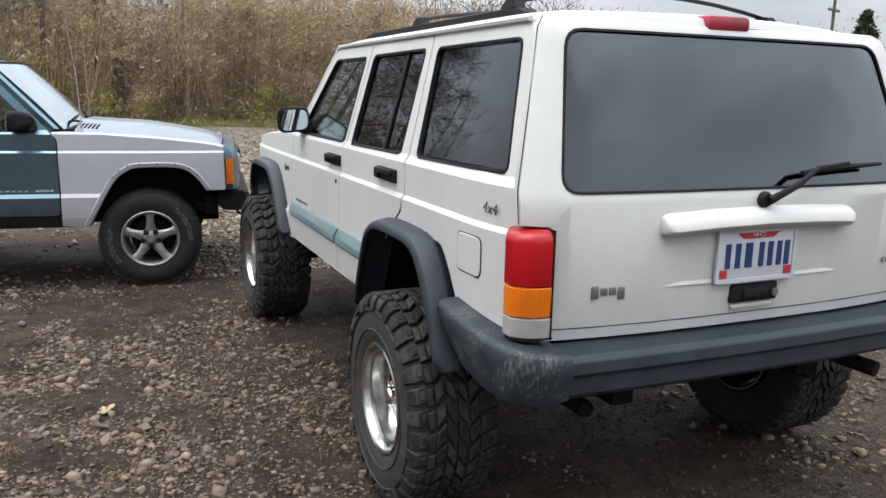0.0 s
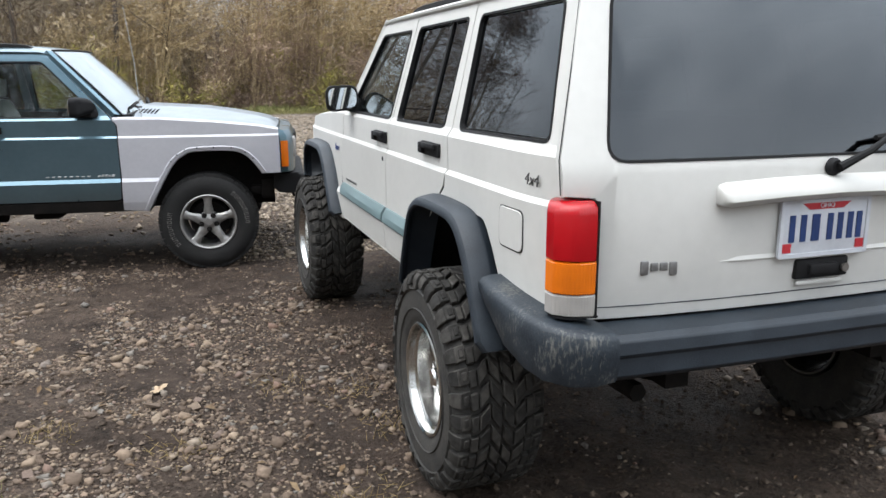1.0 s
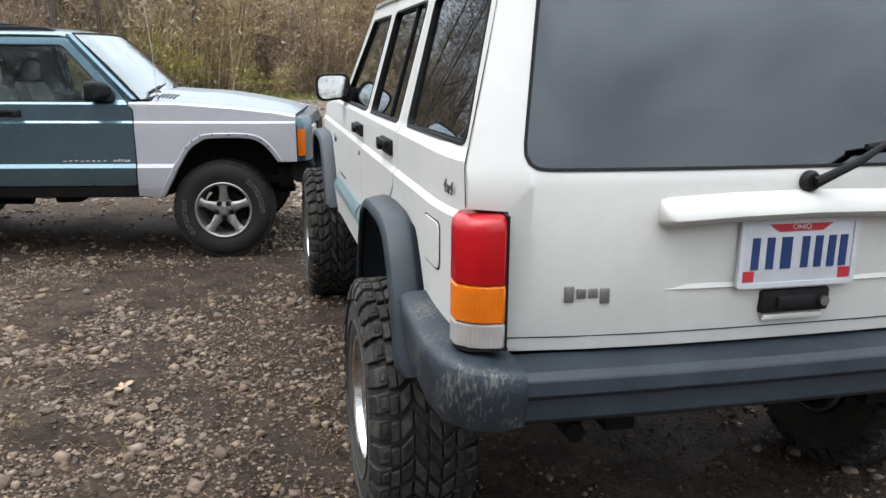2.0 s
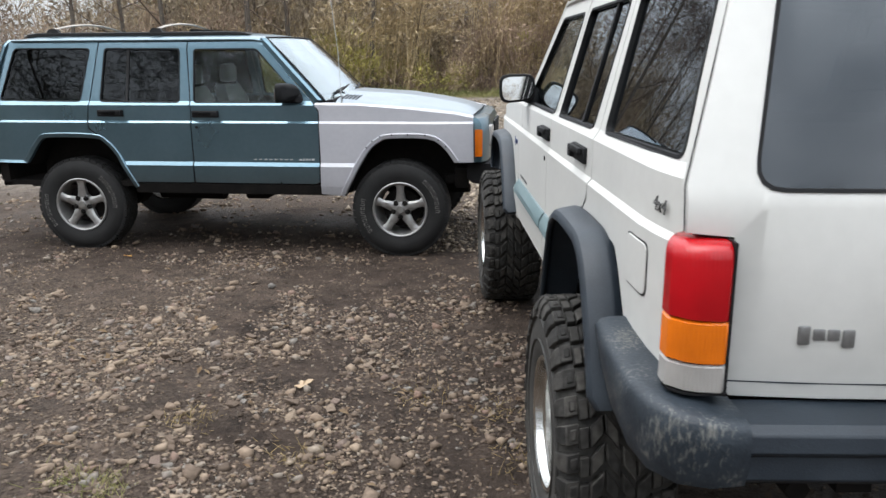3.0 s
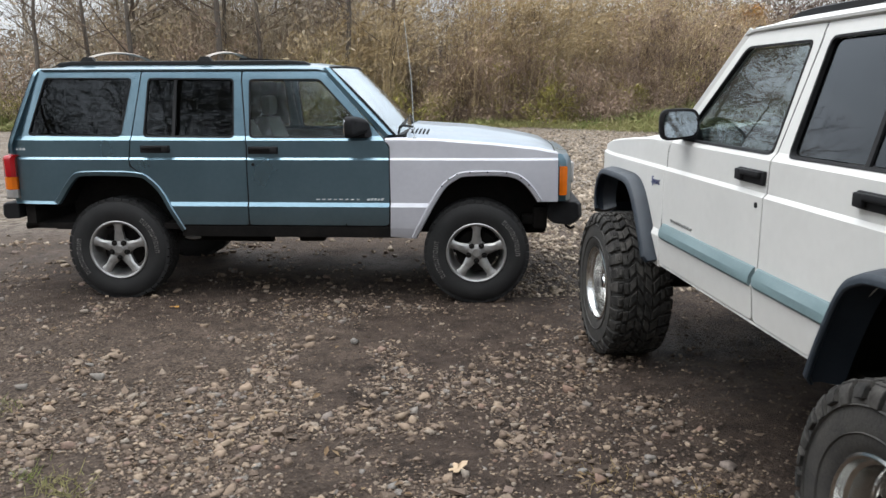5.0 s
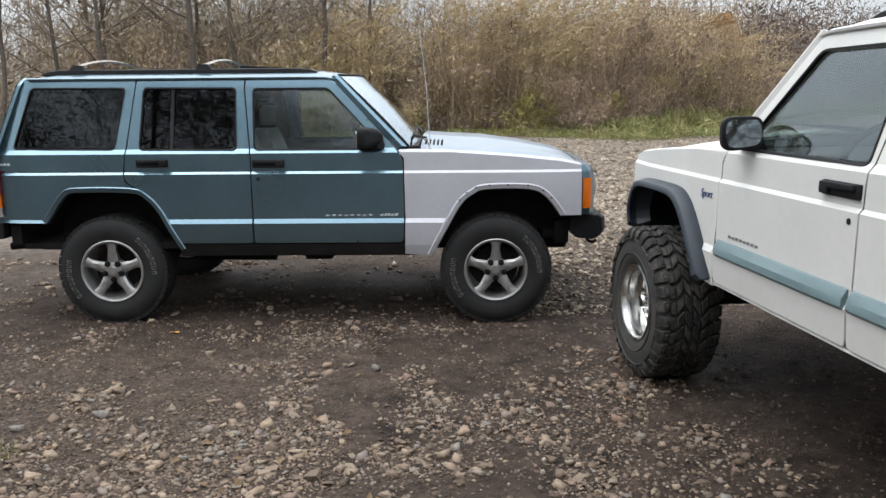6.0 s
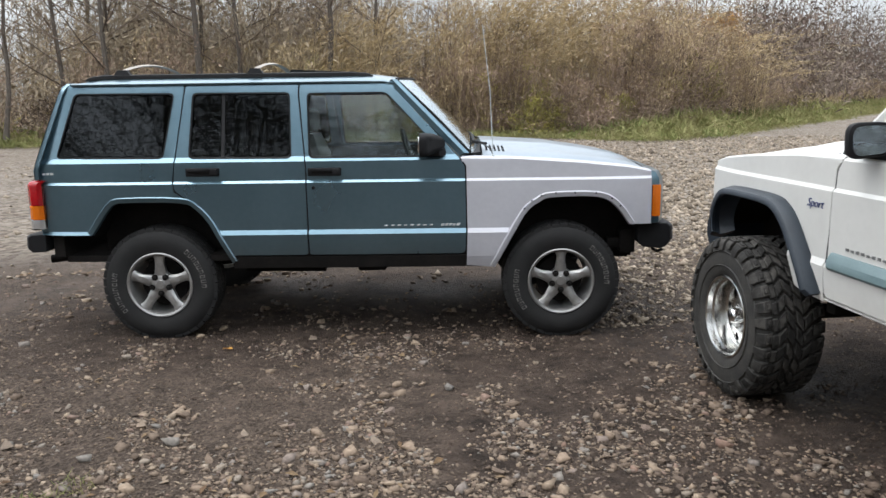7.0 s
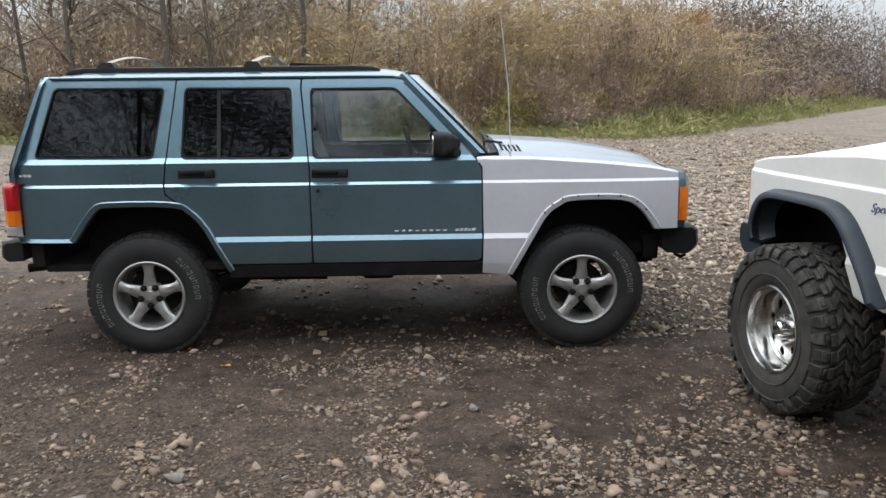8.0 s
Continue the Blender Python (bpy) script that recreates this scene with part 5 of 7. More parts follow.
    for k in range(5):
        a = 2 * math.pi * k / 5 + spin + math.pi / 2 + math.pi / 5
        bm = lathe([(0.0005, w + 0.002), (0.009, w + 0.001), (0.0125, w - 0.008), (0.0125, w - 0.03)], 6, closed=False)
        bm.transform(Matrix.Translation((0.058 * math.cos(a), 0, 0.058 * math.sin(a))))
        part("lug_nut", bm, DARK_METAL, hub)
        bm = lathe([(0.0125, w - 0.012), (0.019, w - 0.0105), (0.0195, w - 0.024), (0.0125, w - 0.024)], 16)
        bm.transform(Matrix.Translation((0.058 * math.cos(a), 0, 0.058 * math.sin(a))))
        part("lug_seat", bm, DARK_METAL, hub)
    return hub


def set_wheels(car, build, y, r, rear=1.0, shift=0.0):
    for x in (1.296, -1.288):
        for s in (-1, 1):
            q = rear if x < 0 else 1.0
            build("wheel", car, Matrix.Translation((x + shift if x < 0 else x, s * y, r * q)) @ Matrix.Rotation(0 if s > 0 else math.pi, 4, "Z") @ Matrix.Scale(q, 4))


def flare(path, s, car, lift, out=0.862):
    """Bolt-on fender flare: a deep rounded lip carried along the opening."""
    loops = []
    sec = [(0.025, -0.004), (0.027, 0.006), (0.019, 0.050), (0.014, 0.066), (0.006, 0.073), (-0.003, 0.076), (-0.012, 0.077), (-0.017, 0.072), (-0.016, 0.062), (-0.005, 0.052), (-0.003, 0.02), (-0.024, -0.05), (-0.010, -0.055)]
    k = len(path)
    for i, (x, z) in enumerate(path):
        a, b = path[max(i - 1, 0)], path[min(i + 1, k - 1)]
        t = Vector((b[0] - a[0], b[1] - a[1])).normalized()
        nx, nz = -t.y, t.x
        q = 1.0 if 0 < i < k - 1 else 0.72
        wide = 1.0 + 0.55 * min(1.0, max(0.0, (x - 1.50) / 0.13)) if z < 0.92 else 1.0
        loops.append([(x + nx * u * wide, s * (out + w_ * q), z + nz * u * wide) for u, w_ in sec])
    return part("fender_flare", loft(loops), GREY_PLASTIC, car, "dark grey plastic fender flare", lift, sharp=30)


# ---- the white wagon ----
WHITE_LIFT = 0.095
white = thing("parked_wagon", pose(2.026, 3.983, 0, 0, 0, 89.4), "white lifted four-door wagon on wide mud tyres, parked on gravel", "car", "parked wagons")
for s in (-1, 1):
    wagon_doors(white, s, WHITE_PAINT, WHITE_LIFT, True)
for s in (-1, 1):
    quarter, fender = wagon_side(white, s, WHITE_PAINT, WHITE_PAINT, WHITE_LIFT)
    if s > 0:
        fuel = sheet(rounded([(-1.822, 0.852), (-1.667, 0.852), (-1.667, 0.973), (-1.822, 0.973)], 0.025), [], lambda x, z: (x, side_y(x, z) + 0.0035, z), lambda x, z: (0, -0.012, 0), ub=(-1.75, -1.7), vb=ZCUTS)
        part("fuel_door", fuel, WHITE_PAINT, quarter, "", 0, 0.003)
        ring_ = sheet(rounded([(-1.8255, 0.8485), (-1.6635, 0.8485), (-1.6635, 0.9765), (-1.8255, 0.9765)], 0.027), [rounded([(-1.822, 0.852), (-1.667, 0.852), (-1.667, 0.973), (-1.822, 0.973)], 0.025)], lambda x, z: (x, side_y(x, z) + 0.0015, z), lambda x, z: (0, -0.012, 0), vb=ZCUTS)
        part("fuel_door_gap", ring_, TRIM_BLACK, quarter)
        lettering("4x4", 0.050, Matrix.Translation((-1.842, side_y(-1.842, 1.075) + 0.002, 1.068)) @ Matrix(((-1.25, 0, 0, 0), (0, 0, 1, 0), (0, 1, 0, 0), (0, 0, 0, 1))), BADGE_DARK, quarter, "drive_badge", "dark four-wheel-drive badge", 0.2)
        fd_ = [o for o in white.children if o.name.startswith("front_door")][1]
        text_bars("model_badge", 0.315, [0.019, 0.016, 0.018, 0.016, 0.019, 0.016, 0.017, 0.018], 0.016, 0.774, 0.0125, s, fd_, BADGE_GREY, "dark lettering bars")
        lettering("Sport", 0.054, Matrix.Translation((0.805, side_y(0.805, 0.94) + 0.002, 0.942)) @ Matrix(((-1, 0, 0, 0), (0, 0, 1, 0), (0, 1, 0, 0), (0, 0, 0, 1))), BADGE_BLUE, fender, "trim_badge", "dark blue slanted trim badge", 0.35)
wagon_roof(white, WHITE_PAINT, WHITE_LIFT)
wagon_front(white, WHITE_PAINT, WHITE_PAINT, WHITE_LIFT)
wagon_gate(white, WHITE_PAINT, WHITE_LIFT, True)
wagon_inside(white, WHITE_LIFT)
for s in (-1, 1):
    side_mirror(white, s, WHITE_LIFT)
    flare(smooth_path([(0.73, 0.545), (0.81, 0.67), (0.93, 0.82), (1.02, 0.892), (1.12, 0.918), (1.32, 0.922), (1.50, 0.918), (1.585, 0.892), (1.64, 0.83), (1.662, 0.76), (1.655, 0.70), (1.635, 0.665)]), s, white, WHITE_LIFT)
    flare(smooth_path([(-0.82, 0.52), (-0.87, 0.66), (-0.955, 0.835), (-1.03, 0.892), (-1.12, 0.912), (-1.30, 0.916), (-1.45, 0.905), (-1.545, 0.845), (-1.64, 0.70), (-1.72, 0.53)][::-1]), s, white, WHITE_LIFT - 0.008, 0.878)
roof_rack(white, (-1.44, -0.60), WHITE_LIFT, TRIM_BLACK, -1.56)
under_parts(white, WHITE_LIFT, 0.40)
set_wheels(white, mud_wheel, 0.855, 0.394, 0.972, -0.018)


def big_bumper(car, lift):
    """Rear bumper: a broad bar with a stepped face and wrap-round end caps."""
    sec = [(-2.025, 0.692), (-2.140, 0.690), (-2.160, 0.676), (-2.167, 0.640), (-2.155, 0.632), (-2.159, 0.580), (-2.135, 0.562), (-2.025, 0.562)]
    loops = []
    for y in (-0.745, -0.5, -0.2, 0, 0.2, 0.5, 0.745):
        loops.append([(x - 0.02 * (1 - (y / 0.745) ** 2), y, z) for x, z in sec])
    bar = part("rear_bumper", loft(loops), GREY_PLASTIC, car, "dark grey plastic rear bumper", lift, 0.004)
    for s in (-1, 1):
        path = [(-2.025, -2.170, 0.735, 0.735, 0.560, 0.700), (-2.025, -2.173, 0.80, 0.80, 0.556, 0.708), (-2.035, -2.150, 0.80, 0.87, 0.556, 0.716), (-1.995, -2.085, 0.80, 0.920, 0.558, 0.722), (-1.945, -1.995, 0.80, 0.940, 0.566, 0.728), (-1.840, -1.860, 0.80, 0.945, 0.590, 0.740), (-1.740, -1.745, 0.80, 0.942, 0.650, 0.752), (-1.675, -1.680, 0.80, 0.938, 0.700, 0.758)]
        loops = []
        for xi, xo, yi, yo, zb, zt in path:
            p, q = Vector((xi, s * yi, 0)), Vector((xo, s * yo, 0))
            if (q - p).length < 0.02:
                p = q + Vector((0.1, 0, 0)) if abs(q.x - p.x) > 0.01 else q - Vector((0, s * 0.1, 0))
            d = (q - p).normalized()
            zs = ((p, zt), (q - d * 0.040, zt), (q - d * 0.014, zt - 0.005), (q - d * 0.003, zt - 0.018), (q, zt * 0.62 + zb * 0.38), (q - d * 0.003, zt * 0.3 + zb * 0.7), (q - d * 0.016, zb + 0.006), (q - d * 0.045, zb), (p, zb))
            loops.append([(v.x, v.y, z) for v, z in zs])
        part("bumper_end_cap", loft(loops), SCUFFED, bar, "scuffed dark end cap", 0, sharp=40)
    return bar


def steel_bumper(car, front, lift, mat_=TRIM_BLACK, half=0.72):
    if front:
        sec = [(1.80, 0.705), (2.015, 0.705), (2.04, 0.685), (2.045, 0.60), (2.015, 0.555), (1.95, 0.538), (1.84, 0.55), (1.80, 0.585)]
        ys, nm = (-half, 0.06 - half, -0.3, 0, 0.3, half - 0.06, half), "front_bumper"
    else:
        sec = [(-2.0, 0.69), (-2.12, 0.69), (-2.14, 0.675), (-2.145, 0.60), (-2.12, 0.575), (-2.0, 0.58)]
        ys, nm = (-0.84, -0.80, -0.4, 0, 0.4, 0.80, 0.84), "rear_bumper"
    loops = []
    for y in ys:
        e = 0.03 if abs(y) > abs(ys[1]) else 0.0
        loops.append([(x - (e if front else -e) * (1 if abs(x) > 2 else 0), y, z) for x, z in sec])
    return part(nm, loft(loops), mat_, car, "plain black bumper", lift, 0.006)


big_bumper(white, WHITE_LIFT)
steel_bumper(white, True, WHITE_LIFT, GREY_PLASTIC, 0.78)

# ---- the blue wagon ----
blue = thing("parked_wagon", pose(-0.686, 7.377, 0, 0, 0, -8.2), "teal-blue four-door wagon with bare silver fenders, parked on gravel", "car", "parked wagons")
for s in (-1, 1):
    wagon_doors(blue, s, BLUE_PAINT, 0.0, False)
for s in (-1, 1):
    quarter, fender = wagon_side(blue, s, BLUE_PAINT, SILVER_PAINT, 0.0)
    if s < 0:
        fd_ = [o for o in blue.children if o.name.startswith("front_door")][0]
        text_bars("model_badge", 0.175, [0.024, 0.020, 0.022, 0.020, 0.024, 0.020, 0.022, 0.020], 0.019, 0.729, 0.009, s, fd_, BADGE_PALE, "pale lettering bars", 0.2)
        text_bars("trim_badge", 0.53, [0.02, 0.016, 0.016, 0.016, 0.02], 0.007, 0.727, 0.016, s, fd_, BADGE_PALE, "pale script bars", 0.5)
        text_bars("drive_badge", -1.985, [0.02, 0.018, 0.02], 0.009, 1.07, 0.015, s, quarter, BADGE_PALE, "pale badge bars")
        for x, z in ((1.055, 0.83), (1.10, 0.878), (1.16, 0.912), (1.25, 0.926), (1.37, 0.927), (1.50, 0.924), (1.60, 0.888), (1.655, 0.84)):
            bm = lathe([(0.0005, 0.004), (0.006, 0.002), (0.006, 0.0)], 8, closed=False)
            bm.transform(Matrix.Translation((x, s * (side_y(x, z) + 0.011), z)) @ Matrix.Rotation(math.pi, 4, "Z"))
            part("bolt_hole", bm, TRIM_BLACK, fender)
wagon_roof(blue, BLUE_PAINT, 0.0)
wagon_front(blue, BLUE_PAINT, HOOD_PAINT, 0.0)
wagon_gate(blue, BLUE_PAINT, 0.0, False)
wagon_inside(blue, 0.0)
for s in (-1, 1):
    side_mirror(blue, s, 0.0)
rack = roof_rack(blue, (-1.52, -0.66), 0.0, RACK_TAN)
under_parts(blue, 0.0, 0.35)
bm = tube([(1.93, -0.52, 0.56), (1.95, -0.53, 0.50), (1.98, -0.54, 0.485), (2.01, -0.54, 0.50)], 0.011, 8)
part("tow_hook", bm, DARK_METAL, blue, "dark bent tow hook")
part("bumper_bracket", boxes((1.70, 1.80, -0.66, -0.56, 0.50, 0.66, 0.012), (1.62, 1.72, -0.64, -0.58, 0.53, 0.60, 0.01)), DARK_METAL, blue)
set_wheels(blue, road_wheel, 0.722, 0.352, 1.0, -0.006)
steel_bumper(blue, True, 0.0)
steel_bumper(blue, False, 0.0)
part("hitch_receiver", boxes((-2.09, -1.92, -0.04, 0.04, 0.52, 0.60, 0.008), (-1.98, -1.92, -0.50, 0.50, 0.53, 0.585, 0.01)), DARK_METAL, blue, "black square hitch receiver under the bumper")
bm = loft([[(-0.48, y, 1.69), (-0.47, y, 1.712), (-0.46, y, 1.718), (-0.05, y, 1.695), (-0.03, y, 1.682)] for y in (-0.38, 0, 0.38)])
part("sunroof", bm, TRIM_BLACK, blue, "dark tilted sunroof panel")
bm = tube([(0.862, -0.80, 1.13), (0.862, -0.80, 1.165)], [0.016, 0.010], 8)
tube([(0.862, -0.80, 1.16), (0.845, -0.80, 1.55), (0.80, -0.80, 1.95)], [0.003, 0.0025, 0.002], 6, bm)
part("antenna", bm, BADGE_PALE, blue, "thin pale whip antenna")
part("antenna_cable", tube([(0.73, -0.52, 1.225), (0.80, -0.60, 1.222), (0.84, -0.70, 1.205), (0.858, -0.77, 1.175), (0.862, -0.80, 1.15)], 0.0035, 6), TRIM_BLACK, blue, "black antenna lead across the hood")
for s in (-1, 1):
    pts = [(2.01, s * 0.33, 0.60), (2.05, s * 0.33, 0.57), (2.07, s * 0.33, 0.54), (2.05, s * 0.33, 0.515), (2.02, s * 0.33, 0.53)]
    part("tow_hook", tube(pts, 0.012, 8), DARK_METAL, blue, "dark tow hook")

# ---- ground ----
rng = np.random.default_rng(7)


def ground_z(x, y):
    near = max(0.0, 1 - max(0.0, math.hypot(x, y - 4) - 12) / 12)
    z = 0.016 * noise.noise((x * 0.55, y * 0.55, 3.1)) + 0.009 * noise.noise((x * 2.3, y * 2.3, 8.0))
    return z * near + (0.05 * noise.noise((x * 0.09, y * 0.09, 1.0)) * (1 - near)) - 0.004


def axis_steps(lo, hi, far):
    a = list(np.arange(lo, hi, 0.12))
    step, v, left = 0.15, lo, []
    while v > -far:
        step *= 1.22
        v -= step
        left.append(v)
    step, v, right = 0.15, hi, []
    while v < far:
        step *= 1.22
        v += step
        right.append(v)
    return left[::-1] + a + right


gx, gy = axis_steps(-5.0, 5.0, 1500), axis_steps(0.0, 10.0, 1500)
verts = [(x, y, ground_z(x, y)) for y in gy for x in gx]
w_ = len(gx)
faces = [(j * w_ + i, j * w_ + i + 1, (j + 1) * w_ + i + 1, (j + 1) * w_ + i) for j in range(len(gy) - 1) for i in range(w_ - 1)]
gm = bpy.data.meshes.new("ground")
gm.from_pydata(verts, [], faces)
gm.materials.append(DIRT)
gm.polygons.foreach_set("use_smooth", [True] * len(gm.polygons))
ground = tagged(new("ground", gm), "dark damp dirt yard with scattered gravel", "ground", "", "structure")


def fast_mesh(name, v, f, material, smooth=False):
    """A mesh from arrays of points and triangles."""
    me = bpy.data.meshes.new(name)
    v, f = np.asarray(v, np.float32), np.asarray(f, np.int32)
    me.vertices.add(len(v))
    me.vertices.foreach_set("co", v.ravel())
    me.loops.add(f.size)
    me.loops.foreach_set("vertex_index", f.ravel())
    me.polygons.add(len(f))
    me.polygons.foreach_set("loop_start", np.arange(0, f.size, 3, dtype=np.int32))
    me.polygons.foreach_set("loop_total", np.full(len(f), 3, np.int32))
    me.update()
    me.validate()
    me.materials.append(material)
    if smooth:
        me.polygons.foreach_set("use_smooth", [True] * len(me.polygons))
    return me


class Heap:
    """Gathers many small pieces into one mesh."""

    def __init__(self):
        self.v, self.f, self.n = [], [], 0

    def add(self, v, f):
        self.v.append(v.reshape(-1, 3))
        self.f.append(f.reshape(-1, 3) + self.n)
        self.n += len(self.v[-1])

    def stems(self, base, tip, bend, r0, r1, k=3):
        """Tapered three-sided stems; all rows of points at once."""
        n = len(base)
        t = np.linspace(0, 1, k)[None, :, None]
        p = base[:, None, :] + (tip - base)[:, None, :] * t + bend[:, None, :] * (t * t - t)
        r = (np.asarray(r0).reshape(-1, 1) * (1 - t[..., 0]) + np.asarray(r1).reshape(-1, 1) * t[..., 0])
        d = tip - base
        d /= np.linalg.norm(d, axis=1, keepdims=True) + 1e-9
        ref = np.where(np.abs(d[:, 2:3]) > 0.8, np.array([[1.0, 0, 0]]), np.array([[0, 0, 1.0]]))
        u = np.cross(d, ref)
        u /= np.linalg.norm(u, axis=1, keepdims=True) + 1e-9
        w = np.cross(d, u)
        ang = np.arange(3) * 2 * np.pi / 3
        off = u[:, None, :] * np.cos(ang)[None, :, None] + w[:, None, :] * np.sin(ang)[None, :, None]
        v = p[:, :, None, :] + off[:, None, :, :] * r[:, :, None, None]
        base_i = (np.arange(n) * k * 3)[:, None, None]
        tri = []
        for s in range(k - 1):
            for q in range(3):
                a, b = s * 3 + q, s * 3 + (q + 1) % 3
                tri += [(a, b, b + 3), (a, b + 3, a + 3)]
        self.add(v, base_i + np.array(tri)[None])

    def flecks(self, centre, size, tall=1.6, upright=0.0, along=None):
        """Small bent leaves or twig ends: two triangles each with a fold."""
        n = len(centre)
        a = rng.normal(size=(n, 3))
        a[:, 2] += upright * 3
        if along is not None:
            a = along + a * 0.38
        a /= np.linalg.norm(a, axis=1, keepdims=True)
        b = np.cross(a, rng.normal(size=(n, 3)))
        b /= np.linalg.norm(b, axis=1, keepdims=True) + 1e-9
        c = np.cross(a, b)
        s = np.asarray(size).reshape(-1, 1)
        v = np.stack([centre - a * s * tall, centre + b * s * 0.5 + c * s * 0.15, centre + a * s * tall, centre - b * s * 0.5 + c * s * 0.15], 1)
        i = (np.arange(n) * 4)[:, None, None]
        self.add(v, i + np.array([(0, 1, 2), (0, 2, 3)])[None])

    def place(self, name, material, label, category, kind="stuff"):
        ob = new(name, fast_mesh(name, np.concatenate(self.v), np.concatenate(self.f), material))
        return tagged(ob, label, category, "", kind)


# ---- brush, grass and woods ----
def edge_y(x):
    """Where the brush begins, beyond the gravel and the verge."""
    return np.interp(x, (-34, 5, 8, 13, 18.6, 30, 56, 80), (31.5, 32.5, 31.5, 33.0, 39.5, 52.5, 81.0, 106.0)) + 0.7 * np.sin(x * 0.45) + 0.4 * np.sin(x * 1.1 + 1)


def verge_y(x):
    """Where the gravel ends and the grass begins."""
    return np.interp(x, (-34, 5.5, 8, 9.5, 12.9, 16, 30.7, 56, 80), (29.5, 31.0, 29.0, 26.4, 28.8, 32.0, 47.2, 73.5, 98.0)) + 0.25 * np.sin(x * 1.3)


def tallness(x):
    """The brush is low before the woods, tallest in the middle, and falls away along the lane."""
    return np.interp(x, (-34, -4, 0, 6, 18, 23, 32, 60), (1.0, 1.0, 1.3, 1.5, 1.4, 1.0, 0.85, 0.8))


def ring_spots(n, deep):
    """Spots in the brush all round the yard: along its far edge, and nearer on the other sides."""
    out = []
    while len(out) < n:
        k = rng.random()
        if k < 0.8:
            x = rng.uniform(-34, 66) if rng.random() < 0.5 else rng.uniform(-12, 28)
            out.append((x, float(edge_y(np.array(x))) + rng.random() ** 1.5 * deep))
        elif k < 0.9:
            y = rng.uniform(-25, 30)
            out.append((-27 - rng.random() * deep + 2 * math.sin(y * 0.3), y))
        else:
            x = rng.uniform(-26, 40)
            out.append((x, -24 - rng.random() * deep))
    return np.array(out)


def patch(x, y, k):
    return np.array([noise.noise((a * 0.11, b * 0.11, k)) for a, b in zip(x, y)])


def brush_layer(name, n, per, hlo, hhi, spread, material, label, leaf, leaf_n, seed_k, thresh, deep=9.0, twig=2, back=0.0):
    heap = Heap()
    sp = ring_spots(n, deep)
    sp[:, 1] += np.where(sp[:, 1] > 25, back, -back)
    keep = (patch(sp[:, 0], sp[:, 1], seed_k) > thresh) & ((back == 0) | (sp[:, 0] < 2) | (rng.random(len(sp)) < 0.25)) & ((back == 0) | (sp[:, 0] > -15.5) | (sp[:, 1] < 20))
    sp = sp[keep]
    depth = np.clip((sp[:, 1] - edge_y(sp[:, 0])) / deep, 0, 1)
    right = np.where(back > 0, 1.0, tallness(sp[:, 0]))
    lumps = 0.95 + 0.75 * patch(sp[:, 0] * 2.2, sp[:, 1] * 2.2, seed_k + 40)
    hh = lumps * (hlo + (hhi - hlo) * rng.random(len(sp))) * (0.62 + 0.5 * depth) * right
    c = np.repeat(sp, per, 0)
    h = np.repeat(hh, per) * rng.uniform(0.55, 1.0, len(c))
    base = np.column_stack([c + rng.normal(size=(len(c), 2)) * spread * 0.35, np.zeros(len(c))])
    lean = rng.normal(size=(len(c), 2)) * spread * 0.55
    tip = base + np.column_stack([lean, h])
    bend = np.column_stack([rng.normal(size=(len(c), 2)) * 0.5, np.zeros(len(c))])
    heap.stems(base, tip, bend, rng.uniform(0.010, 0.02, len(c)), np.full(len(c), 0.003), 2 if back else 3)
    for _ in range(twig):
        t = rng.uniform(0.35, 0.9, (len(c), 1))
        p = base + (tip - base) * t + bend * (t * t - t)
        q = p + np.column_stack([rng.normal(size=(len(c), 2)) * 0.35, rng.uniform(0.15, 0.8, len(c))])
        heap.stems(p, q, np.zeros_like(p), np.full(len(c), 0.006), np.full(len(c), 0.002), 2)
    for _ in range(leaf_n):
        t = rng.uniform(0.12, 1.0, (len(c), 1)) ** 0.8
        p = base + (tip - base) * t + bend * (t * t - t) + rng.normal(size=(len(c), 3)) * (0.16 + 0.1 * t)
        p[:, 2] = np.maximum(p[:, 2], 0.05)
        heap.flecks(p, rng.uniform(0.5, 1.3, len(c)) * leaf)
    return heap.place(name, material, label, "brush")


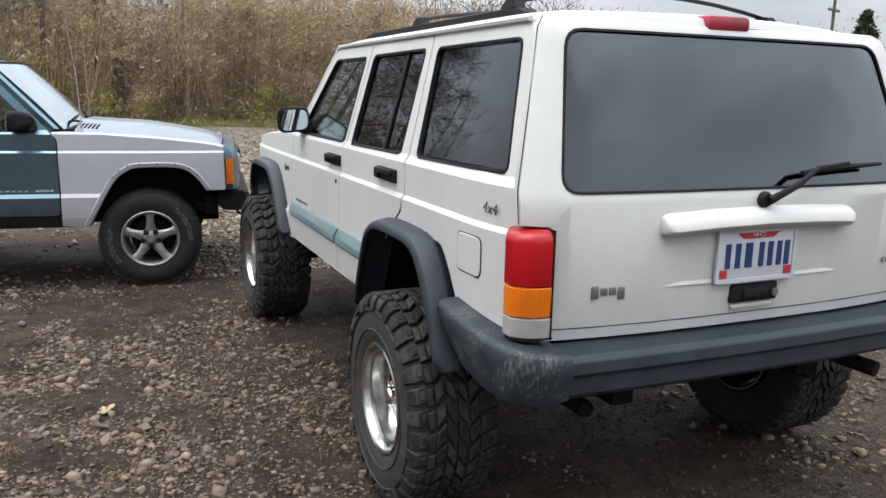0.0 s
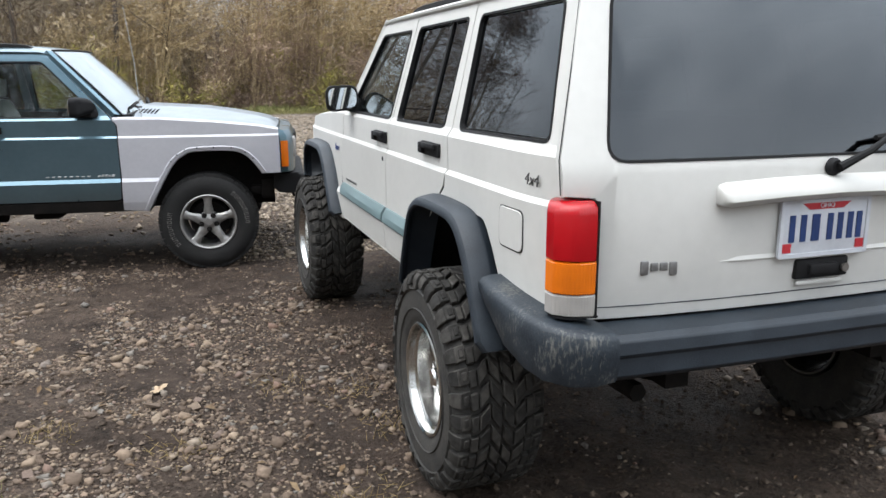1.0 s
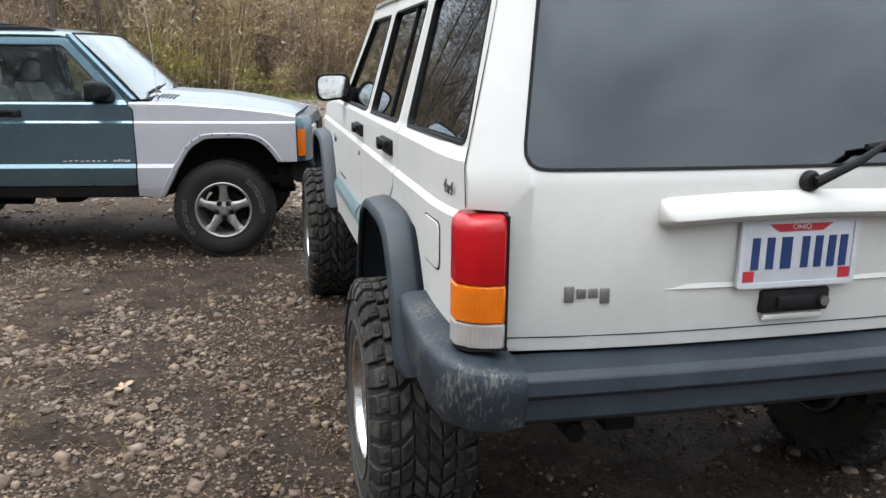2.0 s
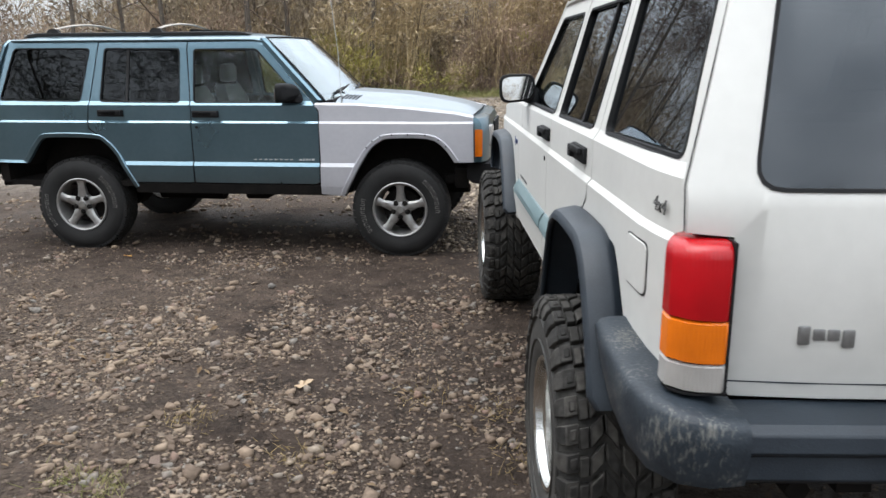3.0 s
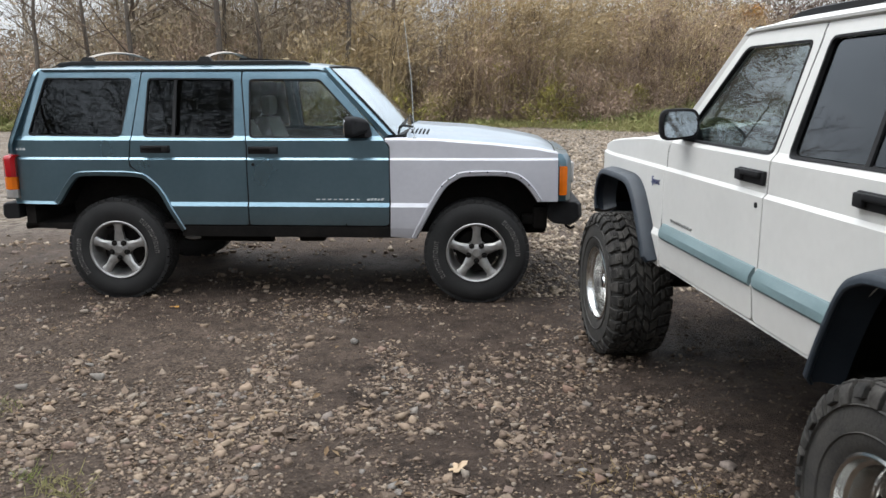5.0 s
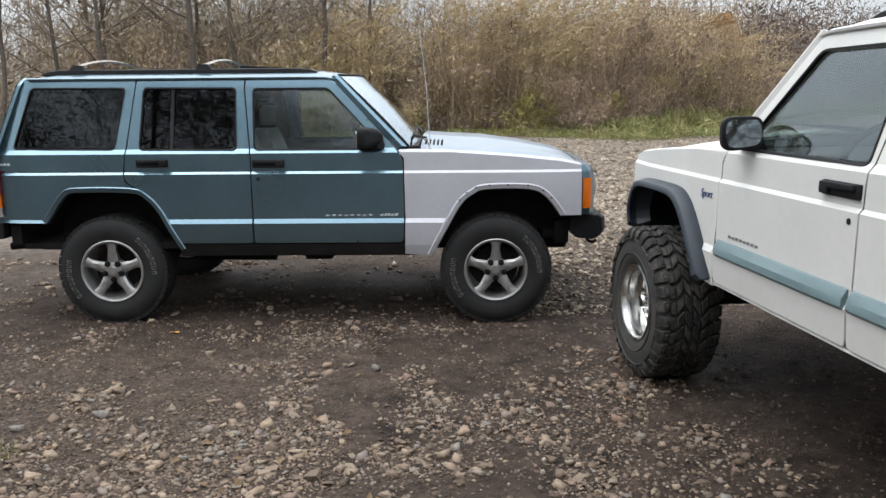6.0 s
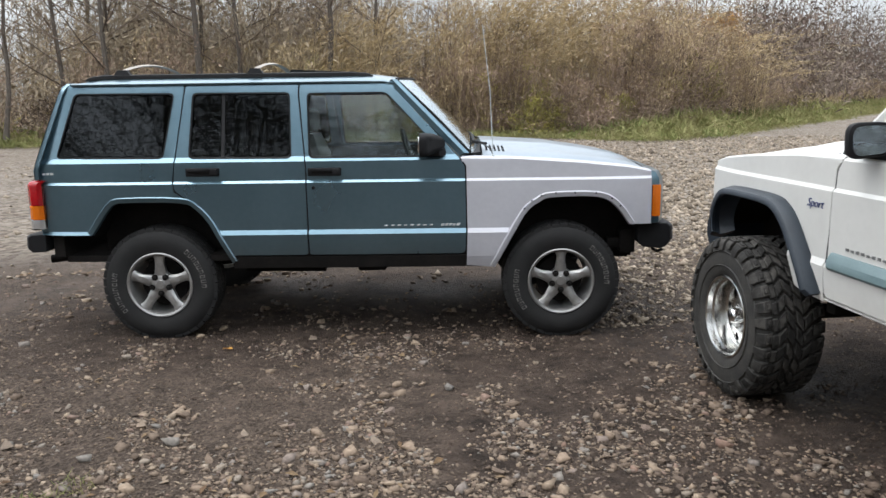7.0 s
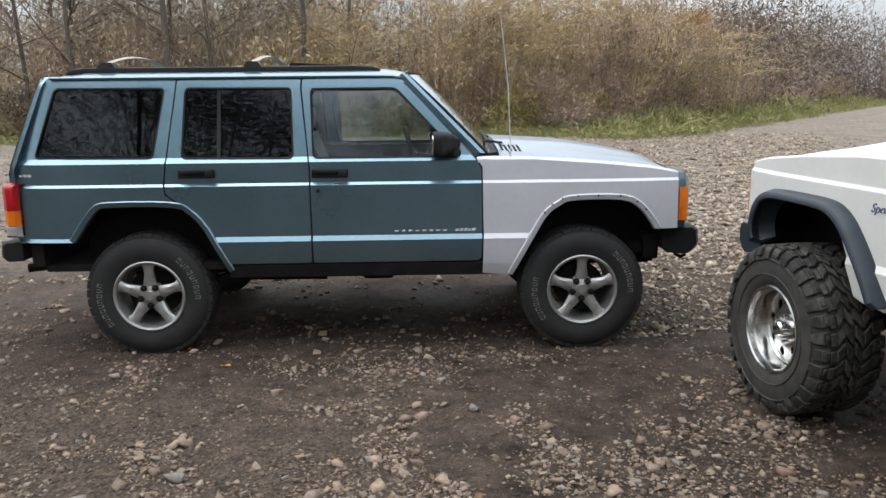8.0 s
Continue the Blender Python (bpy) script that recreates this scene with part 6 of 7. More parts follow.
def shrubs(name, n, rlo, rhi, hlo, hhi, count, leaf, material, label, seed_k, thresh, deep, front=0.0, more=()):
    """Rounded, ragged bushes: leaves and twig ends gathered towards an uneven outline, on fanned stems."""
    heap = Heap()
    sp = ring_spots(n, deep)
    near_woods = (sp[:, 0] > -9) & (sp[:, 0] < 3) & (rng.random(len(sp)) < 0.55)
    keep = patch(sp[:, 0] * 1.6, sp[:, 1] * 1.6, seed_k) > thresh
    sp = sp[keep | near_woods] if thresh > -0.1 else sp[keep & ~near_woods]
    sp[:, 1] += front
    if more:
        sp = np.concatenate([sp, np.array(more)])
    m = len(sp)
    right = tallness(sp[:, 0])
    R_, H_ = rng.uniform(rlo, rhi, m), rng.uniform(hlo, hhi, m) * right * (1 + 0.9 * patch(sp[:, 0] * 2.5, sp[:, 1] * 2.5, 50.0))
    # each bush is a heap of ragged lobes with dark gaps between them
    lobe = 16
    b_ = np.repeat(np.arange(m), lobe)
    a, zf = rng.uniform(0, 2 * np.pi, len(b_)), rng.random(len(b_)) ** 0.75
    rr = R_[b_] * np.sqrt(np.clip(1.1 - zf ** 2, 0, 1)) * rng.uniform(0.45, 1.1, len(b_))
    lc = np.column_stack([sp[b_, 0] + rr * np.cos(a), sp[b_, 1] + rr * np.sin(a), 0.15 + H_[b_] * zf])
    lr = rng.uniform(0.10, 0.30, len(b_)) * R_[b_]
    i = np.repeat(np.arange(len(b_)), count // lobe)
    c = lc[i] + rng.normal(size=(len(i), 3)) * lr[i, None] * np.array([1.0, 1.0, 0.8])
    c[:, 2] = np.maximum(c[:, 2], 0.05)
    # most are twig ends that fan outwards and droop, the rest are leaves
    d = lc[i] - np.column_stack([sp[b_[i]], 0.25 * H_[b_[i]]])
    d /= np.linalg.norm(d, axis=1, keepdims=True) + 1e-6
    twig = rng.random(len(i)) < 0.6
    heap.flecks(c[twig], rng.uniform(0.5, 1.2, twig.sum()) * leaf * 0.62, 5.5, 0.0, d[twig])
    heap.flecks(c[~twig], rng.uniform(0.45, 1.4, (~twig).sum()) * leaf, 1.5)
    # canes that rise, arch over and droop, with side twigs
    k = np.repeat(np.arange(m), 11)
    base = np.column_stack([sp[k] + rng.normal(size=(len(k), 2)) * 0.25, np.zeros(len(k))])
    a = rng.uniform(0, 2 * np.pi, len(k))
    rr = R_[k] * rng.uniform(0.4, 1.35, len(k))
    tip = np.column_stack([sp[k, 0] + rr * np.cos(a), sp[k, 1] + rr * np.sin(a), H_[k] * rng.uniform(0.45, 1.05, len(k))])
    bend = np.column_stack([rng.normal(size=(len(k), 2)) * 0.4, -H_[k] * rng.uniform(0.2, 1.0, len(k))])
    heap.stems(base, tip, bend, np.full(len(k), 0.009), np.full(len(k), 0.004), 4)
    for _ in range(2):
        t = rng.uniform(0.45, 0.98, (len(k), 1))
        q = base + (tip - base) * t + bend * (t * t - t)
        e = q + np.column_stack([rng.normal(size=(len(k), 2)) * 0.35, rng.uniform(-0.15, 0.55, len(k))])
        heap.stems(q, e, np.zeros_like(q), np.full(len(k), 0.006), np.full(len(k), 0.002), 2)
    return heap.place(name, material, label, "brush")


shrubs("brown_brush", 360, 0.9, 2.0, 1.5, 3.5, 512, 0.042, BRUSH, "tangled reddish-brown autumn bushes along the yard", 2.0, -0.30, 9.0, 0.0, [(x, float(edge_y(np.array(x))) + 0.5 + 0.5 * math.sin(x * 5.1)) for x in np.arange(4.0, 23.0, 0.8)])
shrubs("grey_brush", 330, 1.2, 2.4, 2.4, 4.6, 400, 0.046, BRUSH_GREY, "dark grey-brown leafless bushes", 14.0, -0.06, 12.0, 2.5)
shrubs("tan_brush", 230, 0.8, 1.6, 1.6, 3.8, 528, 0.038, BRUSH_TAN, "straw-coloured dry bushes", 9.0, 0.06, 8.0)
shrubs("olive_brush", 125, 0.6, 1.4, 0.8, 2.0, 480, 0.04, OLIVE, "bushes with yellow-green leaves", 21.0, -0.02, 3.5, -0.6, ((6.6, 31.6), (7.3, 31.5), (7.0, 32.4), (10.0, 32.0), (1.2, 32.2), (-3.4, 32.0), (14.5, 34.6)))
brush_layer("thicket", 900, 13, 6.5, 11.5, 2.4, THICKET, "tall grey-brown leafless thicket behind the brush", 0.10, 6, 31.0, -0.5, 26.0, 2, 6.0)

brush_layer("undergrowth", 1000, 9, 5.5, 9.4, 2.0, THICKET, "dense grey-brown undergrowth among the tree trunks", 0.10, 7, 33.0, -0.6, 9.0, 2, 2.5)


def reeds(n, per):
    """Tall dry reeds that lean and arch over, each with a feathery plume."""
    heap = Heap()
    sp = ring_spots(n, 6.5)
    sp = sp[(patch(sp[:, 0] * 1.3, sp[:, 1] * 1.3, 11.0) > -0.05) & ((sp[:, 0] > -7) | (rng.random(len(sp)) < 0.25))]
    sp[:, 1] += 3.2
    beds = [rng.normal(size=(q, 2)) * (w, 0.7) + (x, y) for x, y, w, q in ((5.4, 34.4, 1.4, 64), (-1.2, 34.2, 1.0, 26), (9.0, 35.0, 1.0, 16), (12.0, 36.0, 1.2, 18), (18.5, 41.5, 1.6, 16))]
    sp = np.concatenate([sp, *beds])
    right = tallness(sp[:, 0])
    k = np.repeat(np.arange(len(sp)), per)
    base = np.column_stack([sp[k] + rng.normal(size=(len(k), 2)) * 0.5, np.zeros(len(k))])
    h = rng.uniform(2.2, 4.4, len(k)) * right[k]
    wind = rng.normal(size=(len(k), 2)) * 0.6 + np.array([0.7, -0.1])
    mid = base + np.column_stack([wind * 0.5, h * 0.8])
    tip = mid + np.column_stack([wind * rng.uniform(0.6, 2.0, (len(k), 1)), h * rng.uniform(0.02, 0.2, len(k))])
    heap.stems(base, mid, np.zeros_like(base), np.full(len(k), 0.008), np.full(len(k), 0.006), 2)
    heap.stems(mid, tip, np.column_stack([np.zeros((len(k), 2)), -h * 0.12]), np.full(len(k), 0.007), np.full(len(k), 0.003), 3)
    for _ in range(20):
        t = rng.uniform(0.40, 1.05, (len(k), 1))
        heap.flecks(mid + (tip - mid) * t + rng.normal(size=mid.shape) * 0.07, rng.uniform(0.016, 0.034, len(k)), 4.0, 0.0, (tip - mid) / np.linalg.norm(tip - mid, axis=1, keepdims=True))
    for _ in range(4):
        t = rng.uniform(0.2, 0.95, (len(k), 1))
        heap.flecks(base + (mid - base) * t + rng.normal(size=mid.shape) * 0.14, rng.uniform(0.02, 0.035, len(k)), 6.0)
    return heap.place("reed_bed", REED, "tall dry tan reeds arching over with feathery plumes", "reeds")


reeds(150, 10)
brush_layer("weeds", 900, 7, 0.5, 1.4, 0.5, BRUSH, "dry brown weeds at the brush foot", 0.05, 5, 5.0, -0.6, 1.6, 0)

heap = Heap()
n = 5200
cx = np.concatenate([rng.uniform(-36, 66, n), rng.uniform(-26, -20, 500), rng.uniform(4, 30, 1600)])
f = rng.random(len(cx)) ** 0.85
cy = verge_y(cx) + f * (edge_y(cx) + 1.2 - verge_y(cx))
cy[n:n + 500] = rng.uniform(-20, 30, 500)
hc = rng.uniform(0.10, 0.42, len(cx)) * (1 + 0.9 * patch(cx * 3, cy * 3, 17.0)) * (0.45 + 0.75 * f) * np.interp(cx, (-36, -9, 2, 9, 14, 60), (2.8, 2.4, 1.1, 1.9, 2.6, 3.2))
k = np.repeat(np.arange(len(cx)), 18)
h = hc[k] * rng.uniform(0.4, 1.0, len(k))
heap.flecks(np.column_stack([cx[k] + rng.normal(size=len(k)) * 0.34, cy[k] + rng.normal(size=len(k)) * 0.34, h * 0.5]), 0.012 + h * 0.05, 1.0 + 8.0 * np.clip(h, 0, 1)[:, None] / (0.12 + h[:, None]), 0.35)
heap.place("grass", GRASS, "rough green and straw-coloured grass verge", "grass")


def grow(seed, height, limbs, spread, levels=3):
    """A bare tree: tapered trunk, limbs and fine twigs, as two meshes."""
    r = random.Random(seed)
    trunk, crown = bmesh.new(), Heap()
    pts, rad = [], []
    p, lean = Vector((0, 0, -0.1)), Vector((r.uniform(-0.08, 0.08), r.uniform(-0.08, 0.08), 1))
    k = 9
    r0 = height * 0.0095
    for i in range(k + 1):
        pts.append(p.copy())
        rad.append(r0 * (1 - i / k) ** 0.8 + 0.006 + (r0 * 0.5 if i == 0 else 0))
        p = p + (lean + Vector((r.uniform(-0.09, 0.09), r.uniform(-0.09, 0.09), 0))) * (height / k)
    tube(pts, rad, 7, trunk)
    cur = []
    for _ in range(limbs):
        f = r.uniform(0.22, 0.97)
        i = min(int(f * k), k - 1)
        q = pts[i].lerp(pts[i + 1], f * k - i)
        a = r.uniform(0, 2 * math.pi)
        ln = height * spread * (1.15 - f) * r.uniform(0.6, 1.2)
        d = Vector((math.cos(a), math.sin(a), r.uniform(0.35, 1.2))).normalized() * ln
        cur.append((q, q + d, rad[i] * 0.36))
    for lv in range(levels):
        b = np.array([c[0] for c in cur])
        t = np.array([c[1] for c in cur])
        w = np.array([c[2] for c in cur])
        bend = np.column_stack([np.array([[r.uniform(-1, 1), r.uniform(-1, 1)] for _ in cur]), np.full(len(cur), 0.4)]) * np.linalg.norm(t - b, axis=1, keepdims=True) * (0.4 if lv < 2 else 0.25)
        crown.stems(b, t, bend, w, w * 0.35, 4 if lv < 2 else 3)
        nxt = []
        for (q, e, wd), bd in zip(cur, bend):
            for _ in range((5, 5, 3)[lv]):
                f = r.uniform(0.25, 1.0)
                s = q + (e - q) * f + Vector(bd) * (f * f - f)
                d = (e - q).normalized() + Vector((r.uniform(-0.9, 0.9), r.uniform(-0.9, 0.9), r.uniform(-0.4, 0.8)))
                nxt.append((s, s + d.normalized() * (e - q).length * r.uniform(0.3, 0.6), max(wd * 0.42, 0.003)))
        cur = nxt
    return finish(trunk, "trunk", BARK if seed % 2 else BARK_GREY), fast_mesh("crown", np.concatenate(crown.v), np.concatenate(crown.f), TWIG)


def make_tree(meshes, x, y, turn, size, label):
    t = thing("bare_tree", pose(x, y, 0, 0, 0, turn) @ Matrix.Scale(size, 4), label, "tree", "bare trees round the yard")
    for nm, me in zip(("trunk", "crown"), meshes):
        o = new(nm, me)
        o.parent = t
    return t


KINDS = [grow(11, 11.0, 16, 0.34), grow(12, 8.5, 20, 0.42), grow(13, 13.0, 14, 0.28), grow(14, 9.5, 18, 0.46), grow(15, 7.0, 22, 0.5)]
TREE_LABEL = "bare leafless autumn tree standing in the brush"
for i in range(30):
    x = rng.uniform(-15.0, 4) if i % 5 < 2 else rng.uniform(4, 70)
    y = float(edge_y(np.array(x))) + rng.uniform(6.0, 26)
    make_tree(KINDS[i % 5], x, y, rng.uniform(0, 360), rng.uniform(0.75, 1.2), TREE_LABEL)
for x, y, k, sz in ((-6.2, 32.5, 2, 1.1), (-4.6, 33.2, 0, 1.05), (-9.5, 33.0, 3, 1.2), (-11.5, 34.0, 1, 1.2), (-1.4, 33.4, 2, 1.0), (0.6, 34.2, 0, 0.95), (-12.8, 31.5, 4, 1.35)):
    make_tree(KINDS[k], x, y, rng.uniform(0, 360), sz, TREE_LABEL)
for i in range(8):
    if i < 4:
        x, y = -26 - rng.uniform(0, 9), rng.uniform(-22, 28)
    else:
        x, y = rng.uniform(-26, 38), -23 - rng.uniform(0, 10)
    make_tree(KINDS[i % 5], x, y, rng.uniform(0, 360), rng.uniform(0.8, 1.3), TREE_LABEL)

for x, y, k, sz in ((7.5, -16, 1, 1.4), (-16, -6, 3, 1.4), (-11, 11, 3, 1.3), (-15, 16, 0, 1.2)):
    make_tree(KINDS[k], x, y, rng.uniform(0, 360), sz, "large bare tree with spreading branches beside the yard")


def leafy_tree(x, y, h, seed, lo=0.22, label="tall tree with dark withered leaves beside the yard", leaf=None):
    """A tree that still holds its dark leaves in ragged layers."""
    t = make_tree(KINDS[seed % 5], x, y, seed * 70, h / (11.0, 8.5, 13.0, 9.5, 7.0)[seed % 5], label)
    t.name = "leafy_tree"
    hp = Heap()
    m = 84
    c = np.column_stack([rng.normal(size=(m, 2)) * h * 0.17, h * rng.uniform(lo, 0.98, m)])
    c[:, :2] *= (1.25 - c[:, 2:3] / h)
    i = np.repeat(np.arange(m), 160)
    p = c[i] + rng.normal(size=(len(i), 3)) * np.array([0.75, 0.75, 0.30]) * (h / 12)
    p[:, 2] = np.maximum(p[:, 2], 0.4)
    lie = np.column_stack([rng.normal(size=(len(i), 2)), rng.normal(size=len(i)) * 0.12])
    lie /= np.linalg.norm(lie, axis=1, keepdims=True)
    hp.flecks(p / t.scale[0], rng.uniform(0.015, 0.027, len(i)) * (1 if lo < 0.3 else 1.3) / t.scale[0], 7.0, 0.0, lie)
    o = new("leaves", fast_mesh("leaves", np.concatenate(hp.v), np.concatenate(hp.f), leaf or DARK_LEAF))
    o.parent = t
    return t


for x, y, h, k in ((-6.5, -7.5, 10.2, 5), (-8.5, -4.5, 11.8, 6), (-11.5, -1.0, 10.8, 7), (-9.5, -9.5, 12.2, 8), (-3.0, -8.8, 10.8, 11)):
    leafy_tree(x, y, h, k)
for x, y, h, k in ((-6.5, 36.0, 12.5, 10), (-10.5, 37.0, 13.0, 12)):
    leafy_tree(x, y, h, k, 0.5, "tall forest tree with brown leaves high in its crown", BRUSH_GREY)
leafy_tree(23.6, 51.0, 6.6, 14, 0.55, "small tree with orange autumn leaves beside the lane", ORANGE_LEAF)

# far woods, joined
heap = Heap()
n = 600
ang = np.where(rng.random(n) < 0.7, rng.uniform(0.1, 2.4, n), rng.uniform(0, 2 * np.pi, n))
rad = rng.uniform(66, 135, n)
base = np.column_stack([np.cos(ang) * rad, 6 + np.sin(ang) * rad, np.zeros(n)])
base = base[(base[:, 1] > edge_y(base[:, 0]) + 4 - np.clip(base[:, 0] - 62, 0, 60) * 0.75) | (base[:, 1] < -30) | (base[:, 0] < -40)]
# the north-west is open above the brush
base = base[(base[:, 1] < 0) | (base[:, 0] > -0.42 * base[:, 1])]
n = len(base)
hgt = rng.uniform(8, 15, n)
tip = base + np.column_stack([rng.normal(size=(n, 2)) * 0.8, hgt])
heap.stems(base, tip, np.zeros_like(base), hgt * 0.009, np.full(n, 0.02), 3)
for lv in range(13):
    t = rng.uniform(0.2, 0.95, (n, 1))
    p = base + (tip - base) * t
    ln = hgt[:, None] * (1.1 - t) * 0.45
    q = p + np.column_stack([rng.normal(size=(n, 2)) * 0.8, rng.uniform(0.4, 1.3, n)]) * ln
    heap.stems(p, q, np.zeros_like(p), np.full(n, 0.04), np.full(n, 0.012), 2)
    for _ in range(2):
        u = rng.uniform(0.3, 1.0, (n, 1))
        s = p + (q - p) * u
        e = s + np.column_stack([rng.normal(size=(n, 2)) * 0.5, rng.uniform(0.2, 1.0, n)]) * ln * 0.5
        heap.stems(s, e, np.zeros_like(s), np.full(n, 0.022), np.full(n, 0.008), 2)
# undergrowth between the far trunks: taller where the woods close in
n = 2600
ang = np.where(rng.random(n) < 0.75, rng.uniform(0.1, 2.4, n), rng.uniform(0, 2 * np.pi, n))
rad = rng.uniform(62, 115, n)
sp = np.column_stack([np.cos(ang) * rad, 6 + np.sin(ang) * rad])
sp = sp[(sp[:, 1] > edge_y(sp[:, 0]) + 10) | (sp[:, 1] < -30) | (sp[:, 0] < -40)]
top = np.where(sp[:, 0] < 4, rng.uniform(4, 12, len(sp)), rng.uniform(3.5, 8.5, len(sp)))
top = np.where((sp[:, 1] > 0) & (sp[:, 0] < -0.42 * sp[:, 1]), rng.uniform(5.0, 8.0, len(sp)), top)
i = np.repeat(np.arange(len(sp)), 34)
c = np.column_stack([sp[i] + rng.normal(size=(len(i), 2)) * 1.5, top[i] * rng.random(len(i)) ** 1.1])
heap.flecks(c, rng.uniform(0.08, 0.22, len(i)), 2.4)
heap.place("far_woods", FAR_WOODS, "distant grey-brown leafless woods", "woods")


# dark brush closing the far end of the lane
heap = Heap()
n = 900
x = rng.uniform(24, 100, n)
y = edge_y(x) + 2 + rng.random(n) ** 1.3 * 26 - np.clip(x - 62, 0, 60) * 0.75
top = rng.uniform(5.5, 10.5, n) * (0.75 + 0.5 * np.clip((x - 20) / 40, 0, 1))
i = np.repeat(np.arange(n), 115)
c = np.column_stack([x[i] + rng.normal(size=len(i)) * 1.7, y[i] + rng.normal(size=len(i)) * 1.7, top[i] * rng.random(len(i)) ** 1.7])
heap.flecks(c, rng.uniform(0.06, 0.15, len(i)), 2.4, 0.25)
heap.place("far_brush", FAR_BRUSH, "dark distant brush at the far end of the lane", "brush")


def conifer(x, y, h, seed):
    r = random.Random(seed)
    t = thing("conifer", pose(x, y, 0, 0, 0, 0), "dark green conifer with ragged whorled branches", "tree")
    part("trunk", tube([(0, 0, -0.1), (0.05, 0, h * 0.5), (0, 0.05, h)], [h * 0.018, h * 0.012, 0.02], 7), BARK, t)
    hp = Heap()
    b, e = [], []
    for i in range(46):
        z = h * (0.2 + 0.78 * i / 46)
        for _ in range(4):
            a = r.uniform(0, 6.28)
            ln = (h - z) * 0.42 * r.uniform(0.55, 1.1) + 0.15
            b.append((0, 0, z))
            e.append((math.cos(a) * ln, math.sin(a) * ln, z + ln * r.uniform(-0.15, 0.2)))
    b, e = np.array(b), np.array(e)
    hp.stems(b, e, np.zeros_like(b), np.full(len(b), 0.02), np.full(len(b), 0.006), 2)
    for _ in range(26):
        u = rng.uniform(0.15, 1.0, (len(b), 1))
        hp.flecks(b + (e - b) * u + rng.normal(size=b.shape) * 0.08, rng.uniform(0.08, 0.16, len(b)), 1.8)
    o = new("needles", fast_mesh("needles", np.concatenate(hp.v), np.concatenate(hp.f), PINE))
    o.parent = t
    return t


conifer(55, 43.5, 8.4, 3)


def utility_pole(x, y, h):
    t = thing("utility_pole", pose(x, y, 0, 0, 0, 20), "weathered wooden utility pole with a cross arm", "pole")
    part("post", tube([(0, 0, -0.2), (0, 0, h)], [0.16, 0.11], 10), BARK_GREY, t)
    part("cross_arm", boxes((-1.1, 1.1, -0.06, 0.06, h - 0.9, h - 0.75)), BARK_GREY, t)
    for k in (-0.95, -0.5, 0.5, 0.95):
        bm = lathe([(0.0005, 0.0), (0.05, 0.0), (0.04, 0.12), (0.0005, 0.14)], 8, closed=False)
        bm.transform(Matrix.Translation((k, 0, h - 0.75)) @ Matrix.Rotation(radians(90), 4, "X"))
        part("insulator", bm, STEEL, t)


utility_pole(52.6, 44.5, 9.0)

# ---- stones, gravel and litter ----
def stone_shape(seed, n=9):
    r = random.Random(seed)
    bm = bmesh.new()
    for k in range(8):
        v = [(1, -1)[k & 1], (1, -1)[k >> 1 & 1] * 0.75, (1, -1)[k >> 2] * 0.5]
        bm.verts.new([c * r.uniform(0.5, 1.0) + r.gauss(0, 0.22) for c in v])
    for _ in range(n - 8):
        bm.verts.new((r.gauss(0, 0.75), r.gauss(0, 0.6), r.uniform(0.35, 0.62)))
    res = bmesh.ops.convex_hull(bm, input=bm.verts)
    bmesh.ops.delete(bm, geom=list({g for g in res["geom_interior"] + res["geom_unused"] if isinstance(g, bmesh.types.BMVert)}), context="VERTS")
    bmesh.ops.triangulate(bm, faces=bm.faces)
    bmesh.ops.recalc_face_normals(bm, faces=bm.faces)
    return bm


SHAPES = []
for k in range(14):
    bm = stone_shape(k + 40, 8 + k % 2)
    bm.verts.index_update()
    SHAPES.append((np.array([v.co[:] for v in bm.verts]), np.array([[v.index for v in f.verts] for f in bm.faces])))
    bm.free()


def wheel_track(x, y):
    """How worn the ground is: 1 in the tracks and under the wagons, 0 outside."""
    a = math.exp(-((x - 2.0) / 1.1) ** 2) * (1 if 1 < y < 7.5 else 0.3)
    b = 1.0 * math.exp(-((y - 6.9) / 1.25) ** 2) * (1 if -4 < x < 2.0 else 0.25)
    c = 0.75 * math.exp(-((x - 0.75 + 0.10 * (y - 4)) / 0.45) ** 2) + 0.7 * math.exp(-((y - 5.9) / 0.35) ** 2) * (1 if x < 1.2 else 0)
    return min(1.0, max(a, b, c))


def litter_density(x, y):
    d = 0.22 + 1.35 * noise.noise((x * 0.8, y * 0.8, 5.0)) + 1.25 * noise.noise((x * 3.1, y * 3.1, 2.0))
    d += 0.34 * math.exp(-((x + 1.0) / 1.5) ** 2 - ((y - 3.3) / 1.2) ** 2)
    d -= 0.30 * math.exp(-((x - 0.75) / 0.7) ** 2 - ((y - 3.6) / 1.4) ** 2)
    return max(0.045, min(1.0, d)) * (1 - 0.82 * wheel_track(x, y))


def scatter(n, x0, x1, y0, y1, r, power=1.0):
    out = []
    while len(out) < n:
        x, y = r.uniform(x0, x1), y0 + (y1 - y0) * r.random() ** power
        if r.random() < litter_density(x, y):
            out.append((x, y))
    return out


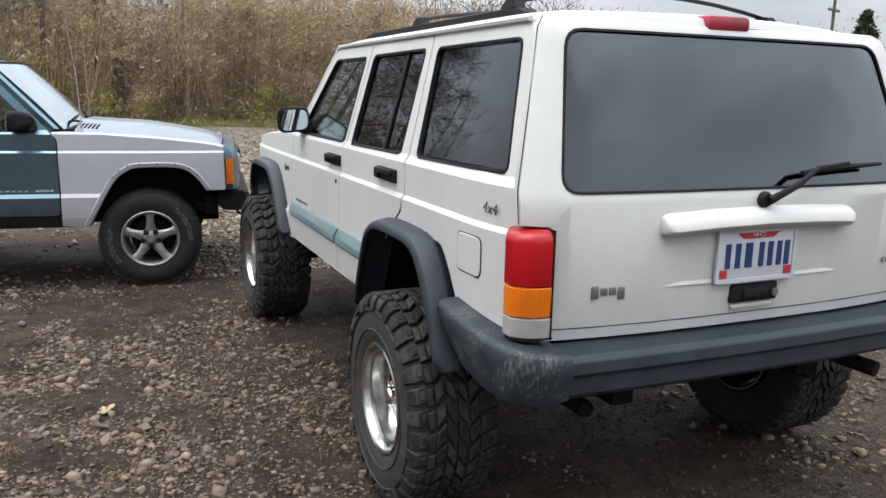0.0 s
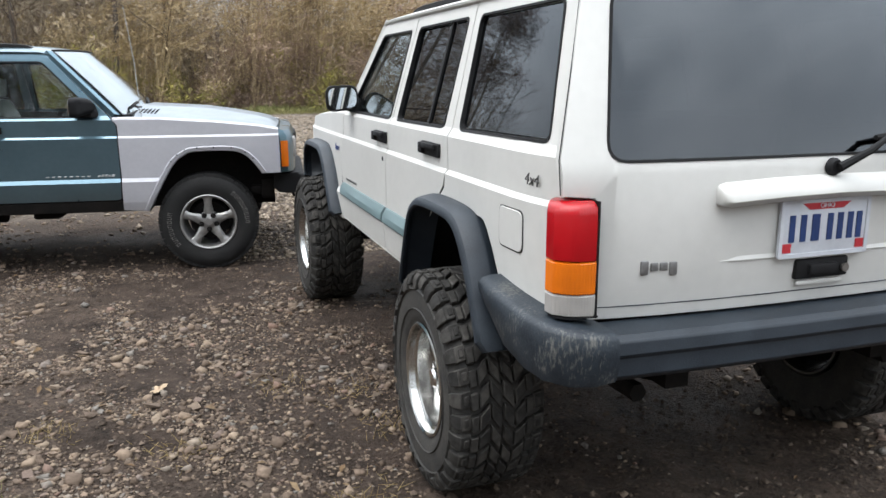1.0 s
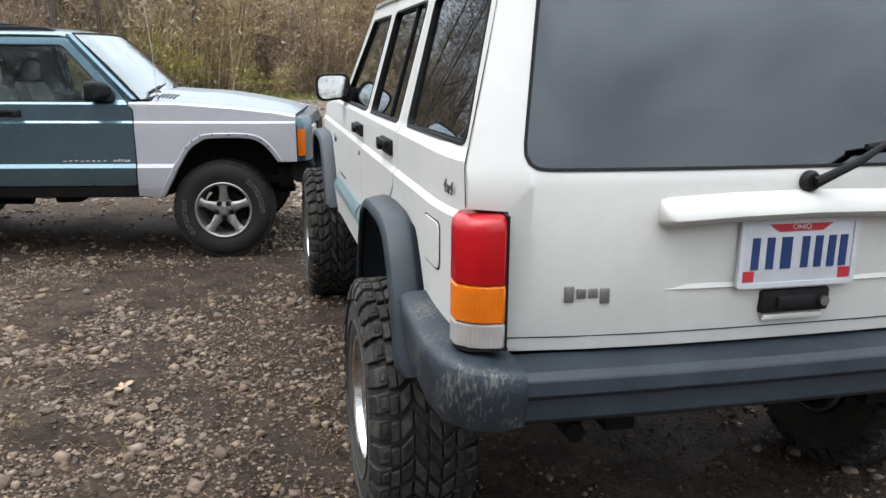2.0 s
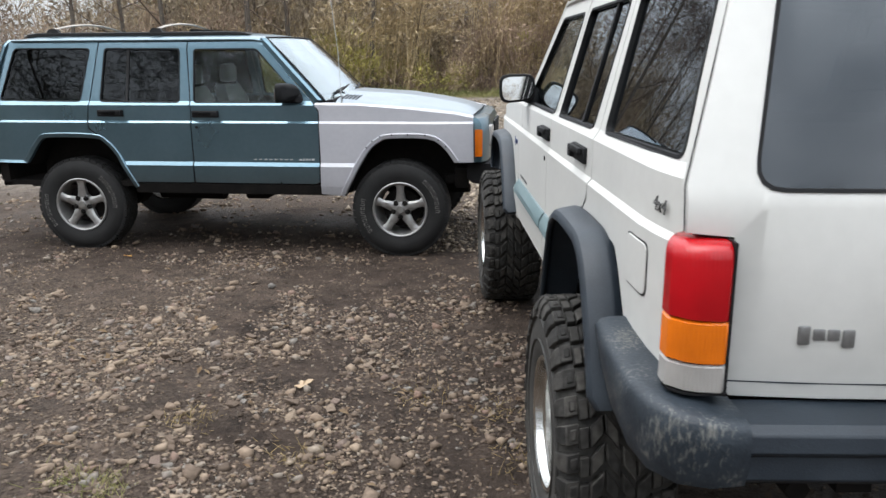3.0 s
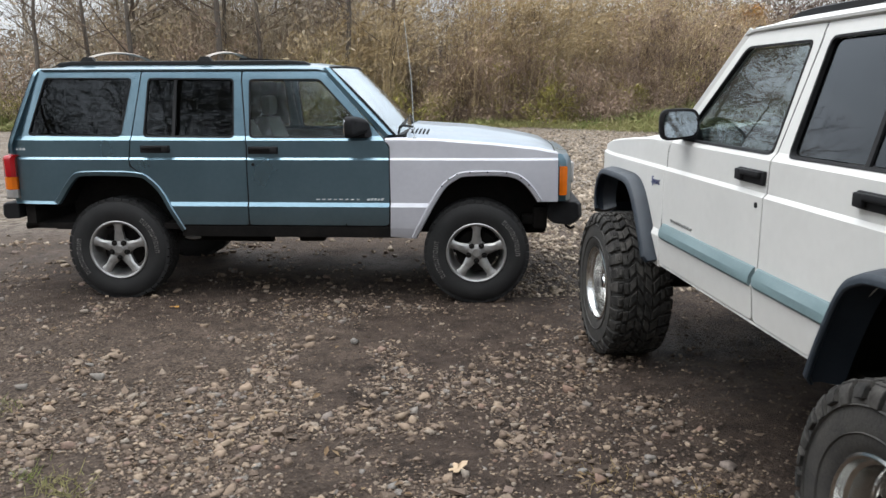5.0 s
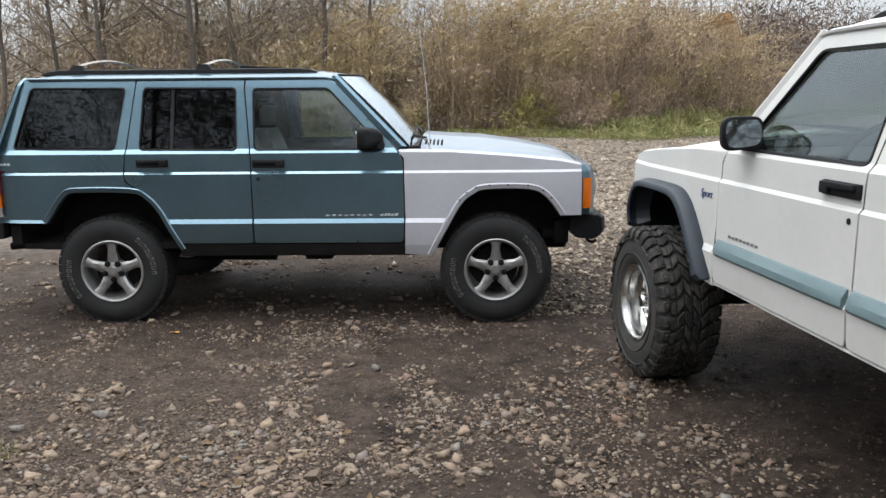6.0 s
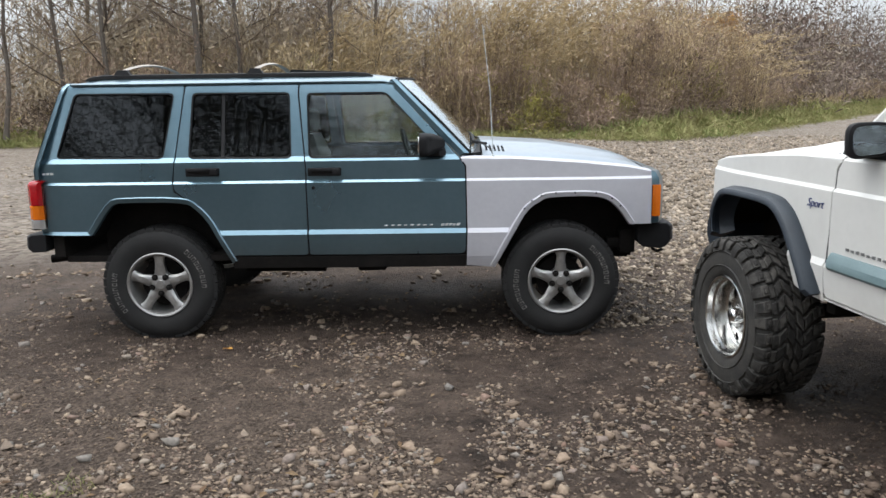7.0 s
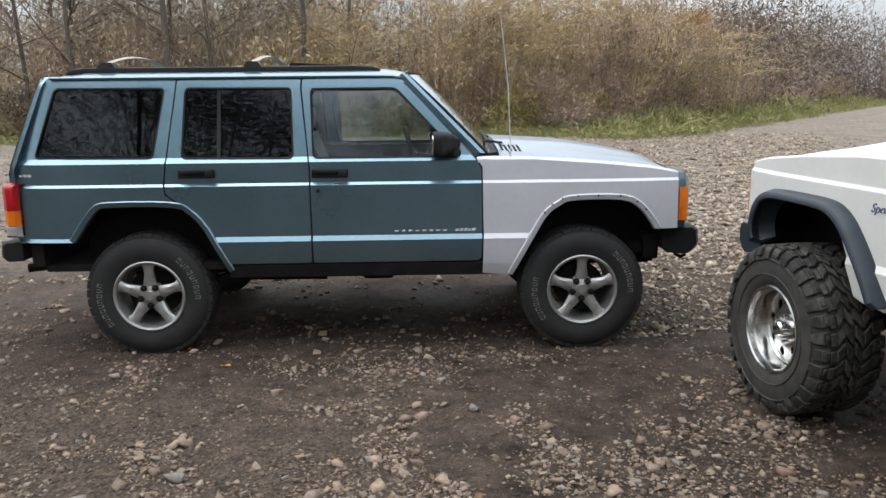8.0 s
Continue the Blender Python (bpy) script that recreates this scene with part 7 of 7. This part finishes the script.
def chips(heap, xy, size, squash=0.55, sides=8):
    """Many small angular chips at once."""
    n = len(xy)
    base = np.array([(1, 0, 0), (-1, 0, 0), (0, 0.8, 0), (0, -0.8, 0), (0, 0, squash), (0, 0, -squash)])
    v = base[None] * rng.uniform(0.6, 1.3, (n, 6, 1)) + rng.normal(size=(n, 6, 3)) * 0.2
    a = rng.uniform(0, 2 * np.pi, n)
    c, s = np.cos(a)[:, None], np.sin(a)[:, None]
    v = np.stack([v[:, :, 0] * c - v[:, :, 1] * s, v[:, :, 0] * s + v[:, :, 1] * c, v[:, :, 2]], -1) * size[:, None, None]
    z = np.array([ground_z(p, q) for p, q in xy]) + size * 0.15
    v += np.column_stack([xy, z])[:, None, :]
    heap.add(v, (np.arange(n) * 6)[:, None, None] + np.array([(0, 2, 4), (2, 1, 4), (1, 3, 4), (3, 0, 4), (2, 0, 5), (1, 2, 5), (3, 1, 5), (0, 3, 5)][:sides])[None])


heap = Heap()
r = random.Random(5)
for x, y in scatter(13000, -4.5, 4.5, 1.2, 9.0, r):
    v, f = SHAPES[r.randrange(14)]
    a = r.uniform(0, 6.28)
    c, s = math.cos(a), math.sin(a)
    sz = min(r.lognormvariate(-4.62, 0.52), 0.036)
    q = v * sz
    q = np.column_stack([q[:, 0] * c - q[:, 1] * s + x, q[:, 0] * s + q[:, 1] * c + y, q[:, 2] + ground_z(x, y) + sz * 0.18])
    heap.add(q, f)
small = np.array(scatter(23000, -3.2, 2.2, 1.2, 6.5, r))
chips(heap, small, np.exp(rng.normal(-4.8, 0.38, len(small))), 0.38)
# the rest of the yard, behind and beside
around = np.array([p for p in scatter(15000, -9.0, 9.0, -6.0, 9.0, r) if p[1] < 1.2 or abs(p[0]) > 4.5])
chips(heap, around, np.exp(rng.normal(-4.45, 0.4, len(around))), 0.45)
# the crushed-stone apron beyond the wagons
far = np.array(scatter(7000, -9, 17, 8.0, 27, r, 1.5))
apron_y = 6.5 + 22.5 * rng.random(26000) ** 1.25
apron_x = 0.6 + (apron_y - 6.5) * -0.02 + rng.random(26000) * (3.5 + (apron_y - 6.5) * 0.62)
heap.place("gravel", STONES, "loose angular grey and tan gravel", "gravel")
heap = Heap()
far = np.concatenate([far, np.column_stack([apron_x, apron_y])])
chips(heap, far, np.minimum(np.exp(rng.normal(-3.5, 0.45, len(far))), 0.11) * np.clip(0.45 + (far[:, 1] - 6.5) * 0.11, 0.45, 1.0), 0.6)
heap.place("crushed_stone", APRON, "pale angular crushed stone beyond the wagons", "gravel")

# fine grit
heap = Heap()
n = 76000
xy = np.column_stack([rng.uniform(-3.9, 3.0, n), 1.4 + rng.random(n) ** 1.2 * 6.0])
keep = rng.random(n) < 0.36 + 0.95 * np.array([litter_density(p, q) for p, q in xy])
xy = xy[keep]
chips(heap, xy, np.exp(rng.normal(-4.92, 0.42, len(xy))), 0.7, 4)
heap.place("grit", GRIT, "fine dark grit on the damp dirt", "gravel")

heap = Heap()
pts = np.array(scatter(800, -4.5, 4.5, 1.2, 9.5, r) + scatter(1600, -12, 14, 8, 28, r))
c = np.column_stack([pts, [ground_z(a, b) + 0.012 for a, b in pts]])
n = len(c)
ang = rng.uniform(0, 2 * np.pi, n)
sz = rng.uniform(0.008, 0.02, n)[:, None]
u = np.column_stack([np.cos(ang), np.sin(ang), rng.normal(size=n) * 0.25])
w = np.column_stack([-np.sin(ang), np.cos(ang), rng.normal(size=n) * 0.25])
up = np.column_stack([np.zeros(n), np.zeros(n), np.ones(n)])
lv = np.stack([c - u * sz * 1.5, c - w * sz * 0.7 + u * sz * 0.2 + up * sz * 0.5, c + u * sz * 1.6 + up * sz * 0.2, c + w * sz * 0.7 + up * sz * 0.4, c], 1)
heap.add(lv, (np.arange(n) * 5)[:, None, None] + np.array([(0, 1, 4), (1, 2, 4), (2, 3, 4), (3, 0, 4)])[None])
heap.place("fallen_leaves", LEAVES, "curled brown fallen leaves on the dirt", "leaves")

heap = Heap()
tufts = [(0.95, 3.55), (0.62, 3.75), (1.02, 3.15), (-0.35, 3.55), (0.15, 3.2), (0.80, 2.6), (-1.6, 2.9), (-2.2, 3.4), (-1.9, 2.5), (1.5, 1.55), (2.6, 1.5)]
tb = np.repeat(np.array(tufts), 60, 0)
tb = np.column_stack([tb + rng.normal(size=tb.shape) * 0.07, np.full(len(tb), -0.005)])
tt = tb + np.column_stack([rng.normal(size=(len(tb), 2)) * 0.03, rng.uniform(0.01, 0.04, len(tb))])
heap.stems(tb, tt, np.zeros_like(tb), np.full(len(tb), 0.002), np.full(len(tb), 0.0007), 2)
heap.place("dry_grass", DRY_GRASS, "small straw-coloured grass tufts in the gravel", "grass")

heap = Heap()
tb = np.repeat(np.array([(-0.47, 2.98), (-0.55, 3.05), (-0.67, 3.07), (-1.49, 3.91), (-1.38, 3.84), (-1.60, 3.99), (-1.99, 4.68), (-2.12, 4.58)]), 45, 0)
tb = np.column_stack([tb + rng.normal(size=tb.shape) * 0.045, np.full(len(tb), -0.004)])
tt = tb + np.column_stack([rng.normal(size=(len(tb), 2)) * 0.025, rng.uniform(0.01, 0.045, len(tb))])
heap.stems(tb, tt, np.zeros_like(tb), np.full(len(tb), 0.0022), np.full(len(tb), 0.0007), 2)
heap.place("green_grass", GRASS, "small green grass tufts in the gravel", "grass")

meshes = []
for k in range(12):
    meshes.append(finish(stone_shape(k + 90, 11), "stone", STONE_ONE, 5))
r = random.Random(9)
for i, (x, y) in enumerate(scatter(298, -1.9, 1.05, 2.3, 5.4, r)):
    o = new("stone", meshes[i % 12])
    sz = min(0.032, r.lognormvariate(-4.1, 0.32))
    o.matrix_world = pose(x, y, ground_z(x, y) + sz * 0.2, r.uniform(-12, 12), r.uniform(-12, 12), r.uniform(0, 360)) @ Matrix.Diagonal((sz, sz, sz * 0.72, 1.0))
    o.parent = ground


def fallen_leaf(x, y, size, turn, material, label):
    """A dry leaf: a lobed blade that curls up at its rim, on a short stalk."""
    rim = []
    for k in range(22):
        a = 2 * math.pi * k / 22
        rr = size * (0.72 + 0.28 * math.cos(5 * a)) * (1.25 if abs(math.sin(a)) < 0.5 else 0.85)
        rim.append((rr * math.cos(a), rr * math.sin(a), 0.22 * size * (0.5 + 0.5 * math.sin(2 * a + 0.6))))
    bm = bmesh.new()
    hub_, low = bm.verts.new((0, 0, 0.004)), bm.verts.new((0, 0, 0.001))
    up, dn = [bm.verts.new((u, v, z + 0.004)) for u, v, z in rim], [bm.verts.new((u, v, z + 0.001)) for u, v, z in rim]
    for k in range(22):
        j = (k + 1) % 22
        bm.faces.new((hub_, up[k], up[j]))
        bm.faces.new((low, dn[j], dn[k]))
        bm.faces.new((up[k], dn[k], dn[j], up[j]))
    tube([(size * 0.9, 0, 0.004), (size * 1.5, size * 0.15, 0.002)], [0.0016, 0.001], 5, bm)
    single("fallen_leaf", bm, material, pose(x, y, ground_z(x, y) + 0.008, 6, -8, turn), label, "leaf", "leaves on the dirt")


TAN_LEAF = mat("tan_leaf", (0.27, 0.19, 0.115), (0.38, 0.285, 0.185), 30, 0.7, bump=0.001, bscale=90)
YELLOW_LEAF = mat("yellow_leaf", (0.36, 0.17, 0.03), (0.48, 0.27, 0.06), 30, 0.7, bump=0.001, bscale=90)
fallen_leaf(0.082, 3.868, 0.045, 40, TAN_LEAF, "pale tan dry leaf lying on the dirt")
fallen_leaf(-1.627, 6.41, 0.028, 200, YELLOW_LEAF, "small orange-yellow leaf lying on the dirt")
